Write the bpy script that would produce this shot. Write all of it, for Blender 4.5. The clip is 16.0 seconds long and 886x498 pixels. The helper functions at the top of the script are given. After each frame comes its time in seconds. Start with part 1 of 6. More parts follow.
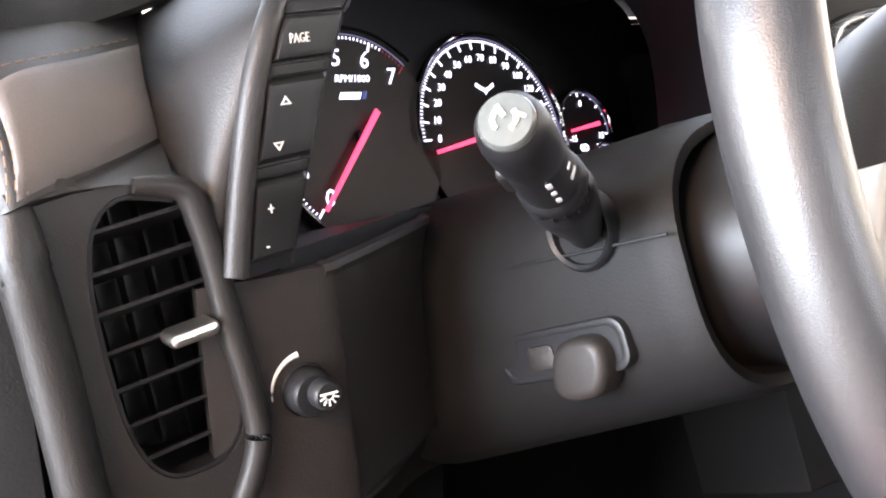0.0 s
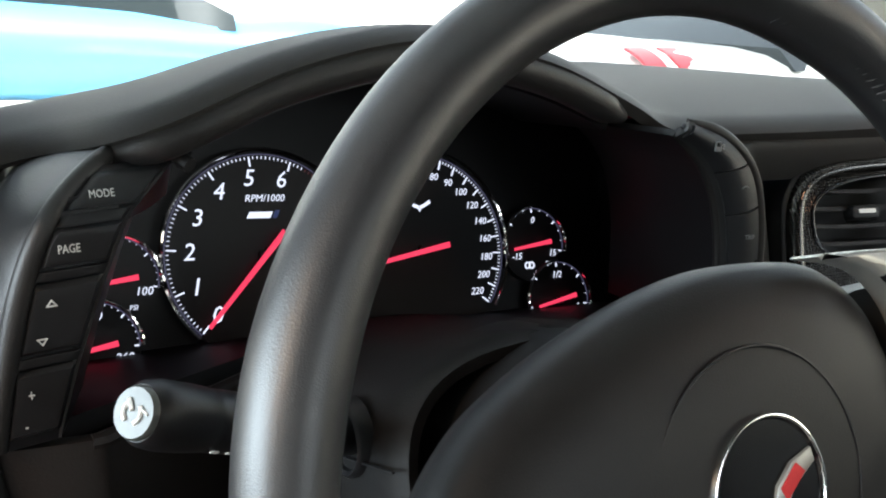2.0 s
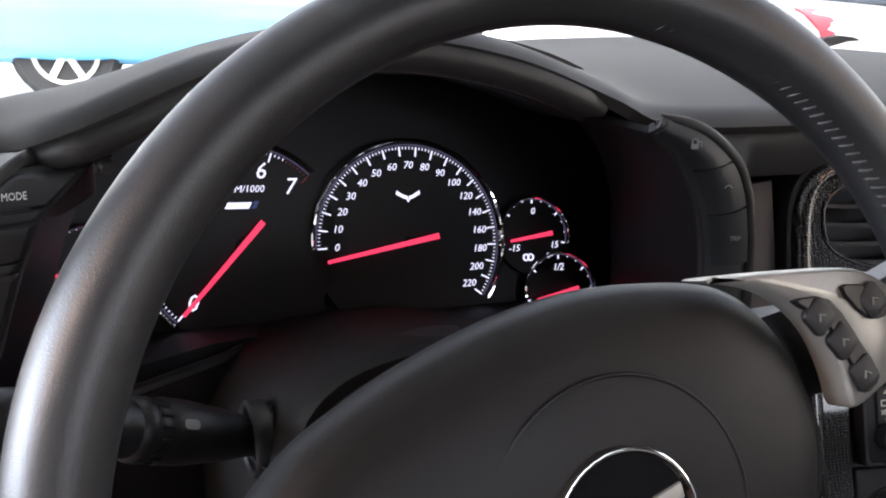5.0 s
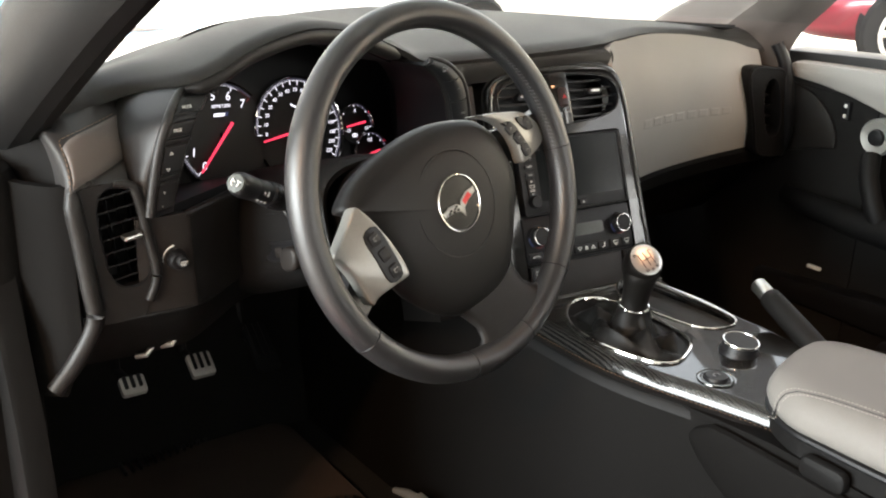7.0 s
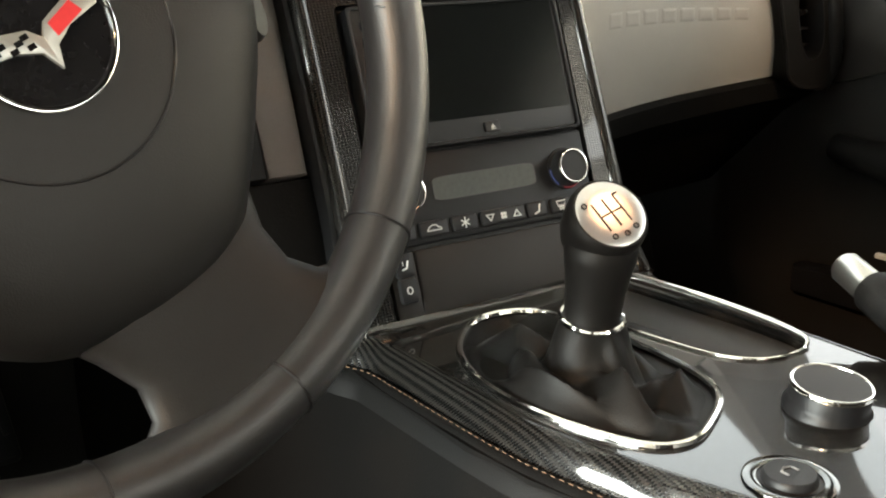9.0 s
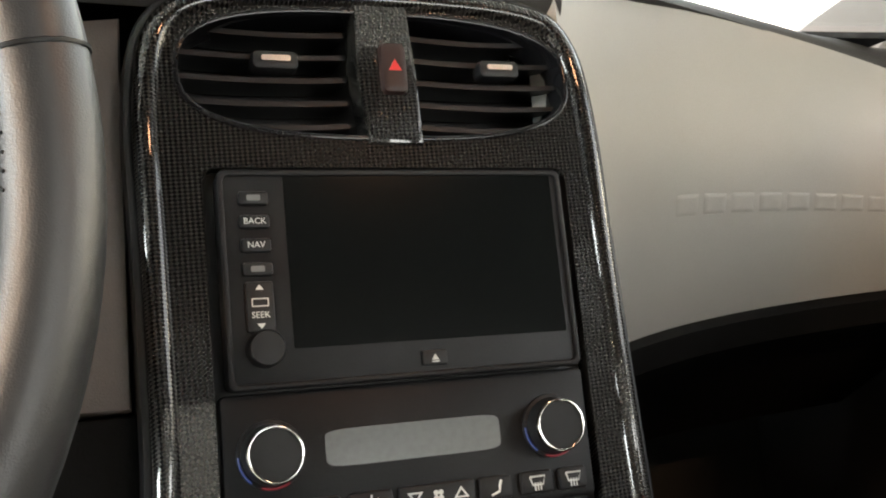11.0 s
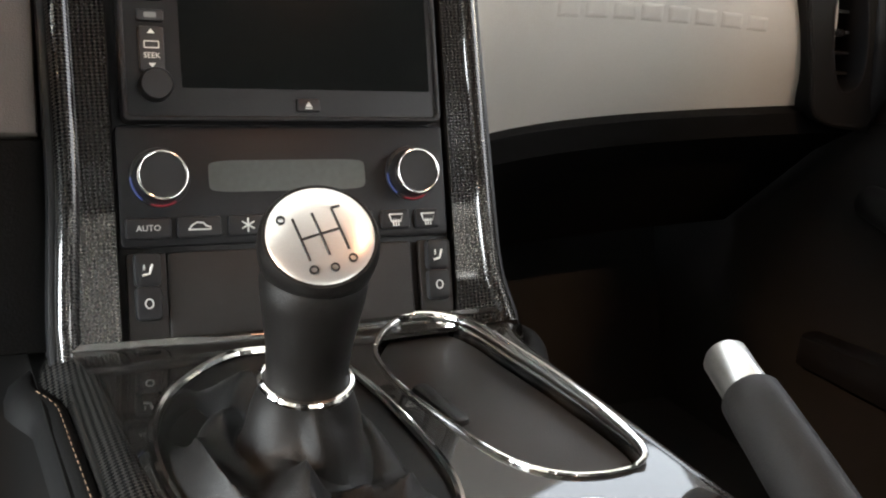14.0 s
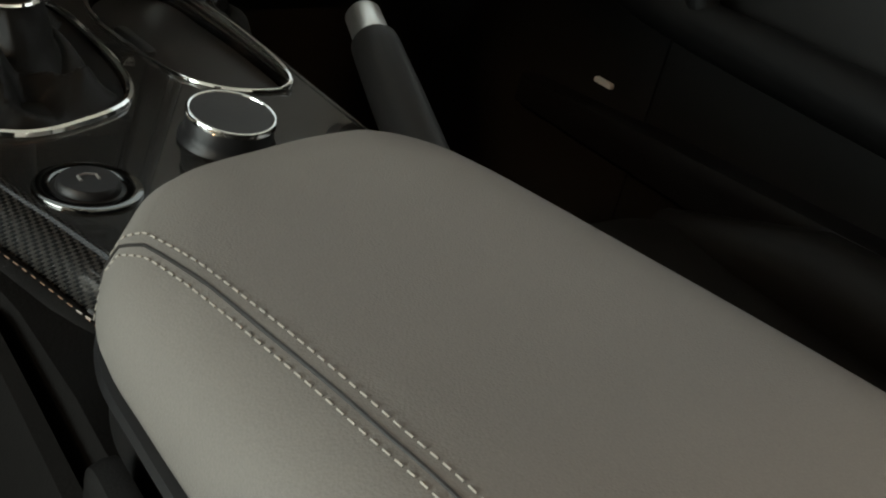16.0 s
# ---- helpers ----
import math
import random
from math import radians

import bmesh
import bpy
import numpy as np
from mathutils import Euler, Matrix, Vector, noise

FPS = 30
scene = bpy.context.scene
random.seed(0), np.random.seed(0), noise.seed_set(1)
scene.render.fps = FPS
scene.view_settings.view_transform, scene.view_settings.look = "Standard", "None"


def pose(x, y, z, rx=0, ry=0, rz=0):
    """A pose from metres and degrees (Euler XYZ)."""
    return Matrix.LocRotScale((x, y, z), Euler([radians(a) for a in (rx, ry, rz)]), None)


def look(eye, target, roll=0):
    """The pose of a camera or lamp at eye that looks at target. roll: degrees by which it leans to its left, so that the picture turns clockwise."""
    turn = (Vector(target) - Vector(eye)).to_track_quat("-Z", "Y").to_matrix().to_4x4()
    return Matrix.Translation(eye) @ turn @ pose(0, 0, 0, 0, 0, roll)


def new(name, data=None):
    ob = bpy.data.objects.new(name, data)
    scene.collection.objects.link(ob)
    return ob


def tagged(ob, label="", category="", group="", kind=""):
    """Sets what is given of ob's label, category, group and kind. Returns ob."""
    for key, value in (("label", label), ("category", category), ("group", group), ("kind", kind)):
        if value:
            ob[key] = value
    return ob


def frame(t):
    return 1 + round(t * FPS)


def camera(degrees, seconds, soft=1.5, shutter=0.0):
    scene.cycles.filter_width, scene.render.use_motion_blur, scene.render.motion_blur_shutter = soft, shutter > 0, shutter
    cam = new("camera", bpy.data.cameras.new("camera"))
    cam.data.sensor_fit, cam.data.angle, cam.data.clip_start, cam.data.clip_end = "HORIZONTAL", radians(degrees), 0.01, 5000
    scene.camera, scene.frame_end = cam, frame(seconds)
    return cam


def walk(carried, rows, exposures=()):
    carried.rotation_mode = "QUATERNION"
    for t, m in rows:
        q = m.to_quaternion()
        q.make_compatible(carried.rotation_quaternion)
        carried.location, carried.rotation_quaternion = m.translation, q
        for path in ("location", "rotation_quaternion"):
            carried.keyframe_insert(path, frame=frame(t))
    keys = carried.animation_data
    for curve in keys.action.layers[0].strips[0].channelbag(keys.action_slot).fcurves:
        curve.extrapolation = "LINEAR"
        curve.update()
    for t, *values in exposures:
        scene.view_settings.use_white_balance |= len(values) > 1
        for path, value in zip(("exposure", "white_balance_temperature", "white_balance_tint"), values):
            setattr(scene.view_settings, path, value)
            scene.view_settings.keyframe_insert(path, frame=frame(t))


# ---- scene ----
cam = camera(48.0, 16.0, soft=2.0)
PATH = [
    (0, (-0.767, -0.406, 0.879), (0.314, 1.233, 0.497), -3.7),
    (0.5, (-0.774, -0.409, 0.919), (0.32, 1.204, 0.469), -3.5),
    (1, (-0.766, -0.426, 0.943), (0.3, 1.193, 0.449), -3.1),
    (1.5, (-0.69, -0.46, 0.98), (0.247, 1.231, 0.467), -0.6),
    (2, (-0.604, -0.484, 0.998), (0.14, 1.305, 0.499), 2.1),
    (2.5, (-0.525, -0.487, 0.994), (-0.004, 1.378, 0.494), 0.6),
    (3, (-0.456, -0.453, 1.009), (-0.122, 1.436, 0.441), 1.7),
    (5.5, (-0.54, -0.554, 1.026), (0.047, 1.264, 0.434), 0.4),
    (6, (-0.707, -0.712, 1.069), (0.264, 0.937, 0.49), 0.7),
    (6.5, (-0.847, -0.877, 1.1), (0.205, 0.705, 0.475), 1.5),
    (7, (-0.942, -1.022, 1.128), (0.142, 0.515, 0.447), 1.7),
    (7.5, (-0.953, -1.045, 1.127), (0.113, 0.495, 0.426), 1.1),
    (8, (-0.85, -0.951, 1.064), (0.184, 0.607, 0.354), -1.7),
    (8.5, (-0.659, -0.768, 0.957), (0.426, 0.754, 0.246), -3.6),
    (9, (-0.45, -0.6, 0.85), (0.652, 0.957, 0.248), -1.0),
    (9.5, (-0.296, -0.485, 0.813), (0.783, 1.145, 0.388), 2.1),
    (11.8, (-0.198, -0.453, 0.859), (0.623, 1.341, 0.533), 0.9),
    (12, (-0.198, -0.459, 0.855), (0.638, 1.319, 0.481), 1.5),
    (12.5, (-0.2, -0.485, 0.836), (0.662, 1.261, 0.383), 2.4),
    (13, (-0.201, -0.507, 0.827), (0.678, 1.211, 0.302), 3.1),
    (13.5, (-0.199, -0.524, 0.825), (0.703, 1.168, 0.254), 4.1),
    (14, (-0.195, -0.555, 0.812), (0.732, 1.112, 0.212), 5.0),
    (14.5, (-0.199, -0.6, 0.812), (0.8, 0.98, 0.101), 7.5),
    (15, (-0.1995, -0.649, 0.806), (0.861, 0.862, 0.034), 9.8),
    (15.5, (-0.201, -0.698, 0.804), (0.918, 0.721, -0.052), 11.9),
    (16, (-0.202, -0.728, 0.804), (0.996, 0.568, -0.135), 13.9),
]
walk(cam, [(t, look(eye, target, roll)) for t, eye, target, roll in PATH],
     exposures=[(0.0, 3.3, 6350, 16.0), (0.8, 2.5, 6270, 10.7), (1.5, 1.8, 6200, 6.0), (2.0, 1.6, 6100, 4.0), (2.5, 1.5, 5950, 10.0), (3.0, 1.61, 5910, 17.1), (3.2, 1.65, 5900, 20.0), (5.5, 1.75, 6350, 13.0), (6.0, 1.4, 6700, 8.0), (7.0, 2.1, 6900, 9.0), (7.5, 2.3, 6780, 9.5), (8.0, 2.38, 6650, 10.0), (8.5, 2.46, 6650, 9.0), (9.0, 2.55, 7250, 4.0), (11.8, 2.4, 6690, 6.9), (12.0, 2.45, 6650, 7.0), (12.5, 2.65, 6620, 7.3), (13.5, 2.7, 6550, 8.0), (14.5, 2.95, 6850, 9.0), (15.0, 2.35, 6800, 5.0), (15.5, 1.5, 6920, 2.5), (16.0, 0.8, 7050, 0.0)])

from mathutils.bvhtree import BVHTree

# ---- world and light ----
world = bpy.data.worlds.new("sky")
scene.world = world
world.use_nodes = True
wn, wl = world.node_tree.nodes, world.node_tree.links
sky = wn.new("ShaderNodeTexSky")
sky.sky_type, sky.sun_disc = "NISHITA", False
sky.sun_elevation, sky.sun_rotation = radians(50), radians(211)
sky.dust_density, sky.ozone_density = 7.0, 0.4
haze = wn.new("ShaderNodeHueSaturation")
haze.inputs["Saturation"].default_value = 0.3
wl.new(sky.outputs["Color"], haze.inputs["Color"])
wl.new(haze.outputs["Color"], wn["Background"].inputs["Color"])
wn["Background"].inputs["Strength"].default_value = 0.34

sun_data = bpy.data.lights.new("sun", "SUN")
sun_data.energy, sun_data.angle, sun_data.color = 2.0, radians(3), (1.0, 0.95, 0.87)
sun = new("sun", sun_data)
sun.matrix_world = look((-3.0, -5.0, 7.0), (0, 0, 0.0))


def warm_lamp(x, y, z, w, h, power):
    """A warm ceiling lamp of the showroom."""
    d = bpy.data.lights.new("showroom_lamp", "AREA")
    d.shape, d.size, d.size_y, d.energy, d.color = "RECTANGLE", w, h, power, (1.0, 0.6, 0.34)
    o = new("showroom_lamp", d)
    o.location = (x, y, z)


warm_lamp(-3.2, -1.7, 2.6, 0.6, 0.2, 30)
warm_lamp(1.2, -3.4, 3.3, 0.6, 0.2, 18)
# courtesy lamp under the roof, lit by the open door
dome = bpy.data.lights.new("courtesy_lamp", "AREA")
dome.shape, dome.size, dome.size_y, dome.energy, dome.color = "RECTANGLE", 0.07, 0.03, 0.11, (1.0, 0.5, 0.28)
new("courtesy_lamp", dome).location = (0.14, -0.4, 1.165)
# daylight in the opening of the wide west window
day = bpy.data.lights.new("unseen_window_daylight", "AREA")
day.shape, day.size, day.size_y, day.energy, day.color = "RECTANGLE", 5.0, 2.6, 320, (0.84, 0.93, 1.0)
day_ob = new("unseen_window_daylight", day)
day_ob.matrix_world = look((-7.1, -0.4, 1.85), (0.0, -0.4, 1.2))
# fill daylight added behind the car; its south window is unseen
day_fill = bpy.data.lights.new("unseen_window_daylight", "AREA")
day_fill.shape, day_fill.size, day_fill.size_y, day_fill.energy, day_fill.color = "RECTANGLE", 4.6, 2.2, 50, (0.95, 0.98, 1.0)
day_fill_ob = new("unseen_window_daylight", day_fill)
day_fill_ob.matrix_world = look((3.4, -6.9, 1.95), (2.0, 0.0, 1.2))


# ---- materials ----
def mat(name, colour, rough=0.5, metal=0.0, coat=0.0, grain=0.0, scale=300.0, vary=0.12, big=6.0, spec=0.3):
    m = bpy.data.materials.new(name)
    m.use_nodes = True
    nt, b = m.node_tree, m.node_tree.nodes["Principled BSDF"]
    b.inputs["Roughness"].default_value, b.inputs["Metallic"].default_value = rough, metal
    b.inputs["Coat Weight"].default_value, b.inputs["Coat Roughness"].default_value = coat, 0.04
    b.inputs["Specular IOR Level"].default_value = spec
    tc = nt.nodes.new("ShaderNodeTexCoord")
    n1 = nt.nodes.new("ShaderNodeTexNoise")
    n1.inputs["Scale"].default_value, n1.inputs["Detail"].default_value = big, 5
    nt.links.new(tc.outputs["Object"], n1.inputs["Vector"])
    n2 = nt.nodes.new("ShaderNodeTexNoise")
    n2.inputs["Scale"].default_value, n2.inputs["Detail"].default_value = scale, 3
    nt.links.new(tc.outputs["Object"], n2.inputs["Vector"])
    both = nt.nodes.new("ShaderNodeMath")
    both.operation = "MULTIPLY_ADD"
    both.inputs[1].default_value = 0.5
    nt.links.new(n1.outputs["Fac"], both.inputs[0])
    half = nt.nodes.new("ShaderNodeMath")
    half.operation, half.inputs[1].default_value = "MULTIPLY", 0.5
    nt.links.new(n2.outputs["Fac"], half.inputs[0])
    nt.links.new(half.outputs[0], both.inputs[2])
    ramp = nt.nodes.new("ShaderNodeMapRange")
    ramp.inputs["From Min"].default_value, ramp.inputs["From Max"].default_value = 0.3, 0.7
    ramp.inputs["To Min"].default_value, ramp.inputs["To Max"].default_value = 1 - vary, 1 + vary
    nt.links.new(both.outputs[0], ramp.inputs["Value"])
    mul = nt.nodes.new("ShaderNodeVectorMath")
    mul.operation = "SCALE"
    mul.inputs[0].default_value = colour
    nt.links.new(ramp.outputs[0], mul.inputs["Scale"])
    nt.links.new(mul.outputs[0], b.inputs["Base Color"])
    if grain:
        bump = nt.nodes.new("ShaderNodeBump")
        bump.inputs["Strength"].default_value, bump.inputs["Distance"].default_value = grain, 0.0006
        nt.links.new(n2.outputs["Fac"], bump.inputs["Height"])
        nt.links.new(bump.outputs[0], b.inputs["Normal"])
    return m


def leather(name, colour, rough=0.5, cell=1100.0, strength=0.16, spec=0.3):
    """Grained hide: small cells over a soft uneven tone."""
    m = mat(name, colour, rough, grain=strength, scale=cell, vary=0.1, spec=spec)
    nt = m.node_tree
    v = nt.nodes.new("ShaderNodeTexVoronoi")
    v.inputs["Scale"].default_value = cell
    tc = next(n for n in nt.nodes if n.type == "TEX_COORD")
    nt.links.new(tc.outputs["Object"], v.inputs["Vector"])
    bump = next(n for n in nt.nodes if n.type == "BUMP")
    nt.links.new(v.outputs["Distance"], bump.inputs["Height"])
    return m


def glow(name, colour, power, off=(0.02, 0.02, 0.02)):
    m = mat(name, off, 0.4)
    b = m.node_tree.nodes["Principled BSDF"]
    b.inputs["Emission Color"].default_value = (*colour, 1)
    b.inputs["Emission Strength"].default_value = power
    return m


def carbon_weave(name="carbon weave", lacquer=1.5):
    m = mat(name, (0.02, 0.02, 0.02), 0.4, coat=1.0, spec=0.08)
    nt, b = m.node_tree, m.node_tree.nodes["Principled BSDF"]
    tc = next(n for n in nt.nodes if n.type == "TEX_COORD")
    sep = nt.nodes.new("ShaderNodeSeparateXYZ")
    nt.links.new(tc.outputs["Object"], sep.inputs[0])
    run, up_, dn_ = (nt.nodes.new("ShaderNodeMath") for _ in range(3))
    up_.operation, dn_.operation = "ADD", "SUBTRACT"
    nt.links.new(sep.outputs["Y"], run.inputs[0])
    nt.links.new(sep.outputs["Z"], run.inputs[1])
    for k in (up_, dn_):
        nt.links.new(sep.outputs["X"], k.inputs[0])
        nt.links.new(run.outputs[0], k.inputs[1])
    mp = nt.nodes.new("ShaderNodeCombineXYZ")
    nt.links.new(up_.outputs[0], mp.inputs[0])
    nt.links.new(dn_.outputs[0], mp.inputs[1])
    b.inputs["Coat IOR"].default_value = lacquer
    ck = nt.nodes.new("ShaderNodeTexChecker")
    ck.inputs["Scale"].default_value = 400
    ck.inputs["Color1"].default_value, ck.inputs["Color2"].default_value = (0.0025, 0.0025, 0.0025, 1), (0.017, 0.0155, 0.014, 1)
    nt.links.new(mp.outputs[0], ck.inputs["Vector"])
    nt.links.new(ck.outputs["Color"], b.inputs["Base Color"])
    # the weave shows faintly through the lacquer
    bump = nt.nodes.new("ShaderNodeBump")
    bump.inputs["Strength"].default_value, bump.inputs["Distance"].default_value = 0.12, 0.0004
    nt.links.new(ck.outputs["Fac"], bump.inputs["Height"])
    nt.links.new(bump.outputs[0], b.inputs["Coat Normal"])
    return m


def glass(name, tint=(0.95, 0.97, 0.97)):
    m = bpy.data.materials.new(name)
    m.use_nodes = True
    nt = m.node_tree
    nt.nodes.remove(nt.nodes["Principled BSDF"])
    tr, gl, mx = (nt.nodes.new("ShaderNode" + k) for k in ("BsdfTransparent", "BsdfGlossy", "MixShader"))
    tr.inputs["Color"].default_value = (*tint, 1)
    gl.inputs["Roughness"].default_value = 0.01
    mx.inputs[0].default_value = 0.03
    nt.links.new(tr.outputs[0], mx.inputs[1])
    nt.links.new(gl.outputs[0], mx.inputs[2])
    nt.links.new(mx.outputs[0], nt.nodes["Material Output"].inputs["Surface"])
    return m


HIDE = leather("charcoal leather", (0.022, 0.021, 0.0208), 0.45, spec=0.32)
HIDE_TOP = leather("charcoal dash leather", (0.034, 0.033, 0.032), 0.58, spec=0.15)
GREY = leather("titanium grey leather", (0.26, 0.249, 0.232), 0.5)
# Same titanium leather, its colour darkened for the shade on the armrest.
GREY_SHADED = leather("shaded titanium grey leather", (0.165, 0.158, 0.148), 0.55, spec=0.2)
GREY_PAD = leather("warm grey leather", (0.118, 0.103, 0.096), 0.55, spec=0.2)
DARK_CHROME = mat("dark chrome", (0.16, 0.16, 0.155), 0.08, 1.0, vary=0.05)
PLATE_WHITE = mat("white enamel plate", (0.85, 0.85, 0.83), 0.3, vary=0.02)
COVER = leather("airbag cover hide", (0.0125, 0.0122, 0.0122), 0.48, 1300, 0.1, 0.22)
RIM_HIDE = leather("wheel leather", (0.017, 0.017, 0.018), 0.4, 1700, 0.12, 0.7)
SOFT = mat("charcoal soft plastic", (0.013, 0.0122, 0.0118), 0.45, grain=0.25, scale=900)
SHROUD = mat("shroud plastic", (0.0065, 0.0063, 0.0063), 0.55, grain=0.25, scale=900, spec=0.14)
SOFT_LO = mat("brown black plastic", (0.014, 0.012, 0.011), 0.5, grain=0.25, scale=800)
BLACK = mat("black plastic", (0.008, 0.008, 0.0088), 0.42, grain=0.1, scale=700)
BLACK_GLOSS = mat("gloss black plastic", (0.008, 0.008, 0.009), 0.12)
PANEL = mat("radio panel plastic", (0.0095, 0.0095, 0.0105), 0.42, grain=0.15, scale=900, spec=0.22)
BUTTON = mat("button rubber", (0.012, 0.012, 0.013), 0.45, grain=0.1, scale=900)
CARBON = carbon_weave()
# Coat IOR raised to brighten the reflection on the console plate and sweep.
CARBON_TOP = carbon_weave("carbon weave with raised reflection", 1.72)
CHROME = mat("chrome", (0.85, 0.84, 0.82), 0.08, 1.0, vary=0.03)
ALU = mat("brushed aluminium", (0.62, 0.61, 0.58), 0.32, 1.0, grain=0.1, scale=1200)
SILVER = mat("satin silver paint", (0.32, 0.32, 0.3), 0.36, 0.5, vary=0.05)
CAP_METAL = mat("turned aluminium", (0.76, 0.77, 0.77), 0.28, 0.88, grain=0.1, scale=1500, vary=0.06)
TUNNEL = mat("black tunnel plastic", (0.0045, 0.0042, 0.004), 0.7, grain=0.4, scale=700, spec=0.07)
SUEDE = leather("black boot leather", (0.006, 0.0057, 0.0055), 0.5, 1200, 0.15, 0.17)
CARPET = mat("black carpet", (0.009, 0.0084, 0.008), 0.95, grain=1.0, scale=1400, vary=0.3)
MAT_RUB = mat("floor mat carpet", (0.06, 0.044, 0.036), 0.95, grain=1.0, scale=1000, vary=0.35)
THREAD = mat("grey thread", (0.33, 0.31, 0.28), 0.7)
THREAD_W = mat("tan thread", (0.22, 0.14, 0.09), 0.7)
MARK = mat("white print", (0.6, 0.6, 0.58), 0.5)
PEDAL = mat("worn bright metal", (0.62, 0.6, 0.57), 0.4, 0.25, vary=0.15)
MARK_DIM = mat("grey print", (0.16, 0.16, 0.16), 0.5)
LCD = mat("grey display", (0.068, 0.074, 0.07), 0.2)
SCREEN = mat("dark screen glass", (0.005, 0.006, 0.006), 0.16, spec=0.15)
DIAL = mat("dial black", (0.004, 0.004, 0.005), 0.5)
LIT = glow("lit white numerals", (0.84, 0.84, 1.0), 0.42)
LIT_DIM = glow("lit violet ring", (0.45, 0.42, 0.75), 0.06)
LIT_RED = glow("lit red needle", (1.0, 0.05, 0.12), 0.38)
RED_DIM = glow("lit red scale", (0.5, 0.03, 0.05), 0.06)
LIT_BLUE = glow("lit blue", (0.12, 0.2, 0.7), 0.05)
RED = mat("emblem red", (0.55, 0.03, 0.035), 0.3)
HAZARD = mat("hazard dark red", (0.03, 0.014, 0.012), 0.4)
BODY_RED = mat("crimson metallic paint", (0.22, 0.01, 0.025), 0.3, 0.3, coat=1.0, vary=0.04)
BODY_WHITE = mat("white paint", (0.8, 0.79, 0.74), 0.3, coat=0.8, vary=0.03)
BODY_BLUE = mat("sky blue paint", (0.1, 0.33, 0.55), 0.3, coat=0.8, vary=0.04)
STRIPE = mat("red stripe paint", (0.45, 0.04, 0.05), 0.35)
TYRE = mat("tyre rubber", (0.02, 0.02, 0.02), 0.8)
DARK_GLASS = mat("car window glass", (0.02, 0.024, 0.025), 0.06)
CONCRETE = mat("pale showroom floor", (0.5, 0.48, 0.44), 0.35, grain=0.2, scale=60, big=1.2)
WALL = mat("pale grey wall paint", (0.5, 0.5, 0.48), 0.85, grain=0.2, scale=90, big=0.8, vary=0.05)
CEIL = mat("unseen ceiling and wall grey", (0.45, 0.45, 0.44), 0.85, grain=0.2, scale=60, big=0.8, vary=0.06)
CREAM = mat("cream wall paint", (0.72, 0.67, 0.56), 0.85, grain=0.2, scale=90, big=0.8, vary=0.05)
GLASS = glass("windscreen glass")


# ---- shape helpers ----
BASE = {}


def thing(name, loc, label, category, group="", kind=""):
    ob = new(name)
    ob.location = loc
    ob.empty_display_size = 0.02
    BASE[ob.name] = Vector(loc)
    return tagged(ob, label, category, group, kind)


def finish(bm, smooth=40):
    bmesh.ops.remove_doubles(bm, verts=bm.verts, dist=1e-6)
    bmesh.ops.recalc_face_normals(bm, faces=bm.faces)
    for f in bm.faces:
        f.smooth = True
    lim = radians(smooth)
    for e in bm.edges:
        e.smooth = len(e.link_faces) == 2 and e.calc_face_angle(0) < lim


def part(name, bm, material, parent, label="", smooth=40, kind=""):
    """One mesh object under a thing or a part; the bmesh is given in world places."""
    finish(bm, smooth)
    loc = BASE[parent.name]
    bm.transform(Matrix.Translation(-loc))
    me = bpy.data.meshes.new(name)
    bm.to_mesh(me)
    bm.free()
    me.materials.append(material)
    ob = new(name, me)
    ob.parent = parent
    BASE[ob.name] = loc
    return tagged(ob, label, kind=kind)


def solid(name, bm, material, label, category, kind="", group="", smooth=40):
    """A top-level thing of one mesh."""
    finish(bm, smooth)
    lo = [min(v.co[k] for v in bm.verts) for k in range(3)]
    hi = [max(v.co[k] for v in bm.verts) for k in range(3)]
    loc = Vector(((lo[0] + hi[0]) / 2, (lo[1] + hi[1]) / 2, lo[2]))
    bm.transform(Matrix.Translation(-loc))
    me = bpy.data.meshes.new(name)
    bm.to_mesh(me)
    bm.free()
    me.materials.append(material)
    ob = new(name, me)
    ob.location = loc
    BASE[ob.name] = loc
    return tagged(ob, label, category, group, kind)


def plane_at(o, yaw, rec, off=0.0):
    """A matrix whose x runs right, y up and z out towards the cabin, turned by yaw and reclined by rec degrees."""
    a, b = radians(yaw), radians(rec)
    u = Vector((math.cos(a), math.sin(a), 0))
    f = Vector((-math.sin(a), math.cos(a), 0))
    v = f * math.sin(b) + Vector((0, 0, math.cos(b)))
    n = u.cross(v)
    p = Vector(o) + n * off
    return Matrix(((u.x, v.x, n.x, p.x), (u.y, v.y, n.y, p.y), (u.z, v.z, n.z, p.z), (0, 0, 0, 1)))


UP = Matrix.Identity(4)


def rrect(cx, cy, w, h, r, seg=5):
    pts = []
    r = min(r, w / 2 - 1e-5, h / 2 - 1e-5)
    for k, (sx, sy) in enumerate(((1, 1), (-1, 1), (-1, -1), (1, -1))):
        for i in range(seg + 1):
            a = (k + i / seg) * math.pi / 2
            pts.append((cx + sx * (w / 2 - r) + r * math.cos(a), cy + sy * (h / 2 - r) + r * math.sin(a)))
    return pts


def oval(cx, cy, a, b, seg=40, turn=0.0, power=2.0):
    pts = []
    c, s = math.cos(radians(turn)), math.sin(radians(turn))
    for i in range(seg):
        t = 2 * math.pi * i / seg
        x = a * abs(math.cos(t)) ** (2 / power) * math.copysign(1, math.cos(t))
        y = b * abs(math.sin(t)) ** (2 / power) * math.copysign(1, math.sin(t))
        pts.append((cx + c * x - s * y, cy + s * x + c * y))
    return pts


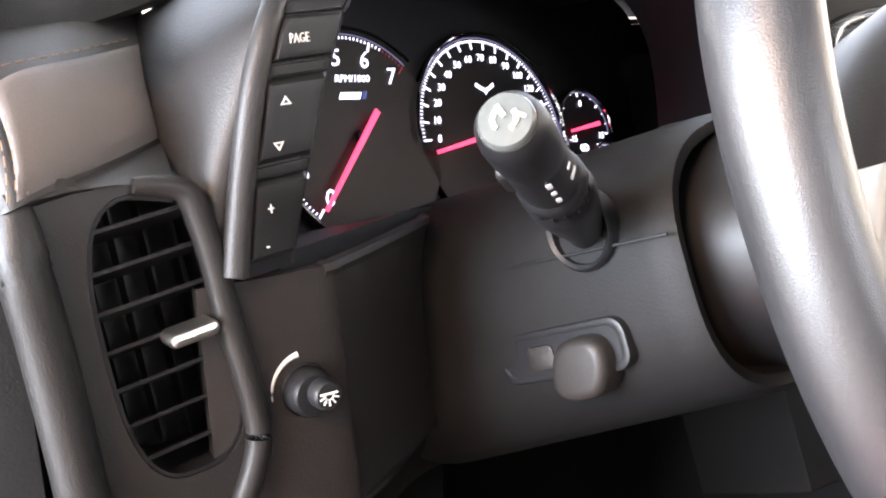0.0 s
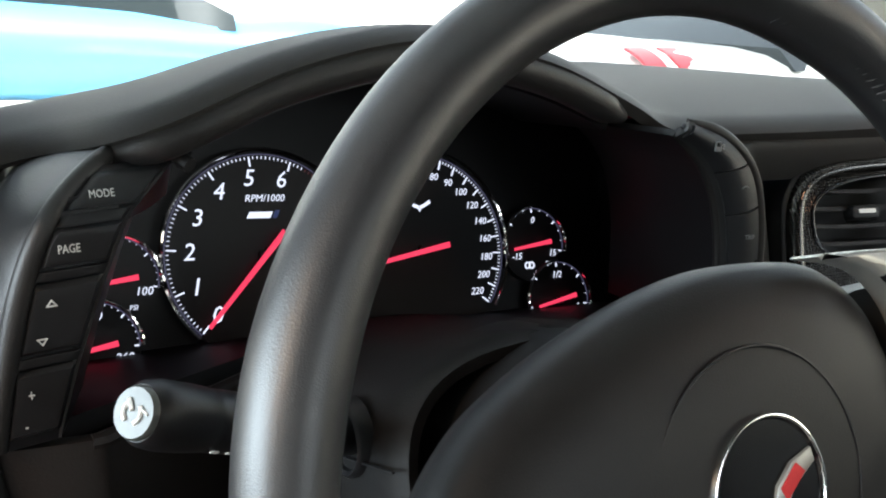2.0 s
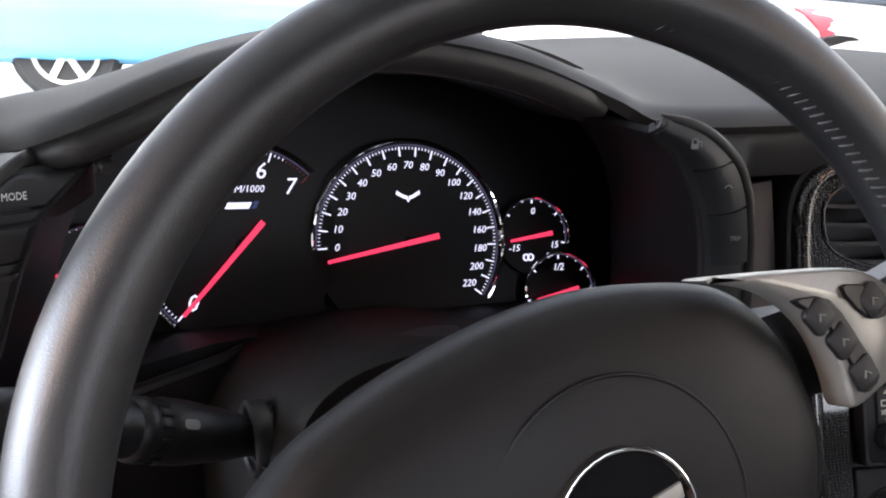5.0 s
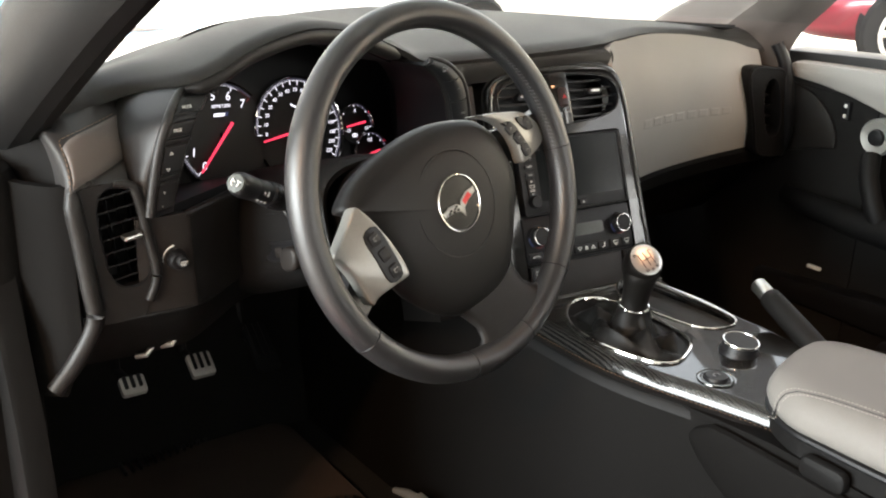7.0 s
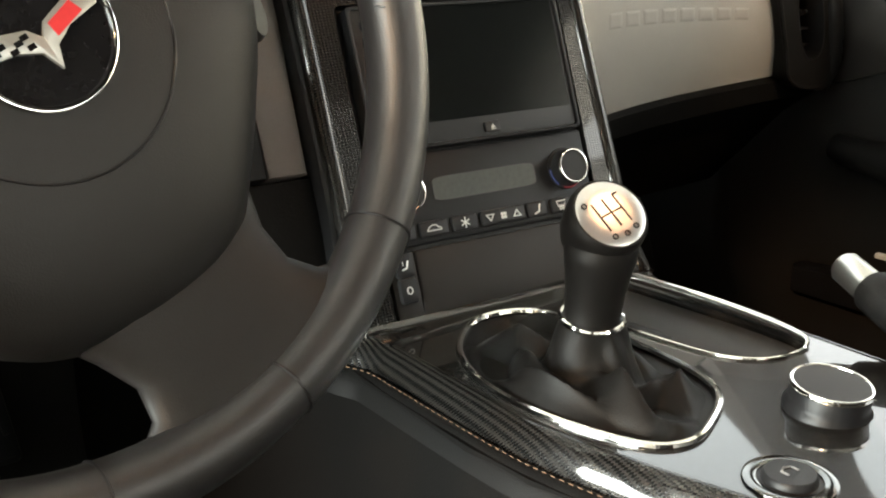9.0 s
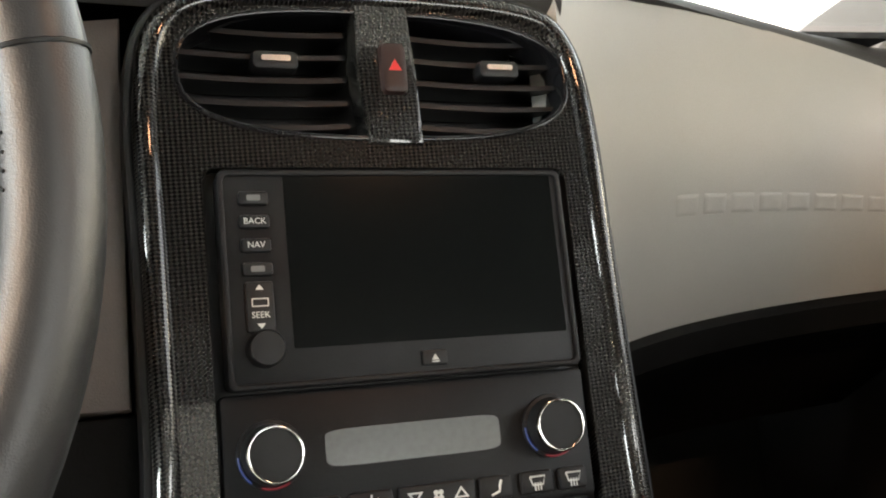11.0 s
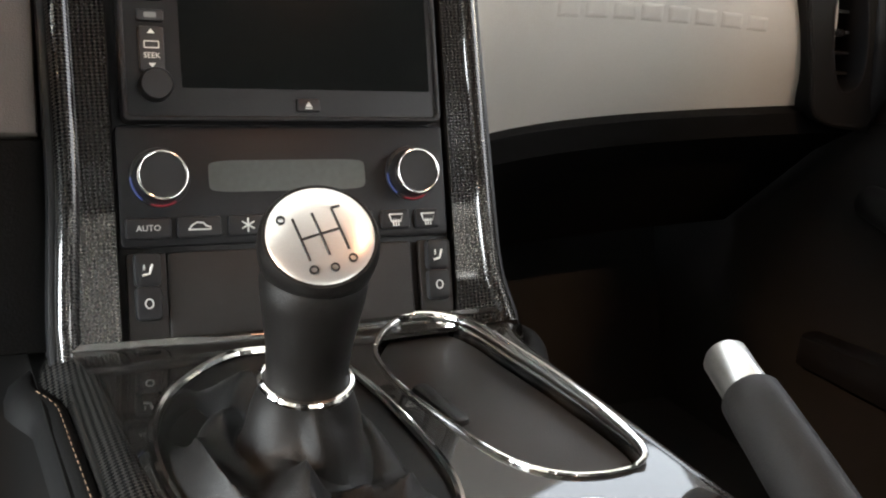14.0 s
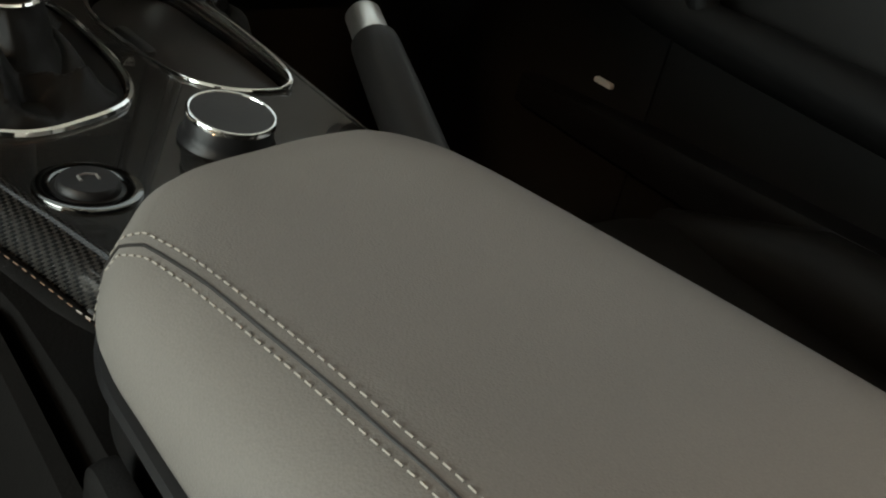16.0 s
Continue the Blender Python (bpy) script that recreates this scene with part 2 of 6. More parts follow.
def spline(ctrl, n=8, closed=True):
    """A smooth line through a few control points, in any dimension."""
    out, m = [], len(ctrl)
    for i in range(m if closed else m - 1):
        p = [np.array(ctrl[(i + k) % m if closed else min(max(i + k, 0), m - 1)], float) for k in (-1, 0, 1, 2)]
        for j in range(n):
            t = j / n
            out.append(tuple(0.5 * (2 * p[1] + (p[2] - p[0]) * t + (2 * p[0] - 5 * p[1] + 4 * p[2] - p[3]) * t**2 + (3 * p[1] - p[0] - 3 * p[2] + p[3]) * t**3)))
    if not closed:
        out.append(tuple(float(v) for v in ctrl[-1]))
    return out


def inset(pts, d):
    """A 2D outline moved inwards by d."""
    n, out = len(pts), []
    area = sum(pts[i][0] * pts[(i + 1) % n][1] - pts[(i + 1) % n][0] * pts[i][1] for i in range(n))
    s = 1 if area > 0 else -1
    for i in range(n):
        a, b, c = Vector(pts[i - 1]), Vector(pts[i]), Vector(pts[(i + 1) % n])
        e1, e2 = (b - a), (c - b)
        n1 = Vector((-e1.y, e1.x)).normalized() if e1.length > 1e-9 else Vector((0, 0))
        n2 = Vector((-e2.y, e2.x)).normalized() if e2.length > 1e-9 else n1
        m = (n1 + n2)
        m = m.normalized() if m.length > 1e-6 else n1
        out.append(tuple(b + s * d * m / max(0.5, m.dot(n1 if n1.length else n2))))
    return out


def loft(bm, rings, cap=True, closed=True):
    """Skin over rings of the same number of 3D points."""
    vs = [[bm.verts.new(p) for p in ring] for ring in rings]
    n = len(vs[0])
    for a, b in zip(vs, vs[1:]):
        for i in range(n if closed else n - 1):
            j = (i + 1) % n
            try:
                bm.faces.new((a[i], a[j], b[j], b[i]))
            except ValueError:
                pass
    if cap:
        bm.faces.new(list(reversed(vs[0])))
        bm.faces.new(vs[-1])
    return bm


def prism(bm, pts, z0, z1, m=UP, bevel=0.0, rounds=2):
    """An outline pushed from z0 to z1 in the plane m, its front edge rounded."""
    rings = [[m @ Vector((x, y, z0)) for x, y in pts]]
    if bevel:
        for k in range(rounds + 1):
            a = k / rounds * math.pi / 2
            q = inset(pts, bevel * (1 - math.cos(a)))
            rings.append([m @ Vector((x, y, z1 - math.copysign(bevel, z1 - z0) * (1 - math.sin(a)))) for x, y in q])
    else:
        rings.append([m @ Vector((x, y, z1)) for x, y in pts])
    return loft(bm, rings)


def ring_prism(bm, outer, inner, z0, z1, m=UP, bevel=0.0):
    """A frame between two outlines with the same number of points."""
    def at(pts, z):
        return [bm.verts.new(m @ Vector((x, y, z))) for x, y in pts]
    rows = [at(outer, z0), at(outer, z1 - bevel)]
    if bevel:
        rows += [at(inset(outer, bevel * 0.3), z1 - bevel * 0.3), at(inset(outer, bevel), z1), at(inset(inner, -bevel), z1), at(inset(inner, -bevel * 0.3), z1 - bevel * 0.3)]
    else:
        rows += [at(inner, z1)]
    rows += [at(inner, z1 - bevel), at(inner, z0)] if bevel else [at(inner, z0)]
    n = len(outer)
    for a, b in zip(rows, rows[1:] + rows[:1]):
        for i in range(n):
            j = (i + 1) % n
            bm.faces.new((a[i], a[j], b[j], b[i]))
    return bm


def tube(bm, pts, r, seg=10, cap=True, closed=False, squash=1.0):
    """A round bar along 3D points; r is one radius or one for each point."""
    pts = [Vector(p) for p in pts]
    n, rings = len(pts), []
    ref = Vector((0, 0, 1))
    for i, p in enumerate(pts):
        a = pts[i - 1] if (i or closed) else p
        b = pts[(i + 1) % n] if (i < n - 1 or closed) else p
        d = (b - a).normalized()
        side = d.cross(ref)
        if side.length < 0.05:
            side = d.cross(Vector((1, 0, 0)))
        side.normalize()
        upv = side.cross(d)
        rr = r[i] if isinstance(r, (list, tuple)) else r
        rings.append([p + rr * (math.cos(2 * math.pi * k / seg) * side + squash * math.sin(2 * math.pi * k / seg) * upv) for k in range(seg)])
    if closed:
        return loft(bm, rings + [rings[0]], cap=False)
    return loft(bm, rings, cap)


def lathe(bm, prof, m, seg=32):
    """A profile of (radius, height) turned round the z of m."""
    rings = [[m @ Vector((r * math.cos(2 * math.pi * k / seg), r * math.sin(2 * math.pi * k / seg), h)) for k in range(seg)] for r, h in prof]
    return loft(bm, rings)


def sheet(bm, f, ns, nt, thick):
    """A curved panel: f(s, t) for s, t in 0..1, with a thickness along its normal."""
    P = [[Vector(f(i / ns, j / nt)) for j in range(nt + 1)] for i in range(ns + 1)]
    N = [[None] * (nt + 1) for _ in range(ns + 1)]
    for i in range(ns + 1):
        for j in range(nt + 1):
            a = P[min(i + 1, ns)][j] - P[max(i - 1, 0)][j]
            b = P[i][min(j + 1, nt)] - P[i][max(j - 1, 0)]
            N[i][j] = a.cross(b).normalized()
    A = [[bm.verts.new(P[i][j]) for j in range(nt + 1)] for i in range(ns + 1)]
    B = [[bm.verts.new(P[i][j] - thick * N[i][j]) for j in range(nt + 1)] for i in range(ns + 1)]
    for i in range(ns):
        for j in range(nt):
            bm.faces.new((A[i][j], A[i + 1][j], A[i + 1][j + 1], A[i][j + 1]))
            bm.faces.new((B[i][j], B[i][j + 1], B[i + 1][j + 1], B[i + 1][j]))
    for i in range(ns):
        for j in (0, nt):
            bm.faces.new((A[i][j], A[i + 1][j], B[i + 1][j], B[i][j]))
    for j in range(nt):
        for i in (0, ns):
            bm.faces.new((A[i][j], A[i][j + 1], B[i][j + 1], B[i][j]))
    return bm


def stitches(bm, pts, length=0.0042, gap=0.0022, r=0.00045):
    """A row of short thread stitches along a 3D line."""
    pts = [Vector(p) for p in pts]
    run = [0.0]
    for a, b in zip(pts, pts[1:]):
        run.append(run[-1] + (b - a).length)

    def at(d):
        k = 0
        while k < len(run) - 2 and run[k + 1] < d:
            k += 1
        return pts[k].lerp(pts[k + 1], (d - run[k]) / max(1e-9, run[k + 1] - run[k]))

    x = 0.0
    while x + length < run[-1]:
        tube(bm, [at(x), at(x + length)], r, 5)
        x += length + gap
    return bm


def letters(text, size, m, depth=0.0003, shear=0.0, align="CENTER"):
    """Raised characters of the built-in font, as a bmesh in the plane m."""
    cu = bpy.data.curves.new("text", "FONT")
    cu.body, cu.size, cu.extrude, cu.align_x, cu.align_y, cu.shear = text, size, depth, align, "CENTER", shear
    cu.resolution_u = 2
    ob = bpy.data.objects.new("text", cu)
    me = bpy.data.meshes.new_from_object(ob)
    bm = bmesh.new()
    bm.from_mesh(me)
    bm.transform(m)
    bpy.data.objects.remove(ob)
    bpy.data.curves.remove(cu)
    bpy.data.meshes.remove(me)
    return bm


def plate_with_holes(outline, holes, z0, z1, m):
    bm = B()
    for loop in (outline, *holes):
        vs = [bm.verts.new(m @ Vector((x, y, z1))) for x, y in loop]
        for i in range(len(vs)):
            bm.edges.new((vs[i], vs[(i + 1) % len(vs)]))
    bmesh.ops.triangle_fill(bm, use_beauty=True, use_dissolve=False, edges=bm.edges[:])
    n = (m.to_3x3() @ Vector((0, 0, 1))).normalized()
    got = bmesh.ops.extrude_face_region(bm, geom=bm.faces[:])
    for v in got["geom"]:
        if isinstance(v, bmesh.types.BMVert):
            v.co += n * (z0 - z1)
    return bm


def B():
    return bmesh.new()


def at2(m, x, y, z=0.0, turn=0.0):
    return m @ Matrix.Translation((x, y, z)) @ Matrix.Rotation(radians(turn), 4, "Z")


# ---- the showroom ----
bm = B()
bmesh.ops.create_grid(bm, x_segments=24, y_segments=24, size=60)
solid("ground", bm, CONCRETE, "pale polished concrete showroom floor", "floor", "structure")
bm = B()
prism(bm, [(-22, 13), (26, 13), (26, 13.3), (-22, 13.3)], 0, 5.5)
solid("wall_north", bm, WALL, "pale grey painted showroom wall", "wall", "structure")
bm = B()
prism(bm, [(19, -22), (19.3, -22), (19.3, 13), (19, 13)], 0, 5.5)
solid("wall_east", bm, CREAM, "cream painted showroom wall", "wall", "structure")


# Unseen ceiling and walls, added to block sky from above, behind and left.
bm = B()
prism(bm, [(-7.5, -7), (4.6, -7), (4.6, 2.0), (-7.5, 2.0)], 3.5, 3.75)
solid("ceiling", bm, CEIL, "added unseen grey ceiling that blocks the sky", "ceiling", "structure")
bm = plate_with_holes([(-7.5, 0), (9.5, 0), (9.5, 3.75), (-7.5, 3.75)], [[(1.0, 0.8), (5.8, 0.8), (5.8, 3.1), (1.0, 3.1)]], -0.25, 0.0, Matrix(((1, 0, 0, 0), (0, 0, 1, -7.0), (0, 1, 0, 0), (0, 0, 0, 1))))
solid("blocking_wall_south", bm, CEIL, "added unseen grey wall with an opening for daylight", "wall", "structure")
bm = plate_with_holes([(-7, 0), (2.6, 0), (2.6, 3.5), (-7, 3.5)], [[(-3.0, 0.4), (2.2, 0.4), (2.2, 3.2), (-3.0, 3.2)]], -0.2, 0.0, Matrix(((0, 0, 1, -7.3), (1, 0, 0, 0), (0, 1, 0, 0), (0, 0, 0, 1))))
solid("blocking_wall_west", bm, WALL, "added unseen pale grey wall with a wide window opening", "wall", "structure")


def show_car(name, loc, turn, paint, label, length=4.5, width=1.8, stripes=False, cabin=True, tuck=0.93):
    """A low sports car with fenders, cabin, glass and four wheels; its nose points to its own -x."""
    m = Matrix.Translation(loc) @ Matrix.Rotation(radians(turn), 4, "Z")
    car = thing(name, loc, label, "car")
    h, w = length / 2, width / 2
    prof = [(-h, 0.34, 0.52, 0.7), (-h * 0.92, 0.22, 0.66, 0.88), (-h * 0.6, 0.2, 0.82, 1.0), (-h * 0.3, 0.2, 0.8, 0.95),
            (0, 0.2, 0.84, 0.94), (h * 0.35, 0.2, 0.88, 0.97), (h * 0.62, 0.2, 0.92, 1.0), (h * 0.9, 0.24, 0.88, 0.92), (h, 0.36, 0.8, 0.8)]
    prof = spline(prof, 5, closed=False)
    bm = B()
    rings = []
    for x, z0, z1, k in prof:
        ring = []
        for i in range(20):
            a = 2 * math.pi * i / 20
            cy = w * k * abs(math.cos(a)) ** 0.55 * math.copysign(1, math.cos(a))
            cz = (z0 + z1) / 2 + (z1 - z0) / 2 * abs(math.sin(a)) ** 0.6 * math.copysign(1, math.sin(a))
            ring.append(m @ Vector((x, cy, cz)))
        rings.append(ring)
    loft(bm, rings)
    body = part("body", bm, paint, car)
    if cabin:
        bm = B()
        rings = []
        for x, z, k in spline([(-h * 0.3, 0.8, 0.78), (-h * 0.12, 1.0, 0.68), (h * 0.08, 1.2, 0.6), (h * 0.3, 1.22, 0.58), (h * 0.55, 1.08, 0.6), (h * 0.75, 0.9, 0.62)], 4, closed=False):
            rings.append([m @ Vector((x, w * k * c, z if s else 0.7)) for c, s in ((-1.15, 0), (-1.0, 1), (-0.8, 1), (0.8, 1), (1.0, 1), (1.15, 0))])
        loft(bm, rings)
        part("cabin_glass", bm, DARK_GLASS, car)
        bm = B()
        rings = []
        for x, z in spline([(h * 0.04, 1.19), (h * 0.18, 1.245), (h * 0.34, 1.235), (h * 0.46, 1.15)], 4, closed=False):
            rings.append([m @ Vector((x, y, z + dz)) for y, dz in ((-w * 0.56, -0.03), (-w * 0.5, 0.0), (w * 0.5, 0.0), (w * 0.56, -0.03), (w * 0.5, -0.045), (-w * 0.5, -0.045))])
        loft(bm, rings)
        part("roof", bm, paint, car)
    for x in (-h * 0.62, h * 0.6):
        for side in (-1, 1):
            inward = tuck if x > 0 else 0.93
            mw = m @ Matrix.Translation((x, side * w * inward, 0.33)) @ Matrix.Rotation(radians(90), 4, "X")
            bm = B()
            lathe(bm, [(0.2, -0.1), (0.3, -0.11), (0.33, -0.08), (0.33, 0.08), (0.3, 0.11), (0.2, 0.1)], mw, 28)
            wheel = part("wheel", bm, TYRE, car)
            bm = B()
            s = -side
            for k in range(6):
                a = math.pi * k / 3
                tube(bm, [mw @ Vector((0.04 * math.cos(a), 0.04 * math.sin(a), 0.1 * s)), mw @ Vector((0.2 * math.cos(a), 0.2 * math.sin(a), 0.1 * s))], 0.025, 6)
            lathe(bm, [(0.01, 0.09 * s), (0.06, 0.12 * s), (0.06, 0.02 * s)], mw, 16)
            ring_prism(bm, oval(0, 0, 0.215, 0.215, 28), oval(0, 0, 0.185, 0.185, 28), 0.02 * s, 0.115 * s, mw)
            part("rim", bm, ALU, wheel)
            bm = B()
            ma = m @ Matrix.Translation((x, side * w * (inward - 0.03), 0.35)) @ Matrix.Rotation(radians(90), 4, "X")
            lathe(bm, [(0.02, 0.045 * s), (0.36, 0.045 * s), (0.36, 0.0), (0.02, 0.0)], ma, 28)
            part("wheel_arch", bm, BLACK, car)
    if stripes:
        def fender(x, y):
            c = min(0.999, (abs(y) / (w * 0.975)) ** (1 / 0.55))
            return 0.51 + 0.3 * math.sqrt(1 - c * c) ** 0.6 + 0.012

        for x0 in (-1.7, -1.5):
            bm = B()
            sheet(bm, lambda a, b: m @ Vector((x0 + 0.12 * a + 0.1 * b, -0.87 + 0.27 * b, fender(x0, -0.87 + 0.27 * b))), 4, 8, 0.012)
            part("stripe", bm, STRIPE, car)
    return car


show_car("blue_sports_car", (0.02, 7.1, 0.0), 180, BODY_BLUE, "sky blue vintage sports car parked in the showroom", 4.4, 1.75, tuck=0.72)
show_car("white_sports_car", (3.15, 4.2, 0.0), 14, BODY_WHITE, "white sports car with two red fender stripes", 4.6, 1.85, True)
show_car("red_sports_car", (6.7, 1.8, 0.0), -60, BODY_RED, "crimson sports car parked beside", 4.5, 1.85)

# ---- the car round the cabin ----
def screen_y(x):
    """How far forward the foot of the windscreen lies."""
    return 0.58 - 0.55 * (abs(x) / 0.72) ** 1.9


car_shell = thing("car_body", (0, 0, 0.0), "crimson sports car shell with the driver door open", "car")
bm = B()


def bonnet(a, b):
    x = (-0.88 + 1.76 * a) * (1 - 0.3 * max(0.0, (b - 0.5) / 0.5) ** 2)
    y = max(screen_y(x) + 0.05, 0.34) * (1 - b) + 2.15 * b
    return Vector((x, y, 0.862 - 0.17 * b**1.3 + 0.012 * math.exp(-((abs(x) - 0.66) / 0.14) ** 2) - 0.11 * (x / 0.88) ** 2))


sheet(bm, bonnet, 24, 14, 0.012)
part("bonnet", bm, BODY_RED, car_shell, "crimson bonnet")
for side in (-1, 1):
    bm = B()
    prism(bm, [(0.3, 0.16), (-1.6, 0.16), (-1.6, 0.34), (0.3, 0.34)], 0.0 if side < 0 else 0.08, 0.17,
          Matrix(((0, 0, side, side * 0.74), (1, 0, 0, 0), (0, 1, 0, 0), (0, 0, 0, 1))), 0.02)
    part("sill", bm, BODY_RED, car_shell)
# Unseen roof, carried further back to keep light out of the cabin.
bm = B()
sheet(bm, lambda a, b: Vector(((-0.6 + 1.2 * a) * (1 + 0.12 * b), -0.32 - 0.85 * b, 1.2 + 0.03 * math.sin(math.pi * a) - 0.05 * b * b)), 12, 8, 0.03)
part("roof", bm, SOFT, car_shell, "dark roof lining")
# Unseen rear quarters, added to keep light from behind off armrest and tunnel.
for side in (-1, 1):
    bm = B()
    prism(bm, spline([(-1.02, 0.2), (-1.0, 0.6), (-1.0, 0.85), (-0.98, 1.02), (-0.94, 1.17), (-1.05, 1.2), (-1.45, 1.08), (-1.95, 0.88), (-1.9, 0.2)], 4), 0.0, 0.05,
          Matrix(((0, 0, side, side * 0.68), (1, 0, 0, 0), (0, 1, 0, 0), (0, 0, 0, 1))), 0.01)
    part("rear_quarter_blocker", bm, SOFT, car_shell, "unseen charcoal rear quarter that blocks light")
# Unseen bulkhead, raised to block rear light between the seats.
bm = B()
sheet(bm, lambda a, b: Vector((-0.68 + 1.36 * a, -1.28 - 0.12 * b, 0.2 + 0.75 * b)), 8, 8, 0.02)
part("raised_rear_bulkhead", bm, CARPET, car_shell)


def pillar(side):
    """A raked roof post: broad trim face outside, rounded inside."""
    if side < 0:
        line = spline([(-0.735, 0.16, 0.86, 0.048), (-0.71, -0.02, 0.975, 0.048), (-0.675, -0.19, 1.085, 0.048), (-0.62, -0.36, 1.19, 0.048)], 5, closed=False)
    else:
        line = spline([(0.665, 0.39, 0.79, 0.16), (0.655, 0.344, 0.874, 0.16), (0.645, 0.245, 0.945, 0.136), (0.625, 0.1, 1.03, 0.07), (0.6, -0.06, 1.11, 0.055), (0.56, -0.33, 1.19, 0.05)], 5, closed=False)
    rings = []
    for x, y, z, w in line:
        if side > 0:
            # a ridge parts the face towards the glass from the face towards the cabin
            ridge = spline([(0.02, -1.0), (-0.012, -0.8), (-0.034, -0.42), (-0.03, -0.25), (-0.012, 0.5), (0.006, 1.0), (0.05, 1.0), (0.055, -1.0)], 3)
            rings.append([Vector((x + cx, y + w * cy, z - 0.07 * w * cy)) for cx, cy in ridge])
        else:
            rings.append([Vector((x + 0.038 * math.cos(a), y + 0.8 * cy, z + cy)) for a, cy in ((q, w * abs(math.sin(q)) ** 0.8 * math.copysign(1, math.sin(q))) for q in (2 * math.pi * k / 16 for k in range(16)))])
    bm = B()
    loft(bm, rings)
    # The right pillar's lighter grey stands in for sky light on charcoal.
    part("roof_pillar", bm, SHROUD if side < 0 else GREY_PAD, car_shell, "charcoal pillar trim" if side < 0 else "ridged charcoal pillar trim, lightened for sky light", 25)


pillar(-1)
pillar(1)
bm = B()
sheet(bm, lambda a, b: Vector(((-0.69 + 1.38 * a) * (1 - 0.12 * b), screen_y(1.38 * a - 0.69) * (1 - b) - 0.32 * b, 0.915 + 0.29 * b)), 14, 8, 0.004)
ws = part("windscreen", bm, GLASS, car_shell, "clear windscreen glass")
ws.visible_shadow = False
bm = B()
tube(bm, [(-0.15, 0.59, 0.9), (0.15, 0.57, 0.9), (0.36, 0.46, 0.893)], 0.005, 6)
part("wiper", bm, BLACK, car_shell)
bm = B()
sheet(bm, lambda a, b: Vector((-0.56 + 1.12 * a, screen_y(1.12 * a - 0.56) - 0.04 + 0.1 * b, 0.908 - 0.03 * b)), 14, 4, 0.006)
part("scuttle", bm, BLACK, car_shell, "black scuttle panel")
# kick panels, firewall, floor
bm = B()
prism(bm, [(-1.3, 0.2), (0.62, 0.2), (0.62, 0.86), (0.05, 0.86), (-0.06, 0.6), (-0.12, 0.3), (-1.3, 0.26)], 0.0, 0.03, Matrix(((0, 0, -1, -0.755), (1, 0, 0, 0), (0, 1, 0, 0), (0, 0, 0, 1))), 0.008)
part("hinge_panel", bm, TUNNEL, car_shell, "charcoal hinge pillar panel")
bm = B()
prism(bm, [(0.0, 0.18), (0.66, 0.18), (0.66, 0.76), (0.22, 0.79), (0.0, 0.78)], 0.0, 0.03, Matrix(((0, 0, 1, 0.745), (1, 0, 0, 0), (0, 1, 0, 0), (0, 0, 0, 1))), 0.008)
part("kick_panel", bm, CARPET, car_shell, "black carpeted kick panel")
bm = B()
sheet(bm, lambda a, b: Vector((-0.76 + 1.52 * a, 0.44 + 0.2 * b, 0.2 + 0.62 * b)), 8, 6, 0.02)
part("firewall", bm, CARPET, car_shell, "black carpeted firewall")
bm = B()
prism(bm, [(-0.76, -1.3), (0.76, -1.3), (0.76, 0.47), (-0.76, 0.47)], 0.17, 0.2)
part("cabin_floor", bm, CARPET, car_shell, "black cabin carpet")
bm = B()
prism(bm, rrect(-0.812, 0.19, 0.15, 0.384, 0.03), 0.18, 0.858, UP, 0.02)
part("door_jamb", bm, TUNNEL, car_shell, "charcoal front door jamb")
bm = B()
prism(bm, rrect(-0.857, 0.19, 0.112, 0.396, 0.02), 0.175, 0.565, UP, 0.015)
part("outer_jamb", bm, BODY_RED, car_shell, "crimson painted outer jamb")
for side in (0, 1):
    bm = B()

    def wing(a, b):
        top = bonnet(side, 0.04 + 0.96 * a)
        out = 0.03 * math.sin(math.pi * min(1, b * 1.3)) * (1 if side else -1)
        return Vector((top.x + out, top.y, top.z + 0.004 + (0.2 - top.z) * b))

    sheet(bm, wing, 20, 10, 0.012)
    part("front_wing", bm, BODY_RED, car_shell, "crimson front wing")
    sx = 1 if side else -1
    bm = B()
    sheet(bm, lambda a, b: Vector((sx * (0.9 - 0.1 * a * a + 0.02 * math.sin(math.pi * b)), -1.42 - 0.85 * a, 0.92 - 0.06 * a - 0.72 * b)), 12, 10, 0.012)
    part("rear_wing", bm, BODY_RED, car_shell, "crimson rear wing")
    for y in (1.36, -1.74):
        mw = Matrix.Translation((sx * (0.83 if y > 0 else 0.84), y, 0.33)) @ Matrix.Rotation(radians(90 * sx), 4, "Y")
        bm = B()
        lathe(bm, [(0.2, -0.1), (0.3, -0.11), (0.33, -0.08), (0.33, 0.08), (0.3, 0.11), (0.2, 0.1)], mw, 28)
        wh = part("wheel", bm, TYRE, car_shell)
        bm = B()
        for k in range(7):
            a = 2 * math.pi * k / 7
            tube(bm, [mw @ Vector((0.03 * math.cos(a), 0.03 * math.sin(a), 0.09)), mw @ Vector((0.21 * math.cos(a), 0.21 * math.sin(a), 0.1))], 0.022, 6)
        ring_prism(bm, oval(0, 0, 0.22, 0.22, 28), oval(0, 0, 0.19, 0.19, 28), 0.02, 0.112, mw)
        part("rim", bm, ALU, wh)
bm = B()
sheet(bm, lambda a, b: bonnet(a, 1.0) + Vector((0, 0.07 * math.sin(math.pi * min(1, b * 1.2)), -0.46 * b)), 16, 8, 0.012)
part("nose", bm, BODY_RED, car_shell, "crimson nose")
bm = B()
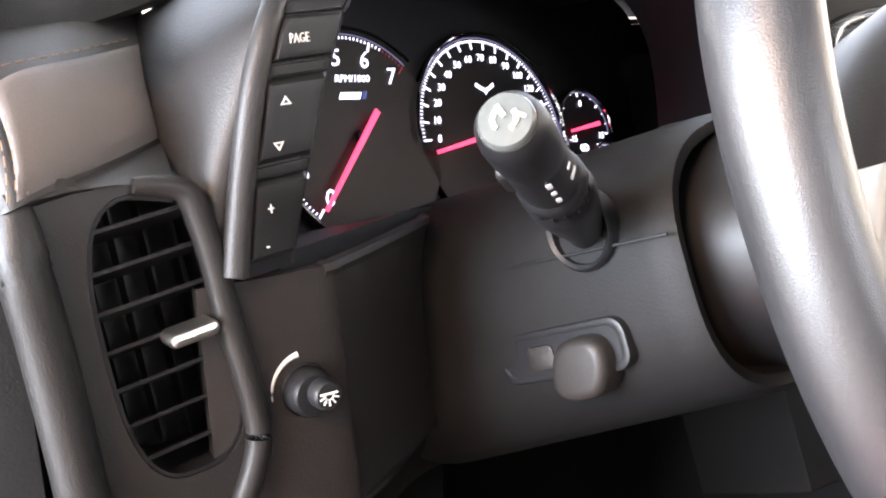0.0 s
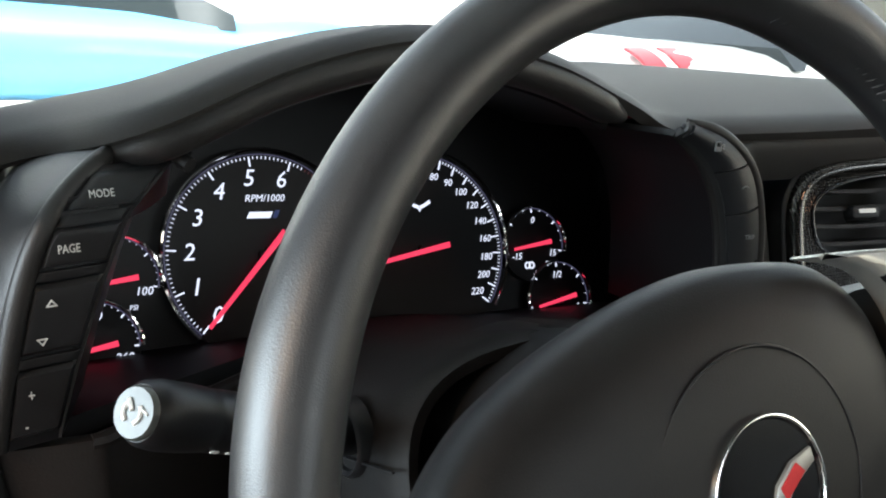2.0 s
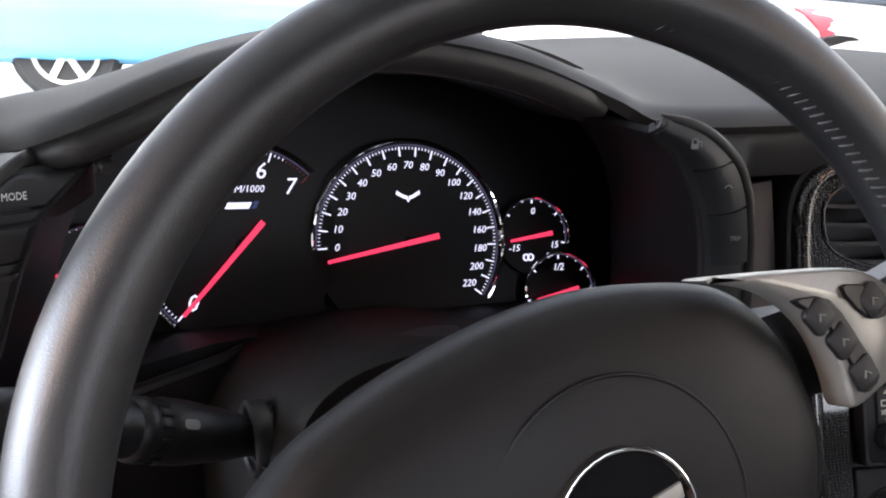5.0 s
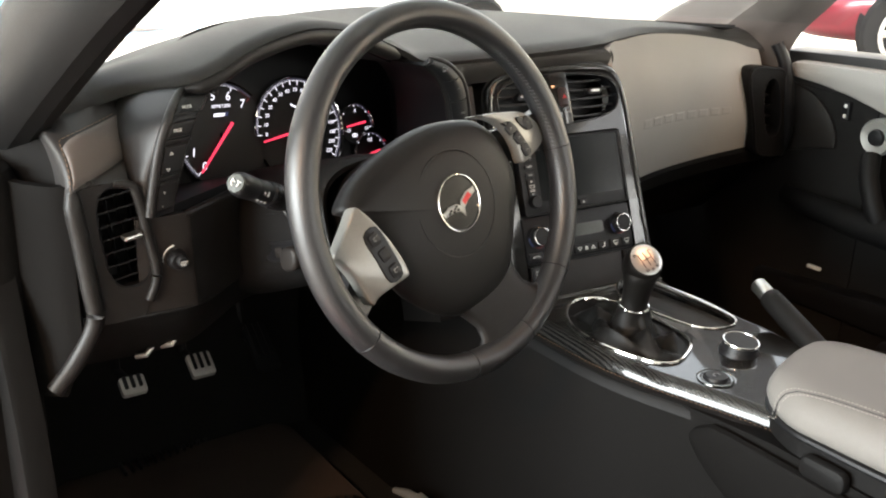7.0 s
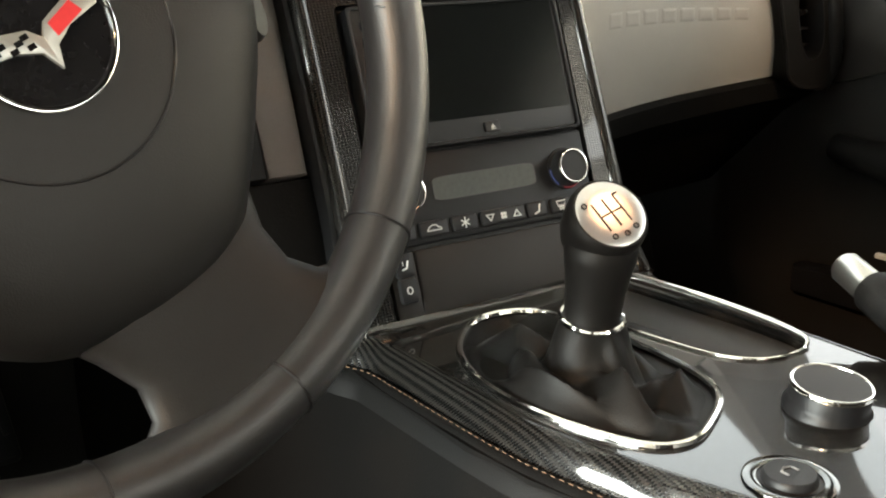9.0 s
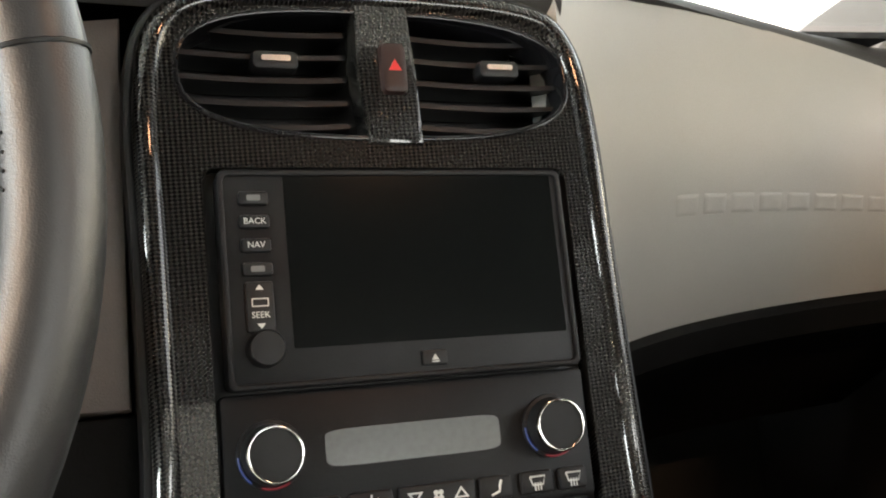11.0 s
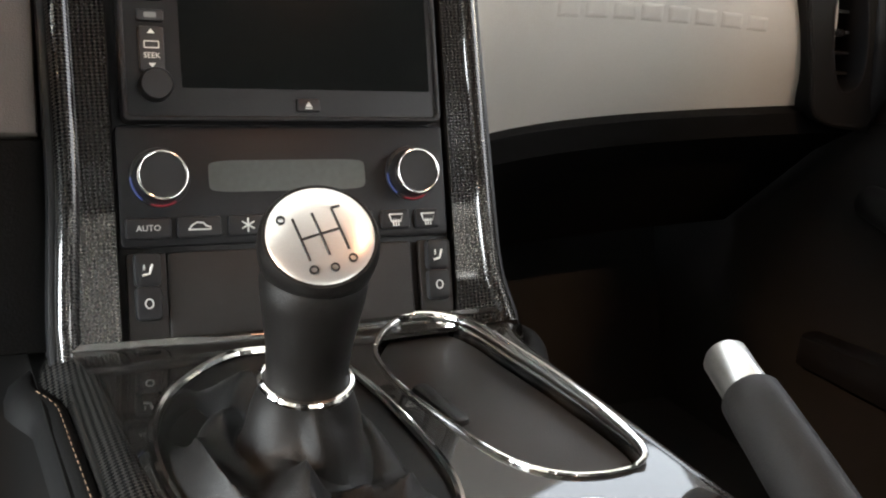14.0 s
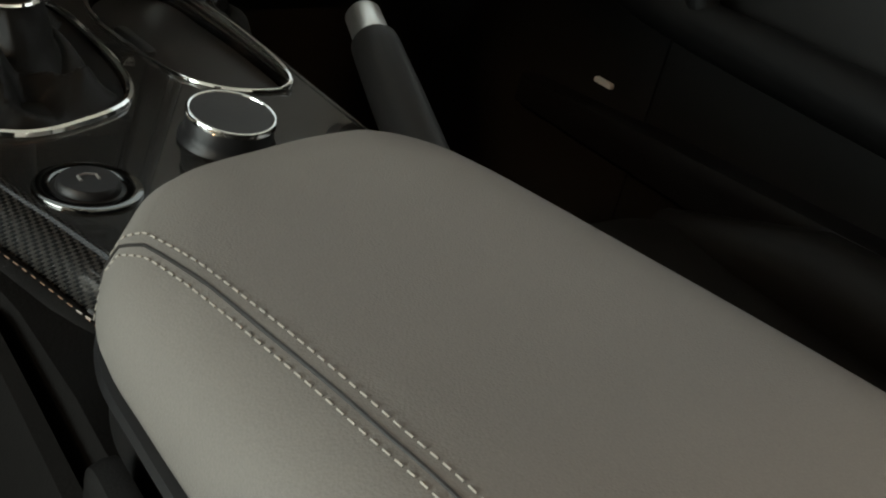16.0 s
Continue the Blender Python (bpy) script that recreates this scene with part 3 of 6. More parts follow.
sheet(bm, lambda a, b: Vector(((-0.9 + 1.8 * a) * (1 - 0.11 * b * b), -1.42 - 0.85 * b, 0.92 - 0.06 * b + 0.05 * math.sin(math.pi * a) * (1 - b))), 12, 8, 0.012)
part("rear_deck", bm, BODY_RED, car_shell, "crimson rear deck")
bm = B()
sheet(bm, lambda a, b: Vector((-0.8 + 1.6 * a, -2.27 - 0.04 * math.sin(math.pi * b), 0.86 - 0.62 * b)), 10, 6, 0.012)
part("tail", bm, BODY_RED, car_shell, "crimson tail panel")
# driver side floor mat with ribbed patch
mat_thing = thing("floor_mat", (-0.45, 0.2, 0.2), "dark carpet floor mat with ribbed heel patch", "mat")
bm = B()
prism(bm, rrect(-0.46, 0.12, 0.42, 0.66, 0.05), 0.2, 0.212, UP, 0.004)
part("mat_body", bm, MAT_RUB, mat_thing)
for k in range(14):
    bm = B()
    prism(bm, rrect(-0.55 + 0.0135 * k, 0.44 + 0.003 * k, 0.006, 0.06, 0.002), 0.212, 0.219, UP, 0.0015)
    part("rib", bm, BLACK, mat_thing)
for k in range(12):
    bm = B()
    prism(bm, rrect(-0.405 + 0.0125 * k, 0.185 - 0.006 * k, 0.006, 0.08, 0.002), 0.212, 0.219, UP, 0.0015)
    part("rib", bm, BLACK, mat_thing)

# ---- dashboard ----
dash = thing("dashboard", (0, 0.1, 0.6), "charcoal leather dashboard with grey passenger pad", "dashboard")
REAR = spline([(-0.75, 0.05, 0.893), (-0.69, 0.028, 0.902), (-0.645, 0.046, 0.907), (-0.6, 0.03, 0.919), (-0.556, -0.032, 0.936), (-0.49, -0.015, 0.961), (-0.41, 0.008, 0.974), (-0.33, 0.031, 0.961), (-0.26, 0.052, 0.934),
               (-0.215, 0.062, 0.915), (-0.14, 0.058, 0.913), (-0.01, 0.05, 0.917), (0.09, 0.066, 0.918), (0.16, 0.104, 0.916), (0.3, 0.171, 0.9115), (0.45, 0.206, 0.8965), (0.6, 0.218, 0.8715), (0.745, 0.215, 0.842)], 6, closed=False)
NR = len(REAR) - 1


def rear_at(a):
    k = min(int(a * NR), NR - 1)
    f = a * NR - k
    return Vector(REAR[k]).lerp(Vector(REAR[k + 1]), f)


def dash_top(a, b):
    p = rear_at(a)
    front = Vector((p.x, max(p.y + 0.03, screen_y(p.x) - 0.03), 0.918 - 0.035 * max(0, p.x / 0.745)))
    q = p.lerp(front, b)
    q.z += 0.012 * math.sin(math.pi * min(1, b * 1.2)) * (0.4 + 0.6 * math.exp(-(((p.x + 0.4) / 0.25) ** 2)))
    if b < 0.04:
        q.z -= 0.006 * (1 - b / 0.04) ** 2
    return q


bm = B()
sheet(bm, lambda a, b: dash_top(1 - a, b**1.6), 90, 18, 0.008)
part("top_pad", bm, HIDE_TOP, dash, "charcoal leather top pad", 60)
# twin stitching along the hood's edge
bm = B()
for back in (0.016, 0.03):
    stitches(bm, [dash_top(0.19 + 0.37 * k / 60, back / 0.45) + Vector((0, 0, 0.0011)) for k in range(61)], 0.0045, 0.0025, 0.0008)
for dx in (0.0, 0.006):
    stitches(bm, [dash_top(0.165 + dx, (k / 20) ** 1.0 * 0.7) + Vector((0, 0, 0.0011)) for k in range(21)], 0.0045, 0.0025, 0.0007)
part("hood_stitching", bm, THREAD_W, dash, "tan thread stitching", kind="stuff")
# rolled front lip of the instrument hood
bm = B()
tube(bm, [rear_at(0.16 + 0.31 * k / 40) + Vector((0, 0.004, -0.008)) for k in range(41)], [0.0085 * min(1.0 + 0.3 * k / 40, 0.15 + k / 10, 0.55 + (40 - k) / 3) for k in range(41)], 12)
part("hood_lip", bm, HIDE, dash, "rolled leather lip of the hood")
# the dark hollow behind the hood
bm = B()


def hollow(a, b):
    p = rear_at(0.17 + 0.295 * a)
    return Vector((p.x, p.y + 0.012 + 0.15 * b, p.z - 0.014 - 0.012 * b))


sheet(bm, lambda a, b: hollow(a, b), 30, 5, 0.006)
part("hood_lining", bm, DIAL, dash, "matt black hood lining")

CLUSTER = plane_at((-0.363, 0.1447, 0.8577), 10.5, 16.2) @ Matrix.Rotation(radians(-3.7), 4, "Z") @ Matrix.Diagonal((1.033, 1.033, 1.033, 1.0))
bm = B()
prism(bm, spline([(-0.26, -0.15), (-0.255, 0.0), (-0.2, 0.05), (-0.12, 0.096), (0.0, 0.112), (0.1, 0.102), (0.165, 0.075), (0.195, 0.03), (0.195, -0.15)], 5), -0.03, -0.006, CLUSTER)
part("cluster_backing", bm, DIAL, dash, "matt black instrument surround")
bm = B()
sheet(bm, lambda a, b: Vector((-0.60 + 0.42 * a, 0.13 * (1 - b) + (-0.03 + 0.07 * min(1, a / 0.27)) * b + 0.02 * a, 0.772 + 0.02 * b - 0.012 * a)), 20, 6, 0.01)
part("cluster_ledge", bm, DIAL, dash, "black shelf below the instruments")
for x0, x1, nm in ((-0.2, -0.194, "r"),):
    bm = B()
    prism(bm, [(x0, 0.046), (x1, 0.046), (x1, 0.17), (x0, 0.17)], 0.79, 0.87)
    part("cluster_cheek", bm, BLACK, dash)

# black plate added behind the instruments and ducts to stop light leaking through
bm = B()
sheet(bm, lambda a, b: Vector((-0.62 + 1.06 * a, min(0.27, screen_y(-0.62 + 1.06 * a) - 0.03), 0.56 + (0.33 + 0.01 * (1 - a)) * b)), 20, 4, 0.006)
part("light_stop_plate", bm, DIAL, dash, "added matt black plate that stops light leaks")


# leather face that rolls from the top pad down to the stack and the button strip
def rear_x(x):
    k = next((i for i in range(NR) if REAR[i][0] <= x <= REAR[i + 1][0]), NR - 1)
    f = (x - REAR[k][0]) / (REAR[k + 1][0] - REAR[k][0])
    return Vector(REAR[k]).lerp(Vector(REAR[k + 1]), f)


def upper_face(a, b):
    x = (-0.23 + 0.034 * b**0.6) * (1 - a) + 0.118 * a
    top = rear_x(x) + Vector((0, 0.004, -0.005))
    w = min(1.0, max(0.0, (x + 0.184) / 0.026))
    w = w * w * (3 - 2 * w)
    mid = Vector((x, 0.012 + 0.032 * w, 0.912 + 0.001 * w))
    low = Vector((x, 0.014 + 0.046 * w, 0.8 + 0.08 * w))
    return top * (1 - b) ** 2 + mid * 2 * b * (1 - b) + low * b * b


bm = B()
sheet(bm, lambda a, b: upper_face(a, 1 - b), 70, 18, 0.006)
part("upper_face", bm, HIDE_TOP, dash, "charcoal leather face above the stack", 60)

# passenger side
bm = B()


def pass_face(a, b):
    x = 0.112 + 0.585 * a
    base = 0.03 + 0.16 * (1 - math.exp(-max(0, x - 0.112) / 0.17))
    ztop = 0.914 + 0.014 * a - 0.08 * a * a
    zbot = 0.667 + 0.007 * a
    z = ztop + (zbot - ztop) * b
    y = base + 0.03 * (1 - b) ** 2 - 0.012 * math.sin(math.pi * b) + 0.006 * b
    return Vector((x, y, z))


sheet(bm, lambda a, b: pass_face(0.925 * (1 - a), b), 40, 16, 0.02)
part("passenger_pad", bm, GREY, dash, "titanium grey leather passenger pad", 60)
# worn raised lettering, drawn as plain bars
for k in range(8):
    a = 0.265 + 0.062 * k
    bm = B()
    sheet(bm, lambda p, q: pass_face(a + 0.05 - 0.05 * p, 0.57 + 0.066 * q) + Vector((0, -0.0007 * min(1, 8 * p, 8 * (1 - p), 8 * q, 8 * (1 - q)), 0)), 10, 10, 0.002)
    part("raised_bar", bm, GREY, dash, "embossed plain bar")
bm = B()
sheet(bm, lambda a, b: Vector((0.10 + 0.62 * a, 0.03 + 0.16 * (1 - math.exp(-0.585 * a / 0.17)) + 0.02 - 0.018 * math.sin(math.pi * min(1, 2.2 * b)) + 0.16 * b * b, 0.661 + 0.004 * a - 0.012 * b - 0.15 * b * b)), 24, 8, 0.012)
part("knee_panel", bm, TUNNEL, dash, "black knee panel below the passenger pad")
# side outlet at the passenger end
VR = plane_at((0.64, 0.168, 0.75), 0, 0)
BEZEL = spline([(-0.052, 0.08), (0.0, 0.079), (0.044, 0.066), (0.062, 0.0), (0.074, -0.088), (0.03, -0.096), (-0.014, -0.082), (-0.028, -0.04), (-0.041, 0.0), (-0.056, 0.05)], 5)
SLOT = oval(0.017, 0.0, 0.025, 0.06, 40, turn=15, power=2.6)
bm = plate_with_holes(BEZEL, [SLOT], -0.03, 0.004, VR)
outlet = part("side_outlet", bm, SHROUD, dash, "charcoal bezel of the side air outlet")
bm = B()
tube(bm, [VR @ Vector((x, y, 0.002)) for x, y in inset(BEZEL, 0.002)], 0.0032, 8, closed=True)
part("bezel_edge", bm, SHROUD, outlet)
bm = B()
ring_prism(bm, inset(SLOT, -0.0008), inset(SLOT, 0.0012), -0.05, 0.0045, VR)
part("outlet_throat", bm, BLACK, outlet)
bm = B()
prism(bm, inset(SLOT, -0.003), -0.055, -0.045, VR)
part("outlet_back", bm, BLACK, outlet)
for k in range(5):
    y = -0.042 + 0.021 * k
    bm = B()
    prism(bm, rrect(0.017 - 0.26 * y, y, 0.04, 0.003, 0.001), -0.032, -0.016, VR)
    part("outlet_slat", bm, BLACK, outlet)
bm = B()
prism(bm, rrect(0.017, 0.0, 0.011, 0.008, 0.003), -0.016, -0.008, VR, 0.002)
part("outlet_tab", bm, BLACK_GLOSS, outlet)
# rolled black edge that closes the dashboard against the door
bm = B()
tube(bm, spline([(0.678, 0.19, 0.868), (0.69, 0.172, 0.825), (0.704, 0.165, 0.75), (0.716, 0.168, 0.69), (0.718, 0.185, 0.65)], 6, closed=False), 0.012, 12)
part("end_roll", bm, BLACK, dash, "black rolled end edge")

# ---- left end of the dashboard ----
LEFT = plane_at((-0.638, -0.046, 0.794), 0, 0)


def along(rows, t):
    """A smooth place on a line of control points, t from 0 to 1."""
    line = spline(rows, 8, closed=False)
    k = min(int(t * (len(line) - 1)), len(line) - 2)
    return Vector(line[k]).lerp(Vector(line[k + 1]), t * (len(line) - 1) - k)


# leather shoulder that wraps the end of the dashboard
END_LO = [(-0.711, -0.02, 0.833), (-0.707, -0.049, 0.836), (-0.692, -0.047, 0.841), (-0.664, -0.028, 0.846), (-0.634, -0.003, 0.852)]
END_MID = [(-0.711, 0.002, 0.868), (-0.706, -0.03, 0.868), (-0.688, -0.024, 0.873), (-0.66, -0.003, 0.876), (-0.632, 0.018, 0.882)]
END_HI = [(-0.718, 0.045, 0.893), (-0.715, 0.022, 0.897), (-0.69, 0.02, 0.900), (-0.66, 0.036, 0.905), (-0.615, 0.064, 0.908)]


def end_face(a, b, lift=0.0):
    p, q, r = along(END_LO, a), along(END_MID, a), along(END_HI, a)
    e = p * (1 - b) ** 2 + (q * 2 - (p + r) / 2) * 2 * b * (1 - b) + r * b * b
    return e + Vector((-0.45, -0.75, 0.45)) * lift


bm = B()
sheet(bm, lambda a, b: end_face(a, b), 28, 12, 0.012)
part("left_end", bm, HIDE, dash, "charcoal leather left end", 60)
bm = B()
sheet(bm, lambda a, b: end_face(0.0, b).lerp(Vector((-0.775, 0.1 + 0.03 * b, 0.83 + 0.09 * b)), 1 - a), 6, 8, 0.006)
part("end_return", bm, TUNNEL, dash, "black return of the left end")
# grey insert with a stitched edge
bm = B()
sheet(bm, lambda a, b: end_face(0.345 + 0.64 * a, 0.03 + (0.66 - 0.08 * (1 - a) ** 6) * b, 0.0045 * min(1, 9 * a, 9 * (1 - a), 9 * b, 9 * (1 - b)) ** 0.5), 24, 16, 0.004)
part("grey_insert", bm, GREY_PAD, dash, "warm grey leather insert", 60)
bm = B()
stitches(bm, [end_face(0.31 + 0.03 * (k / 12) ** 2, 0.02 + 0.6 * k / 12, 0.0035) for k in range(13)] + [end_face(0.36 + 0.6 * k / 14, 0.7 + 0.015 * k / 14, 0.0035) for k in range(15)], 0.004, 0.0022, 0.00032)
stitches(bm, [end_face(0.375, 0.05 + 0.36 * k / 10, 0.0052) for k in range(11)], 0.0034, 0.0022, 0.00025)
part("insert_stitching", bm, THREAD_W, dash, kind="stuff")
# vent panel below the shoulder, its top edge leaning away
VOUT = oval(-0.0165, -0.0125, 0.0255, 0.0565, 44, turn=6.5, power=2.9)
bm = plate_with_holes([(-0.06, 0.0425), (-0.045, 0.0455), (-0.022, 0.0465), (-0.008, 0.044), (0.0, 0.03), (0.007, -0.01), (0.0145, -0.052), (0.012, -0.07), (0.004, -0.09), (-0.002, -0.105), (-0.058, -0.105), (-0.056, -0.06), (-0.058, 0.0)], [VOUT], -0.03, 0.0, LEFT)
part("vent_panel", bm, SOFT, dash, "charcoal vent panel")
bm = B()
sheet(bm, lambda a, b: (LEFT @ Vector((-0.06 + 0.052 * a, 0.043 + 0.004 * math.sin(math.pi * a), 0.0))).lerp(along(END_LO, 0.24 + 0.74 * a), b), 12, 4, 0.006)
part("vent_panel_top", bm, SOFT, dash)
bm = B()
tube(bm, [LEFT @ Vector((x, y, 0.001)) for x, y in spline([(-0.024, 0.046), (-0.006, 0.042), (0.0005, 0.026), (0.0065, -0.01), (0.0135, -0.05), (0.012, -0.068), (0.004, -0.086)], 6, closed=False)], [0.003 + 0.0025 * min(1, k / 8) for k in range(37)], 10)
part("vent_lip", bm, SOFT, dash, "rounded charcoal vent lip")
# outer rounded border
bm = B()
line = spline([(-0.702, -0.043, 0.84), (-0.7025, -0.046, 0.816), (-0.699, -0.046, 0.787), (-0.694, -0.046, 0.733), (-0.692, -0.045, 0.695), (-0.713, -0.042, 0.655), (-0.738, -0.04, 0.625)], 6, closed=False)
tube(bm, line, [0.005 + 0.0045 * min(1, k / 5) for k in range(len(line))], 14, squash=1.0)
part("end_bolster", bm, SOFT, dash, "rounded charcoal end bolster")
bm = B()
stitches(bm, [Vector(p) + Vector((-0.0085, -0.0035, 0)) for p in line[2:24]], 0.004, 0.0025, 0.00028)
part("bolster_stitching", bm, HIDE, dash, kind="stuff")
bm = B()
sheet(bm, lambda a, b: Vector((-0.706 - 0.02 * max(0, b - 0.75) * 4 - 0.07 * a, -0.044 + 0.09 * a * a + 0.02 * a, 0.842 - 0.225 * b)), 8, 14, 0.01)
part("end_cheek", bm, TUNNEL, dash, "charcoal leather end cheek", 60)
# wedge-shaped pod with the button strip
STRIP_L = [(-0.6246, 0.803), (-0.6186, 0.839), (-0.6105, 0.872), (-0.6035, 0.891), (-0.594, 0.906), (-0.584, 0.916), (-0.572, 0.9215)]
STRIP_R = [(-0.6025, 0.802), (-0.594, 0.833), (-0.5815, 0.871), (-0.57, 0.9), (-0.562, 0.908), (-0.554, 0.915), (-0.548, 0.92)]
BORDER = [(-0.6315, 0.803), (-0.6245, 0.84), (-0.6155, 0.877), (-0.604, 0.903), (-0.588, 0.919), (-0.572, 0.927), (-0.555, 0.928), (-0.543, 0.92)]
BACK = [(-0.633, -0.044, 0.793), (-0.639, -0.034, 0.822), (-0.637, -0.006, 0.852), (-0.634, 0.016, 0.88), (-0.622, 0.056, 0.903), (-0.595, 0.058, 0.914), (-0.566, 0.034, 0.927), (-0.543, -0.002, 0.93)]


def strip_y(z):
    return -0.052 + 30 * max(0.0, z - 0.893) ** 2


def at_height(line, z):
    for (x0, z0), (x1, z1) in zip(line, line[1:]):
        if z <= z1 or (x1, z1) == line[-1]:
            return x0 + (x1 - x0) * min(1.0, max(0.0, (z - z0) / (z1 - z0)))


def strip_at(a, z, lift=0.0):
    zl = z + 0.002 * (a - 0.5)
    return Vector((at_height(STRIP_L, zl) * (1 - a) + at_height(STRIP_R, zl) * a, strip_y(zl) - lift + 0.004 * a, zl))


bm = B()


def pod(a, b):
    front = along([(x, strip_y(z) + 0.004, z) for x, z in BORDER], b)
    back = along(BACK, b)
    return front.lerp(back, a) + Vector((-0.5, -0.6, 0.2)) * (0.006 * math.sin(math.pi * a) ** 0.8)


sheet(bm, lambda a, b: pod(1 - a, b), 18, 36, 0.006)
part("button_pod", bm, HIDE, dash, "charcoal leather button pod", 60)
bm = B()
rim_line = [along([(x + 0.0028, strip_y(z) + 0.001, z - 0.002) for x, z in BORDER], k / 48) for k in range(49)]
tube(bm, rim_line, [0.0056 - 0.002 * k / 48 for k in range(49)], 12)
part("strip_edge", bm, HIDE, dash, "rounded leather edge of the strip")
bm = B()
sheet(bm, lambda a, b: strip_at(-0.06 + 1.1 * a, 0.8 + 0.121 * b, -0.0015), 4, 40, 0.02)
part("strip_base", bm, BLACK, dash, "black button strip")
bm = B()
sheet(bm, lambda a, b: strip_at(1.03, 0.8 + 0.121 * b, -0.001 - 0.06 * a) + Vector((0.012 * a, 0, 0)), 6, 30, 0.004)
part("strip_side", bm, BLACK, dash)
for z0, z1, marks in ((0.9045, 0.9185, (("MODE", 0.42),)), (0.899, 0.9035, ()), (0.881, 0.898, (("PAGE", 0.48),)), (0.8755, 0.88, ()),
                      (0.843, 0.8745, (("^", 0.73), ("v", 0.2))), (0.8375, 0.842, ()), (0.8055, 0.8365, (("+", 0.64), ("-", 0.2)))):
    bm = B()
    lift = 0.0032 if marks else 0.0016
    sheet(bm, lambda a, b: strip_at(0.03 + 0.94 * a, z0 + (z1 - z0) * b, lift * min(1, 12 * a, 12 * (1 - a), 12 * b, 12 * (1 - b)) ** 0.5), 14, 14, 0.006)
    btn = part("strip_button", bm, BUTTON, dash)
    for word, f in marks:
        zc = z0 + (z1 - z0) * f
        c = strip_at(0.34, zc, 0.0034)
        pm = plane_at(c, 6, 4 if zc < 0.9 else 32) @ Matrix.Rotation(radians(2), 4, "Z")
        if word in ("^", "v"):
            k = 1 if word == "^" else -1
            bm = B()
            ring_prism(bm, [(-0.0024, -0.0014 * k), (0.0024, -0.0014 * k), (0.0, 0.0019 * k)], [(-0.0014, -0.0008 * k), (0.0014, -0.0008 * k), (0.0, 0.0009 * k)], -0.0005, 0.0004, pm)
            part("button_print", bm, MARK, btn)
        else:
            part("button_print", letters(word, 0.0046 if len(word) > 1 else 0.0066, pm @ Matrix.Diagonal((0.82, 1.15, 1.0, 1.0))), MARK, btn)
# slats and vanes of the side vent
bm = B()
prism(bm, inset(VOUT, -0.003), -0.05, -0.038, LEFT)
vent = part("side_vent", bm, BLACK, dash, "black side vent")
bm = B()
ring_prism(bm, inset(VOUT, 0.0003), inset(VOUT, 0.0018), -0.038, -0.0008, LEFT)
part("vent_throat", bm, BLACK, vent)
for k in range(7):
    y = -0.0555 + 0.0148 * k
    half = 0.0262 * max(0.05, 1 - abs((y + 0.0125) / 0.057) ** 2.9) ** (1 / 2.9) - 0.0012
    cx = -0.0165 - 0.114 * (y + 0.0125)
    bm = B()
    m = at2(LEFT, cx, y, 0.0, 9)
    loft(bm, [[m @ Vector((x, dy, z)) for dy, z in ((-0.0008, -0.003), (0.0008, -0.003), (-0.0066, -0.022), (-0.0082, -0.022))] for x in (-half - 0.003, 0.0, half + 0.006)])
    part("vent_slat", bm, BLACK, vent)
for k in range(4):
    bm = B()
    m = at2(LEFT, -0.0335 + 0.0115 * k, -0.0125, 0.0, 6.5)
    prism(bm, rrect(0, 0, 0.0012, 0.098 if 0 < k < 3 else 0.084, 0.0004), -0.034, -0.023, m)
    part("vent_vane", bm, BLACK, vent)
bm = B()
prism(bm, rrect(0, 0, 0.0205, 0.0062, 0.003), -0.003, 0.009, at2(LEFT, -0.0095, -0.0115, 0.0, 9), 0.0028)
part("vent_tab", bm, ALU, vent, "silver adjusting tab")
# lamp dimmer
bm = B()
lathe(bm, [(0.0115, -0.002), (0.0115, 0.001), (0.0108, 0.002), (0.0102, 0.001), (0.0098, 0.0085), (0.0085, 0.0105), (0.004, 0.011)], at2(LEFT, 0.036, -0.046), 28)
knob = part("lamp_knob", bm, BLACK, dash, "black lamp knob")
bm = B()
lathe(bm, [(0.0062, 0.008), (0.0062, 0.0165), (0.0052, 0.0178), (0.001, 0.018)], at2(LEFT, 0.038, -0.045), 20)
part("knob_button", bm, BUTTON, knob)
bm = B()
for k in range(5):
    a = radians(200 + 35 * k)
    c, q = math.cos(a), math.sin(a)
    tube(bm, [at2(LEFT, 0.038, -0.0445) @ Vector((0.0024 * c, 0.0024 * q, 0.0182)), at2(LEFT, 0.038, -0.0445) @ Vector((0.0044 * c, 0.0044 * q, 0.0182))], 0.0004, 5)
tube(bm, [at2(LEFT, 0.038, -0.0445) @ Vector((0.0019 * math.cos(a), 0.0019 * math.sin(a), 0.0182)) for a in [math.pi + math.pi * k / 8 for k in range(9)]], 0.0003, 5)
prism(bm, rrect(0.038, -0.0438, 0.0078, 0.0008, 0.0003), 0.0175, 0.0185, LEFT)
part("knob_print", bm, MARK, knob)
bm = B()
tube(bm, [at2(LEFT, 0.036, -0.046) @ Vector((0.0148 * math.cos(radians(a)), 0.0158 * math.sin(radians(a)), 0.0004)) for a in range(98, 190, 8)], [0.0014 - 0.0001 * k for k in range(12)], 6)
part("dimmer_arc", bm, MARK, knob)
bm = B()
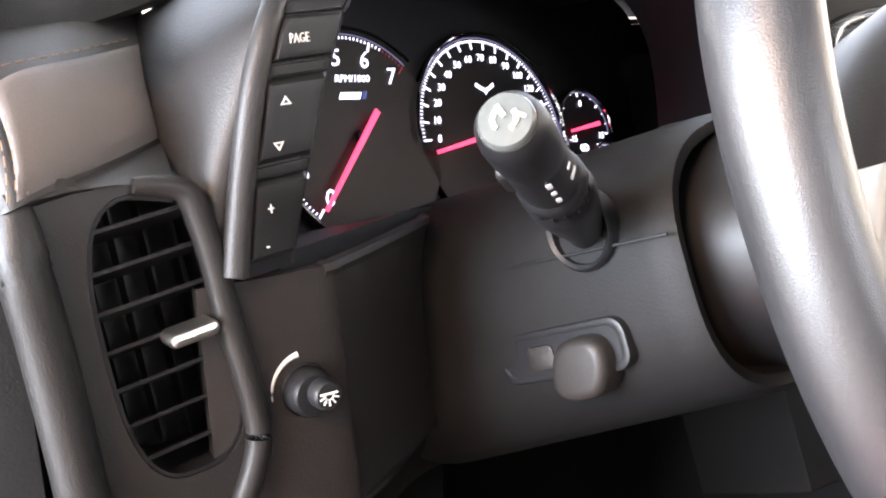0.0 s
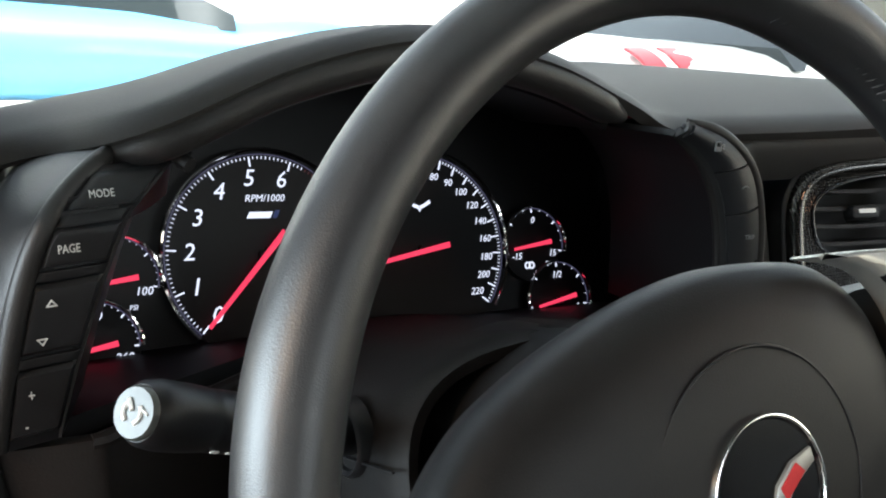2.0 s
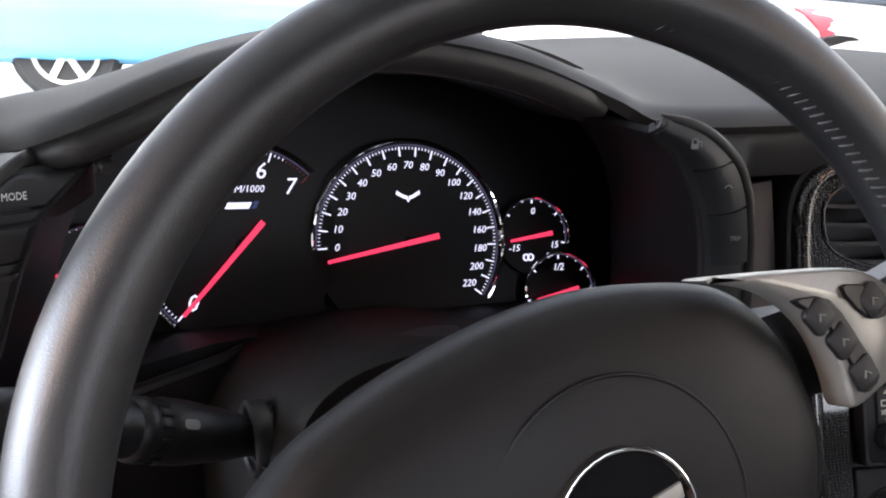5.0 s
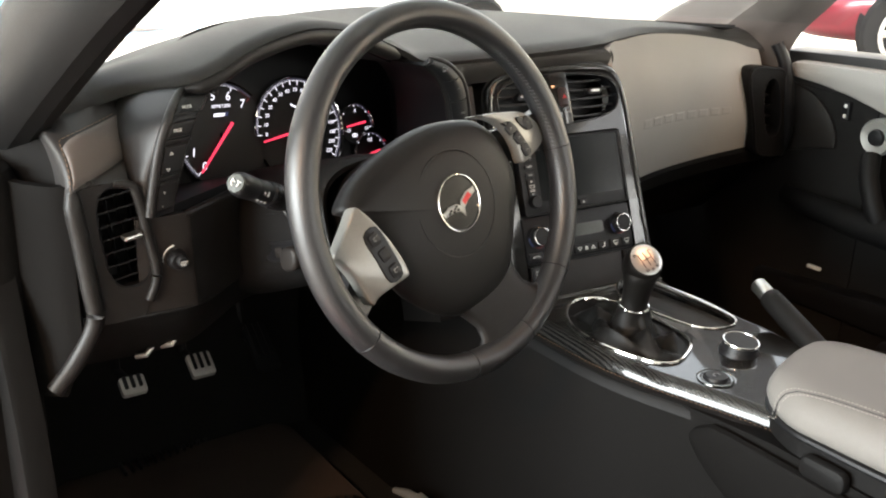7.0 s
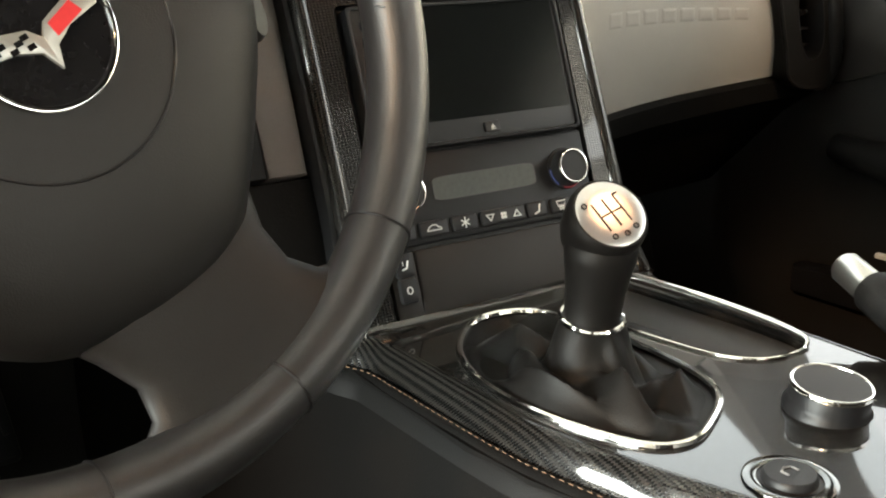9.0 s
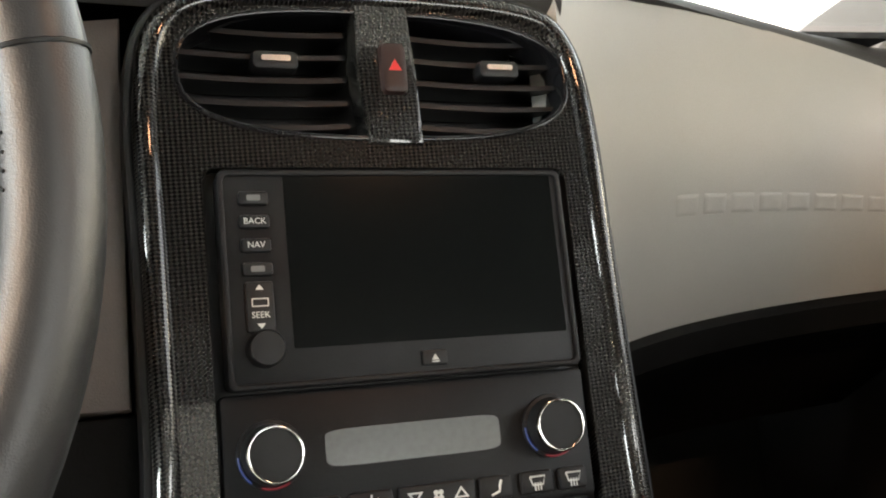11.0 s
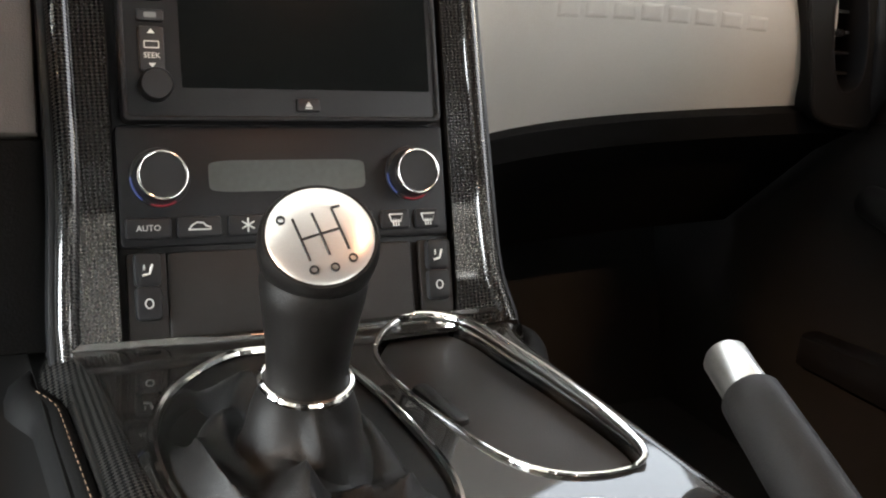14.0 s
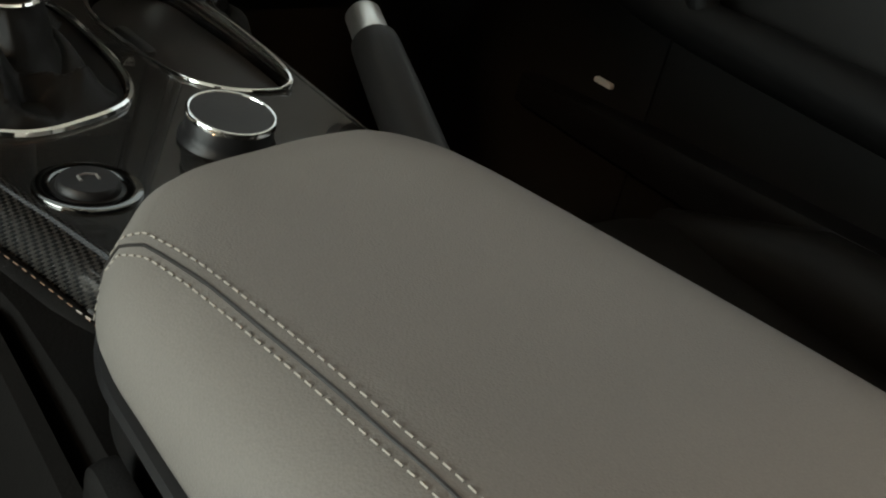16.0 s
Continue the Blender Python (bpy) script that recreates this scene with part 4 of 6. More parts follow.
for k in (0, 1):
    tube(bm, [at2(LEFT, 0.0155, -0.0475) @ Vector((0.0022 * math.cos(radians(a)), 0.0022 * k + 0.0018 * math.sin(radians(a)), 0.0004)) for a in range(0, 300, 30)], 0.00035, 5)
    tube(bm, [at2(LEFT, 0.0155, -0.0475) @ Vector((-0.0028, 0.0015 * k - 0.0022, 0.0004)), at2(LEFT, 0.0155, -0.0475) @ Vector((0.0028, 0.0015 * k - 0.0012, 0.0004))], 0.0003, 5)
part("dimmer_symbol", bm, MARK_DIM, knob)
# brown fascia beside the vent, bending back to the column's opening
FASC = [(-0.642, -0.043, 0.0), (-0.62, -0.046, 0.0), (-0.588, -0.046, 0.0), (-0.578, -0.040, 0.0), (-0.545, -0.016, 0.0), (-0.505, 0.016, 0.0), (-0.486, 0.034, 0.0), (-0.48, 0.05, 0.0)]
bm = B()


def fascia(a, b):
    p = along(FASC, a)
    top = 0.797 - 0.004 * a + 0.002 * math.sin(math.pi * a)
    return Vector((p.x + 0.012 * (1 - b) * a, p.y, 0.69 + (top - 0.69) * b))


sheet(bm, lambda a, b: fascia(a, b), 40, 10, 0.008)
part("left_fascia", bm, SOFT_LO, dash, "brown black lower fascia", 60)
bm = B()
tube(bm, [fascia(0.28 + 0.72 * k / 24, 1.0) + Vector((0, 0.003, -0.002)) for k in range(25)], 0.004, 8)
part("fascia_edge", bm, SOFT_LO, dash)
# lower left trim, in a darker plastic that stands in for shadow
KNEE = [(-0.705, -0.04, 0), (-0.64, -0.044, 0), (-0.58, -0.042, 0), (-0.53, -0.006, 0), (-0.475, 0.04, 0), (-0.42, 0.055, 0), (-0.32, 0.06, 0), (-0.2, 0.05, 0)]
bm = B()


def knee(a, b):
    p = along(KNEE, a)
    return Vector((p.x, p.y + 0.05 * (1 - b) ** 1.4, 0.622 + 0.07 * b))


sheet(bm, knee, 30, 8, 0.01)
part("lower_panel", bm, SHROUD, dash, "brown black lower trim, darkened for shadow", 60)
bm = B()
tube(bm, [knee(k / 30, 0.97) + Vector((0, -0.001, 0)) for k in range(20)], 0.0024, 8)
part("panel_joint", bm, BLACK, dash)
for x, z, y in ((-0.632, 0.628, -0.002), (-0.602, 0.633, 0.0)):
    bm = B()
    tube(bm, [(x - 0.008, y, z - 0.004), (x, y - 0.01, z), (x + 0.01, y, z + 0.003)], 0.0035, 8)
    part("release_lever", bm, ALU, dash)

# right-hand strip beside the instruments
OUT_R = spline([(-0.262, 0.934), (-0.243, 0.929), (-0.216, 0.919), (-0.196, 0.903), (-0.186, 0.886), (-0.180, 0.862), (-0.177, 0.835), (-0.175, 0.79)], 6, closed=False)
IN_R = spline([(-0.266, 0.926), (-0.252, 0.92), (-0.238, 0.911), (-0.226, 0.898), (-0.216, 0.88), (-0.210, 0.86), (-0.206, 0.835), (-0.204, 0.79)], 6, closed=False)


def strip_r(a, b, lift=0.0):
    k = min(int(b * (len(OUT_R) - 1)), len(OUT_R) - 2)
    f = b * (len(OUT_R) - 1) - k
    i = Vector(IN_R[k]).lerp(Vector(IN_R[k + 1]), f)
    o = Vector(OUT_R[k]).lerp(Vector(OUT_R[k + 1]), f)
    q = i.lerp(o, a)
    return Vector((q.x, 0.008 - 0.005 * math.sin(math.pi * min(1, a * 1.1)) - lift + 0.006 * b, q.y))


bm = B()
sheet(bm, lambda a, b: strip_r(1 - a, 0.14 + 0.86 * b), 8, 40, 0.006)
part("right_strip", bm, HIDE, dash, "charcoal button strip", 60)
bm = B()
tube(bm, [strip_r(1.03, 0.14 + 0.86 * k / 40, -0.002) for k in range(41)], [0.0045 * min(1.0, 0.3 + k / 6) for k in range(41)], 10)
part("strip_edge", bm, SOFT_LO, dash, "brown black rolled edge")
bm = B()
tube(bm, [strip_r(0.0, 0.14 + 0.86 * k / 40, -0.003) for k in range(41)], [0.003 * min(1.0, 0.2 + k / 8) for k in range(41)], 10)
part("strip_edge", bm, SOFT_LO, dash)
bm = B()
sheet(bm, lambda a, b: strip_r(0.0, 0.14 + 0.86 * b, -0.002) + Vector((-0.012 * a, 0.11 * a, -0.004 * a)), 6, 30, 0.004)
part("strip_side", bm, BLACK, dash, "black inner side of the strip")
for k, (b0, b1) in enumerate(((0.16, 0.43), (0.44, 0.64), (0.65, 0.84))):
    bm = B()
    sheet(bm, lambda a, b: strip_r(0.93 - 0.86 * a, b0 + (b1 - b0) * b, 0.0026), 6, 8, 0.01)
    btn = part("strip_button", bm, BUTTON, dash)
    c = strip_r(0.55, (b0 + b1) / 2, 0.0032)
    pm = plane_at(c, 0, 0)
    bm = B()
    if k == 0:
        ring_prism(bm, rrect(-0.0012, 0, 0.0042, 0.0058, 0.0006), rrect(-0.0012, 0, 0.0028, 0.0044, 0.0004), -0.001, 0.0006, pm)
        prism(bm, rrect(-0.0012, -0.0012, 0.003, 0.002, 0.0003), -0.001, 0.0006, pm)
        tube(bm, [pm @ Vector((0.0012, 0.001, 0.0004)), pm @ Vector((0.0026, 0.0014, 0.0004)), pm @ Vector((0.0026, -0.002, 0.0004))], 0.0003, 5)
    elif k == 1:
        tube(bm, [pm @ Vector((0.0022 * math.cos(q), 0.0016 * math.sin(q), 0.0004)) for q in (0.0, 0.5, 1.0, 1.57, 2.1, 2.6, 3.14)], 0.0004, 5)
    else:
        bm.free()
        bm = letters("TRIP", 0.0038, pm @ Matrix.Translation((0, 0, 0.0003)))
    part("button_print", bm, MARK_DIM, btn)

# ---- centre stack ----
STACK = plane_at((-0.0015, -0.027, 0.6735), -4, 20.5)
stack = thing("centre_stack", (0, 0.05, 0.58), "carbon fibre centre console stack with radio and climate panel", "console")
bm = B()
prism(bm, [(-0.166, 0.026), (-0.136, 0.026), (-0.134, 0.22), (-0.172, 0.215)], -0.09, -0.012, STACK, 0.004)
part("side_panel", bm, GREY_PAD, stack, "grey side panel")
bm = B()
prism(bm, [(-0.24, -0.09), (-0.13, -0.09), (-0.134, 0.024), (-0.24, 0.024)], -0.12, -0.014, STACK, 0.003)
part("side_panel_lower", bm, TUNNEL, stack, "black lower side panel")
bm = B()
prism(bm, [(-0.30, 0.026), (-0.167, 0.026), (-0.168, 0.11), (-0.176, 0.17), (-0.2, 0.17), (-0.24, 0.1)], -0.12, -0.009, STACK, 0.003)
part("side_panel_dark", bm, SHROUD, stack, "charcoal side panel")
# starter panel
STARTER = plane_at((-0.194, -0.004, 0.743), 0, 8)
bm = B()
prism(bm, rrect(0, 0, 0.0255, 0.047, 0.006), -0.03, 0.004, STARTER, 0.003)
starter = part("starter_panel", bm, BLACK, stack, "black starter panel")
bm = B()
ring_prism(bm, oval(0, 0.01, 0.0105, 0.0105, 28), oval(0, 0.01, 0.0085, 0.0085, 28), 0.003, 0.007, STARTER, 0.0008)
ring_prism(bm, oval(0, 0.01, 0.006, 0.006, 28), oval(0, 0.01, 0.0045, 0.0045, 28), 0.003, 0.006, STARTER)
part("starter_ring", bm, MARK_DIM, starter)
bm = B()
lathe(bm, [(0.002, 0.003), (0.002, 0.0045), (0.001, 0.005)], at2(STARTER, -0.004, -0.017), 14)
part("warning_light", bm, LIT_RED, starter, "lit red warning light")
bm = B()
prism(bm, rrect(-0.006, -0.008, 0.006, 0.005, 0.002), 0.003, 0.0045, STARTER)
prism(bm, rrect(0.006, -0.008, 0.008, 0.003, 0.001), 0.003, 0.0045, STARTER)
part("starter_print", bm, MARK_DIM, starter)
# carbon surround: outline with two vent mouths and the radio mouth
VENT = oval(-0.004, 0.188, 0.108, 0.036, 48, power=2.8)


SURROUND = spline([(-0.13, -0.105), (-0.128, 0.0), (-0.129, 0.1), (-0.13, 0.17), (-0.12, 0.213), (-0.085, 0.231), (0.0, 0.235), (0.08, 0.231), (0.107, 0.213), (0.116, 0.17), (0.118, 0.1), (0.121, 0.0), (0.124, -0.06), (0.132, -0.1), (0.1, -0.106), (-0.1, -0.106)], 6)
MOUTH = rrect(-0.003, 0.0225, 0.196, 0.231, 0.006)
bm = plate_with_holes(SURROUND, [VENT, MOUTH], -0.03, 0.004, STACK)
part("carbon_surround", bm, CARBON, stack, "glossy carbon fibre weave surround")
bm = B()
ring_prism(bm, inset(SURROUND, -0.006), inset(SURROUND, 0.0005), -0.05, 0.001, STACK, 0.003)
part("surround_border", bm, BLACK, stack)
bm = B()
tube(bm, [STACK @ Vector((x, y, 0.001)) for x, y in inset(SURROUND, 0.0045)], 0.0066, 14, closed=True)
part("surround_edge", bm, CARBON, stack)
bm = B()
ring_prism(bm, VENT, inset(VENT, 0.003), -0.02, 0.0052, STACK, 0.001)
part("vent_rim", bm, BLACK_GLOSS, stack)
bm = B()
prism(bm, inset(VENT, -0.002), -0.05, -0.04, STACK)
part("vent_back", bm, BLACK, stack)
for side, x0, x1 in ((-1, -0.11, -0.022), (1, 0.016, 0.102)):
    for k in range(5):
        y = 0.163 + 0.0125 * k
        half = 0.108 * max(0.05, 1 - abs((y - 0.188) / 0.0365) ** 2.8) ** (1 / 2.8)
        a, b = max(x0, -0.004 - half), min(x1, -0.004 + half)
        bm = B()
        rows = [[STACK @ Vector((a + (b - a) * t, y + dy - 0.0015 * math.sin(math.pi * t), z)) for dy, z in ((-0.0014, -0.006), (0.0014, -0.006), (0.004, -0.036), (0.002, -0.036))] for t in (0, 0.25, 0.5, 0.75, 1)]
        loft(bm, rows)
        part("vent_slat", bm, BLACK, stack)
    bm = B()
    prism(bm, rrect((x0 + x1) / 2 + 0.006, 0.196, 0.024, 0.010, 0.003), -0.01, 0.0, STACK, 0.002)
    tab = part("vent_tab", bm, BUTTON, stack)
    bm = B()
    prism(bm, rrect((x0 + x1) / 2 + 0.006, 0.1965, 0.015, 0.003, 0.001), 0.0, 0.001, STACK)
    part("tab_insert", bm, ALU, tab)
bm = B()
prism(bm, [(-0.019, 0.226), (-0.0205, 0.19), (-0.016, 0.15), (0.014, 0.15), (0.0135, 0.19), (0.011, 0.226)], -0.01, 0.007, STACK, 0.003)
part("vent_divider", bm, CARBON, stack, "carbon fibre divider")
bm = B()
prism(bm, rrect(-0.0005, 0.19, 0.0145, 0.028, 0.004), 0.004, 0.0115, STACK, 0.003)
hz = part("hazard_switch", bm, HAZARD, stack, "dark red hazard switch")
bm = B()
prism(bm, [(-0.004, 0.188), (0.003, 0.188), (-0.0005, 0.194)], 0.011, 0.0119, STACK)
part("hazard_mark", bm, RED, hz)
# radio and climate plates
bm = B()
prism(bm, inset(MOUTH, 0.001), -0.04, -0.003, STACK, 0.001)
part("stack_base", bm, BLACK, stack)
bm = B()
prism(bm, rrect(-0.0035, 0.0825, 0.183, 0.105, 0.004), -0.003, 0.009, STACK, 0.002)
radio = part("radio", bm, PANEL, stack, "black navigation radio with blank screen")
bm = B()
ring_prism(bm, rrect(-0.0035, 0.0825, 0.1835, 0.1055, 0.004), rrect(-0.0035, 0.0825, 0.1775, 0.0995, 0.003), 0.007, 0.0105, STACK, 0.001)
part("radio_bezel", bm, PANEL, radio)
bm = B()
prism(bm, rrect(0.0095, 0.0905, 0.1455, 0.085, 0.001), 0.006, 0.0093, STACK)
part("radio_screen", bm, SCREEN, radio, "blank dark glass screen")
for k, word in enumerate(("bar", "BACK", "NAV", "bar", "SEEK")):
    y = 0.121 - 0.0115 * k if k < 4 else 0.0685
    h = 0.0065 if k < 4 else 0.024
    bm = B()
    prism(bm, rrect(-0.0785, y, 0.0145 if k < 4 else 0.0135, h, 0.0015), 0.006, 0.0115, STACK, 0.001)
    rb = part("radio_button", bm, BUTTON, radio)
    if word == "bar":
        bm = B()
        prism(bm, rrect(-0.0785, y, 0.0065, 0.0028, 0.0006), 0.0112, 0.0118, STACK)
        part("button_print", bm, MARK_DIM, rb)
    else:
        part("button_print", letters(word, 0.0042, at2(STACK, -0.0785, y - (0.004 if k == 4 else 0), 0.0115)), MARK, rb)
    if k == 4:
        for s in (1, -1):
            bm = B()
            yy = y + 0.009 * s
            prism(bm, [(-0.0805, yy - 0.001 * s), (-0.0765, yy - 0.001 * s), (-0.0785, yy + 0.0015 * s)], 0.0112, 0.0118, STACK)
            part("button_print", bm, MARK, rb)
        bm = B()
        ring_prism(bm, rrect(-0.0785, y + 0.002, 0.008, 0.004, 0.0005), rrect(-0.0785, y + 0.002, 0.007, 0.003, 0.0004), 0.0112, 0.0118, STACK)
        part("button_print", bm, MARK, rb)
bm = B()
lathe(bm, [(0.0088, 0.006), (0.0088, 0.0165), (0.0078, 0.018), (0.001, 0.0182)], at2(STACK, -0.0775, 0.0485), 28)
part("radio_knob", bm, BUTTON, radio)
bm = B()
prism(bm, rrect(0.0065, 0.039, 0.0135, 0.0075, 0.001), 0.006, 0.0108, STACK, 0.0008)
ej = part("eject_button", bm, BUTTON, radio)
bm = B()
prism(bm, [(0.0045, 0.0378), (0.0085, 0.0378), (0.0065, 0.0408)], 0.0106, 0.0112, STACK)
prism(bm, [(0.0045, 0.0367), (0.0085, 0.0367), (0.0085, 0.0373), (0.0045, 0.0373)], 0.0106, 0.0112, STACK)
part("button_print", bm, MARK, ej)
bm = B()
prism(bm, rrect(-0.004, -0.0045, 0.19, 0.066, 0.003), -0.003, 0.004, STACK, 0.0015)
clim = part("climate_panel", bm, PANEL, stack, "black climate control panel")
bm = B()
prism(bm, oval(-0.0055, 0.0, 0.0455, 0.0088, 40, power=8), 0.003, 0.0046, STACK)
part("climate_display", bm, LCD, clim, "grey unlit display")
for u in (-0.077, 0.069):
    bm = B()
    lathe(bm, [(0.0165, 0.003), (0.016, 0.0055), (0.0142, 0.006), (0.0136, 0.013), (0.0128, 0.0155), (0.001, 0.0155)], at2(STACK, u, 0.0), 36)
    kn = part("climate_knob", bm, BUTTON, clim)
    bm = B()
    ring_prism(bm, oval(0, 0, 0.0134, 0.0134, 36), oval(0, 0, 0.0118, 0.0118, 36), 0.0145, 0.0168, at2(STACK, u, 0.0), 0.0006)
    part("knob_ring", bm, CHROME, kn, "chrome ring")
    for s, mt in ((-1, LIT_BLUE), (1, RED_DIM)):
        bm = B()
        tube(bm, [at2(STACK, u, 0.0) @ Vector((0.0155 * math.cos(radians(a)), 0.0155 * math.sin(radians(a)), 0.006)) for a in (range(250, 310, 10) if s > 0 else range(180, 240, 10))], 0.0005, 5)
        part("knob_scale", bm, mt, kn)
for x, w, word in ((-0.0845, 0.024, "AUTO"), (-0.0575, 0.024, "car"), (-0.031, 0.022, "fan"), (0.003, 0.04, "tri"), (0.034, 0.018, "seat"), (0.057, 0.018, "def"), (0.0775, 0.016, "def")):
    bm = B()
    prism(bm, rrect(x, -0.0275, w, 0.0115, 0.002), 0.002, 0.0065, STACK, 0.0012)
    cb = part("climate_button", bm, BUTTON, clim)
    if word == "AUTO":
        part("button_print", letters(word, 0.0046, at2(STACK, x, -0.0275, 0.0066)), MARK, cb)
        continue
    bm = B()
    if word == "tri":
        for c, s in ((-0.012, -1), (0.012, 1)):
            ring_prism(bm, [(x + c - 0.004, -0.0275 - 0.0025 * s), (x + c + 0.004, -0.0275 - 0.0025 * s), (x + c, -0.0275 + 0.003 * s)], [(x + c - 0.0024, -0.0275 - 0.0017 * s), (x + c + 0.0024, -0.0275 - 0.0017 * s), (x + c, -0.0275 + 0.0016 * s)], 0.006, 0.0069, STACK)
        for a in range(4):
            prism(bm, oval(x + 0.0018 * math.cos(a * math.pi / 2 + 0.78), -0.0275 + 0.0018 * math.sin(a * math.pi / 2 + 0.78), 0.0013, 0.0013, 10), 0.006, 0.0069, STACK)
    elif word == "car":
        tube(bm, [STACK @ Vector((x + dx, -0.0275 + dy, 0.0066)) for dx, dy in ((-0.006, -0.0015), (-0.004, 0.001), (-0.0015, 0.0025), (0.002, 0.0022), (0.0035, 0.0005), (0.006, -0.0003), (0.006, -0.0015), (-0.006, -0.0015))], 0.0005, 5)
    elif word == "fan":
        for a in range(3):
            c, s = math.cos(a * math.pi / 3 + 0.5), math.sin(a * math.pi / 3 + 0.5)
            tube(bm, [STACK @ Vector((x - 0.004 * c, -0.0275 - 0.004 * s, 0.0066)), STACK @ Vector((x + 0.004 * c, -0.0275 + 0.004 * s, 0.0066))], 0.0005, 5)
    elif word == "seat":
        tube(bm, [STACK @ Vector((x + dx, -0.0275 + dy, 0.0066)) for dx, dy in ((-0.003, -0.0035), (0.0015, -0.002), (0.002, 0.001), (0.003, 0.0035))], 0.0007, 5)
    else:
        tube(bm, [STACK @ Vector((x + 0.0042 * c, -0.0275 + 0.003 * s, 0.0066)) for c, s in ((-1, 1), (1, 1), (0.7, -0.4), (-0.7, -0.4), (-1, 1))], 0.0005, 5)
        for k in (-1, 0, 1):
            tube(bm, [STACK @ Vector((x + 0.0016 * k, -0.0275, 0.0066)), STACK @ Vector((x + 0.0016 * k, -0.0315, 0.0066))], 0.0004, 5)
    part("button_print", bm, MARK, cb)
# lower row: seat heater switches and blank pocket lid
bm = B()
prism(bm, rrect(-0.004, -0.0655, 0.143, 0.05, 0.003), -0.004, 0.002, STACK, 0.0015)
part("pocket_lid", bm, SOFT_LO, stack, "brown black pocket lid")
for u in (-0.086, 0.083):
    bm = B()
    prism(bm, rrect(u, -0.0655, 0.021, 0.05, 0.002), -0.004, 0.0015, STACK, 0.001)
    hs = part("heater_plate", bm, SOFT_LO, stack)
    for k, y in enumerate((-0.0495, -0.0675)):
        bm = B()
        prism(bm, rrect(u, y, 0.014, 0.0185, 0.003), 0.0, 0.0055, STACK, 0.0015)
        hb = part("heater_button", bm, BUTTON, hs)
        bm = B()
        if k:
            ring_prism(bm, oval(u, y, 0.0024, 0.0028, 18), oval(u, y, 0.0017, 0.0021, 18), 0.005, 0.0058, STACK)
        else:
            tube(bm, [STACK @ Vector((u + dx, y + dy, 0.0056)) for dx, dy in ((-0.003, -0.003), (0.001, -0.002), (0.0016, 0.0), (0.0026, 0.003))], 0.0007, 5)
            tube(bm, [STACK @ Vector((u - 0.002 + 0.0005 * (j % 2), y + 0.001 * j, 0.0056)) for j in range(4)], 0.0004, 5)
        part("button_print", bm, MARK, hb)
# ---- instruments ----
cluster = thing("instrument_cluster", CLUSTER @ Vector((0, -0.11, 0)), "black instrument cluster with lit white numerals and red needles", "gauges")


def digits_on(gauge, items, r, size, m):
    for word, a in items:
        x, y = r * math.cos(radians(a)), r * math.sin(radians(a))
        part("numeral", letters(word, size, at2(m, x, y, 0.001), 0.0001, 0.2), LIT, gauge)


def gauge_dial(name, u, v, r, a0, a1, ticks, major, needle, items, rd, size, red_from=None, thick=0.0009):
    """One round dial: face, metal rim, lit ticks, numerals and a red needle; angles in degrees."""
    m = at2(CLUSTER, u, v)
    bm = B()
    prism(bm, oval(0, 0, r, r, 48), -0.006, 0.0, m)
    g = part(name, bm, DIAL, cluster, "black dial with lit numerals")
    arc = [(r * math.cos(radians(a0 + (a1 - a0) * k / 40)), r * math.sin(radians(a0 + (a1 - a0) * k / 40))) for k in range(41)]
    bm = B()
    tube(bm, [m @ Vector((x * 1.03, y * 1.03, 0.003)) for x, y in arc], 0.0012, 6)
    part("dial_rim", bm, CHROME, g, "thin metal rim")
    bm = B()
    bm3 = B()
    for k in range(ticks + 1):
        a = radians(a0 + (a1 - a0) * k / ticks)
        big = k % major == 0
        dst = bm3 if red_from is not None and k >= red_from else bm
        p0, p1 = r * 0.965, r * (0.87 if big else 0.94)
        wd = thick * (1.0 if big else 0.5)
        c, s = math.cos(a), math.sin(a)
        pts = [(p0 * c - wd / 2 * s, p0 * s + wd / 2 * c), (p1 * c - wd / 2 * s, p1 * s + wd / 2 * c), (p1 * c + wd / 2 * s, p1 * s - wd / 2 * c), (p0 * c + wd / 2 * s, p0 * s - wd / 2 * c)]
        prism(dst, pts, 0.0, 0.0006, m)
    part("tick_scale", bm, LIT, g, "lit white ticks")
    if bm3.verts:
        part("red_scale", bm3, RED_DIM, g, "dim red ticks")
    else:
        bm3.free()
    bm = B()
    tube(bm, [m @ Vector((r * 0.985 * math.cos(radians(a0 + (a1 - a0) * k / 40)), r * 0.985 * math.sin(radians(a0 + (a1 - a0) * k / 40)), 0.0006)) for k in range(41)], 0.00035, 5)
    part("lit_arc", bm, LIT_DIM, g)
    digits_on(g, items, rd, size, m)
    bm = B()
    a, l0, l1 = radians(needle), -0.3 * r if r > 0.04 else -0.5 * r, 0.9 * r if r > 0.04 else 0.75 * r
    c, s = math.cos(a), math.sin(a)
    w0, w1 = (0.0019, 0.0011) if r > 0.04 else (0.0016, 0.0009)
    prism(bm, [(l0 * c - w0 * s, l0 * s + w0 * c), (l1 * c - w1 * s, l1 * s + w1 * c), (l1 * c + w1 * s, l1 * s - w1 * c), (l0 * c + w0 * s, l0 * s - w0 * c)], 0.004, 0.0055, m, 0.0004)
    nd = part("needle", bm, LIT_RED, g, "glowing red needle")
    bm = B()
    lathe(bm, [(0.004 if r > 0.04 else 0.0022, 0.0), (0.004 if r > 0.04 else 0.0022, 0.0035), (0.002, 0.0039)], m, 18)
    part("needle_hub", bm, DIAL, nd)
    return g, m


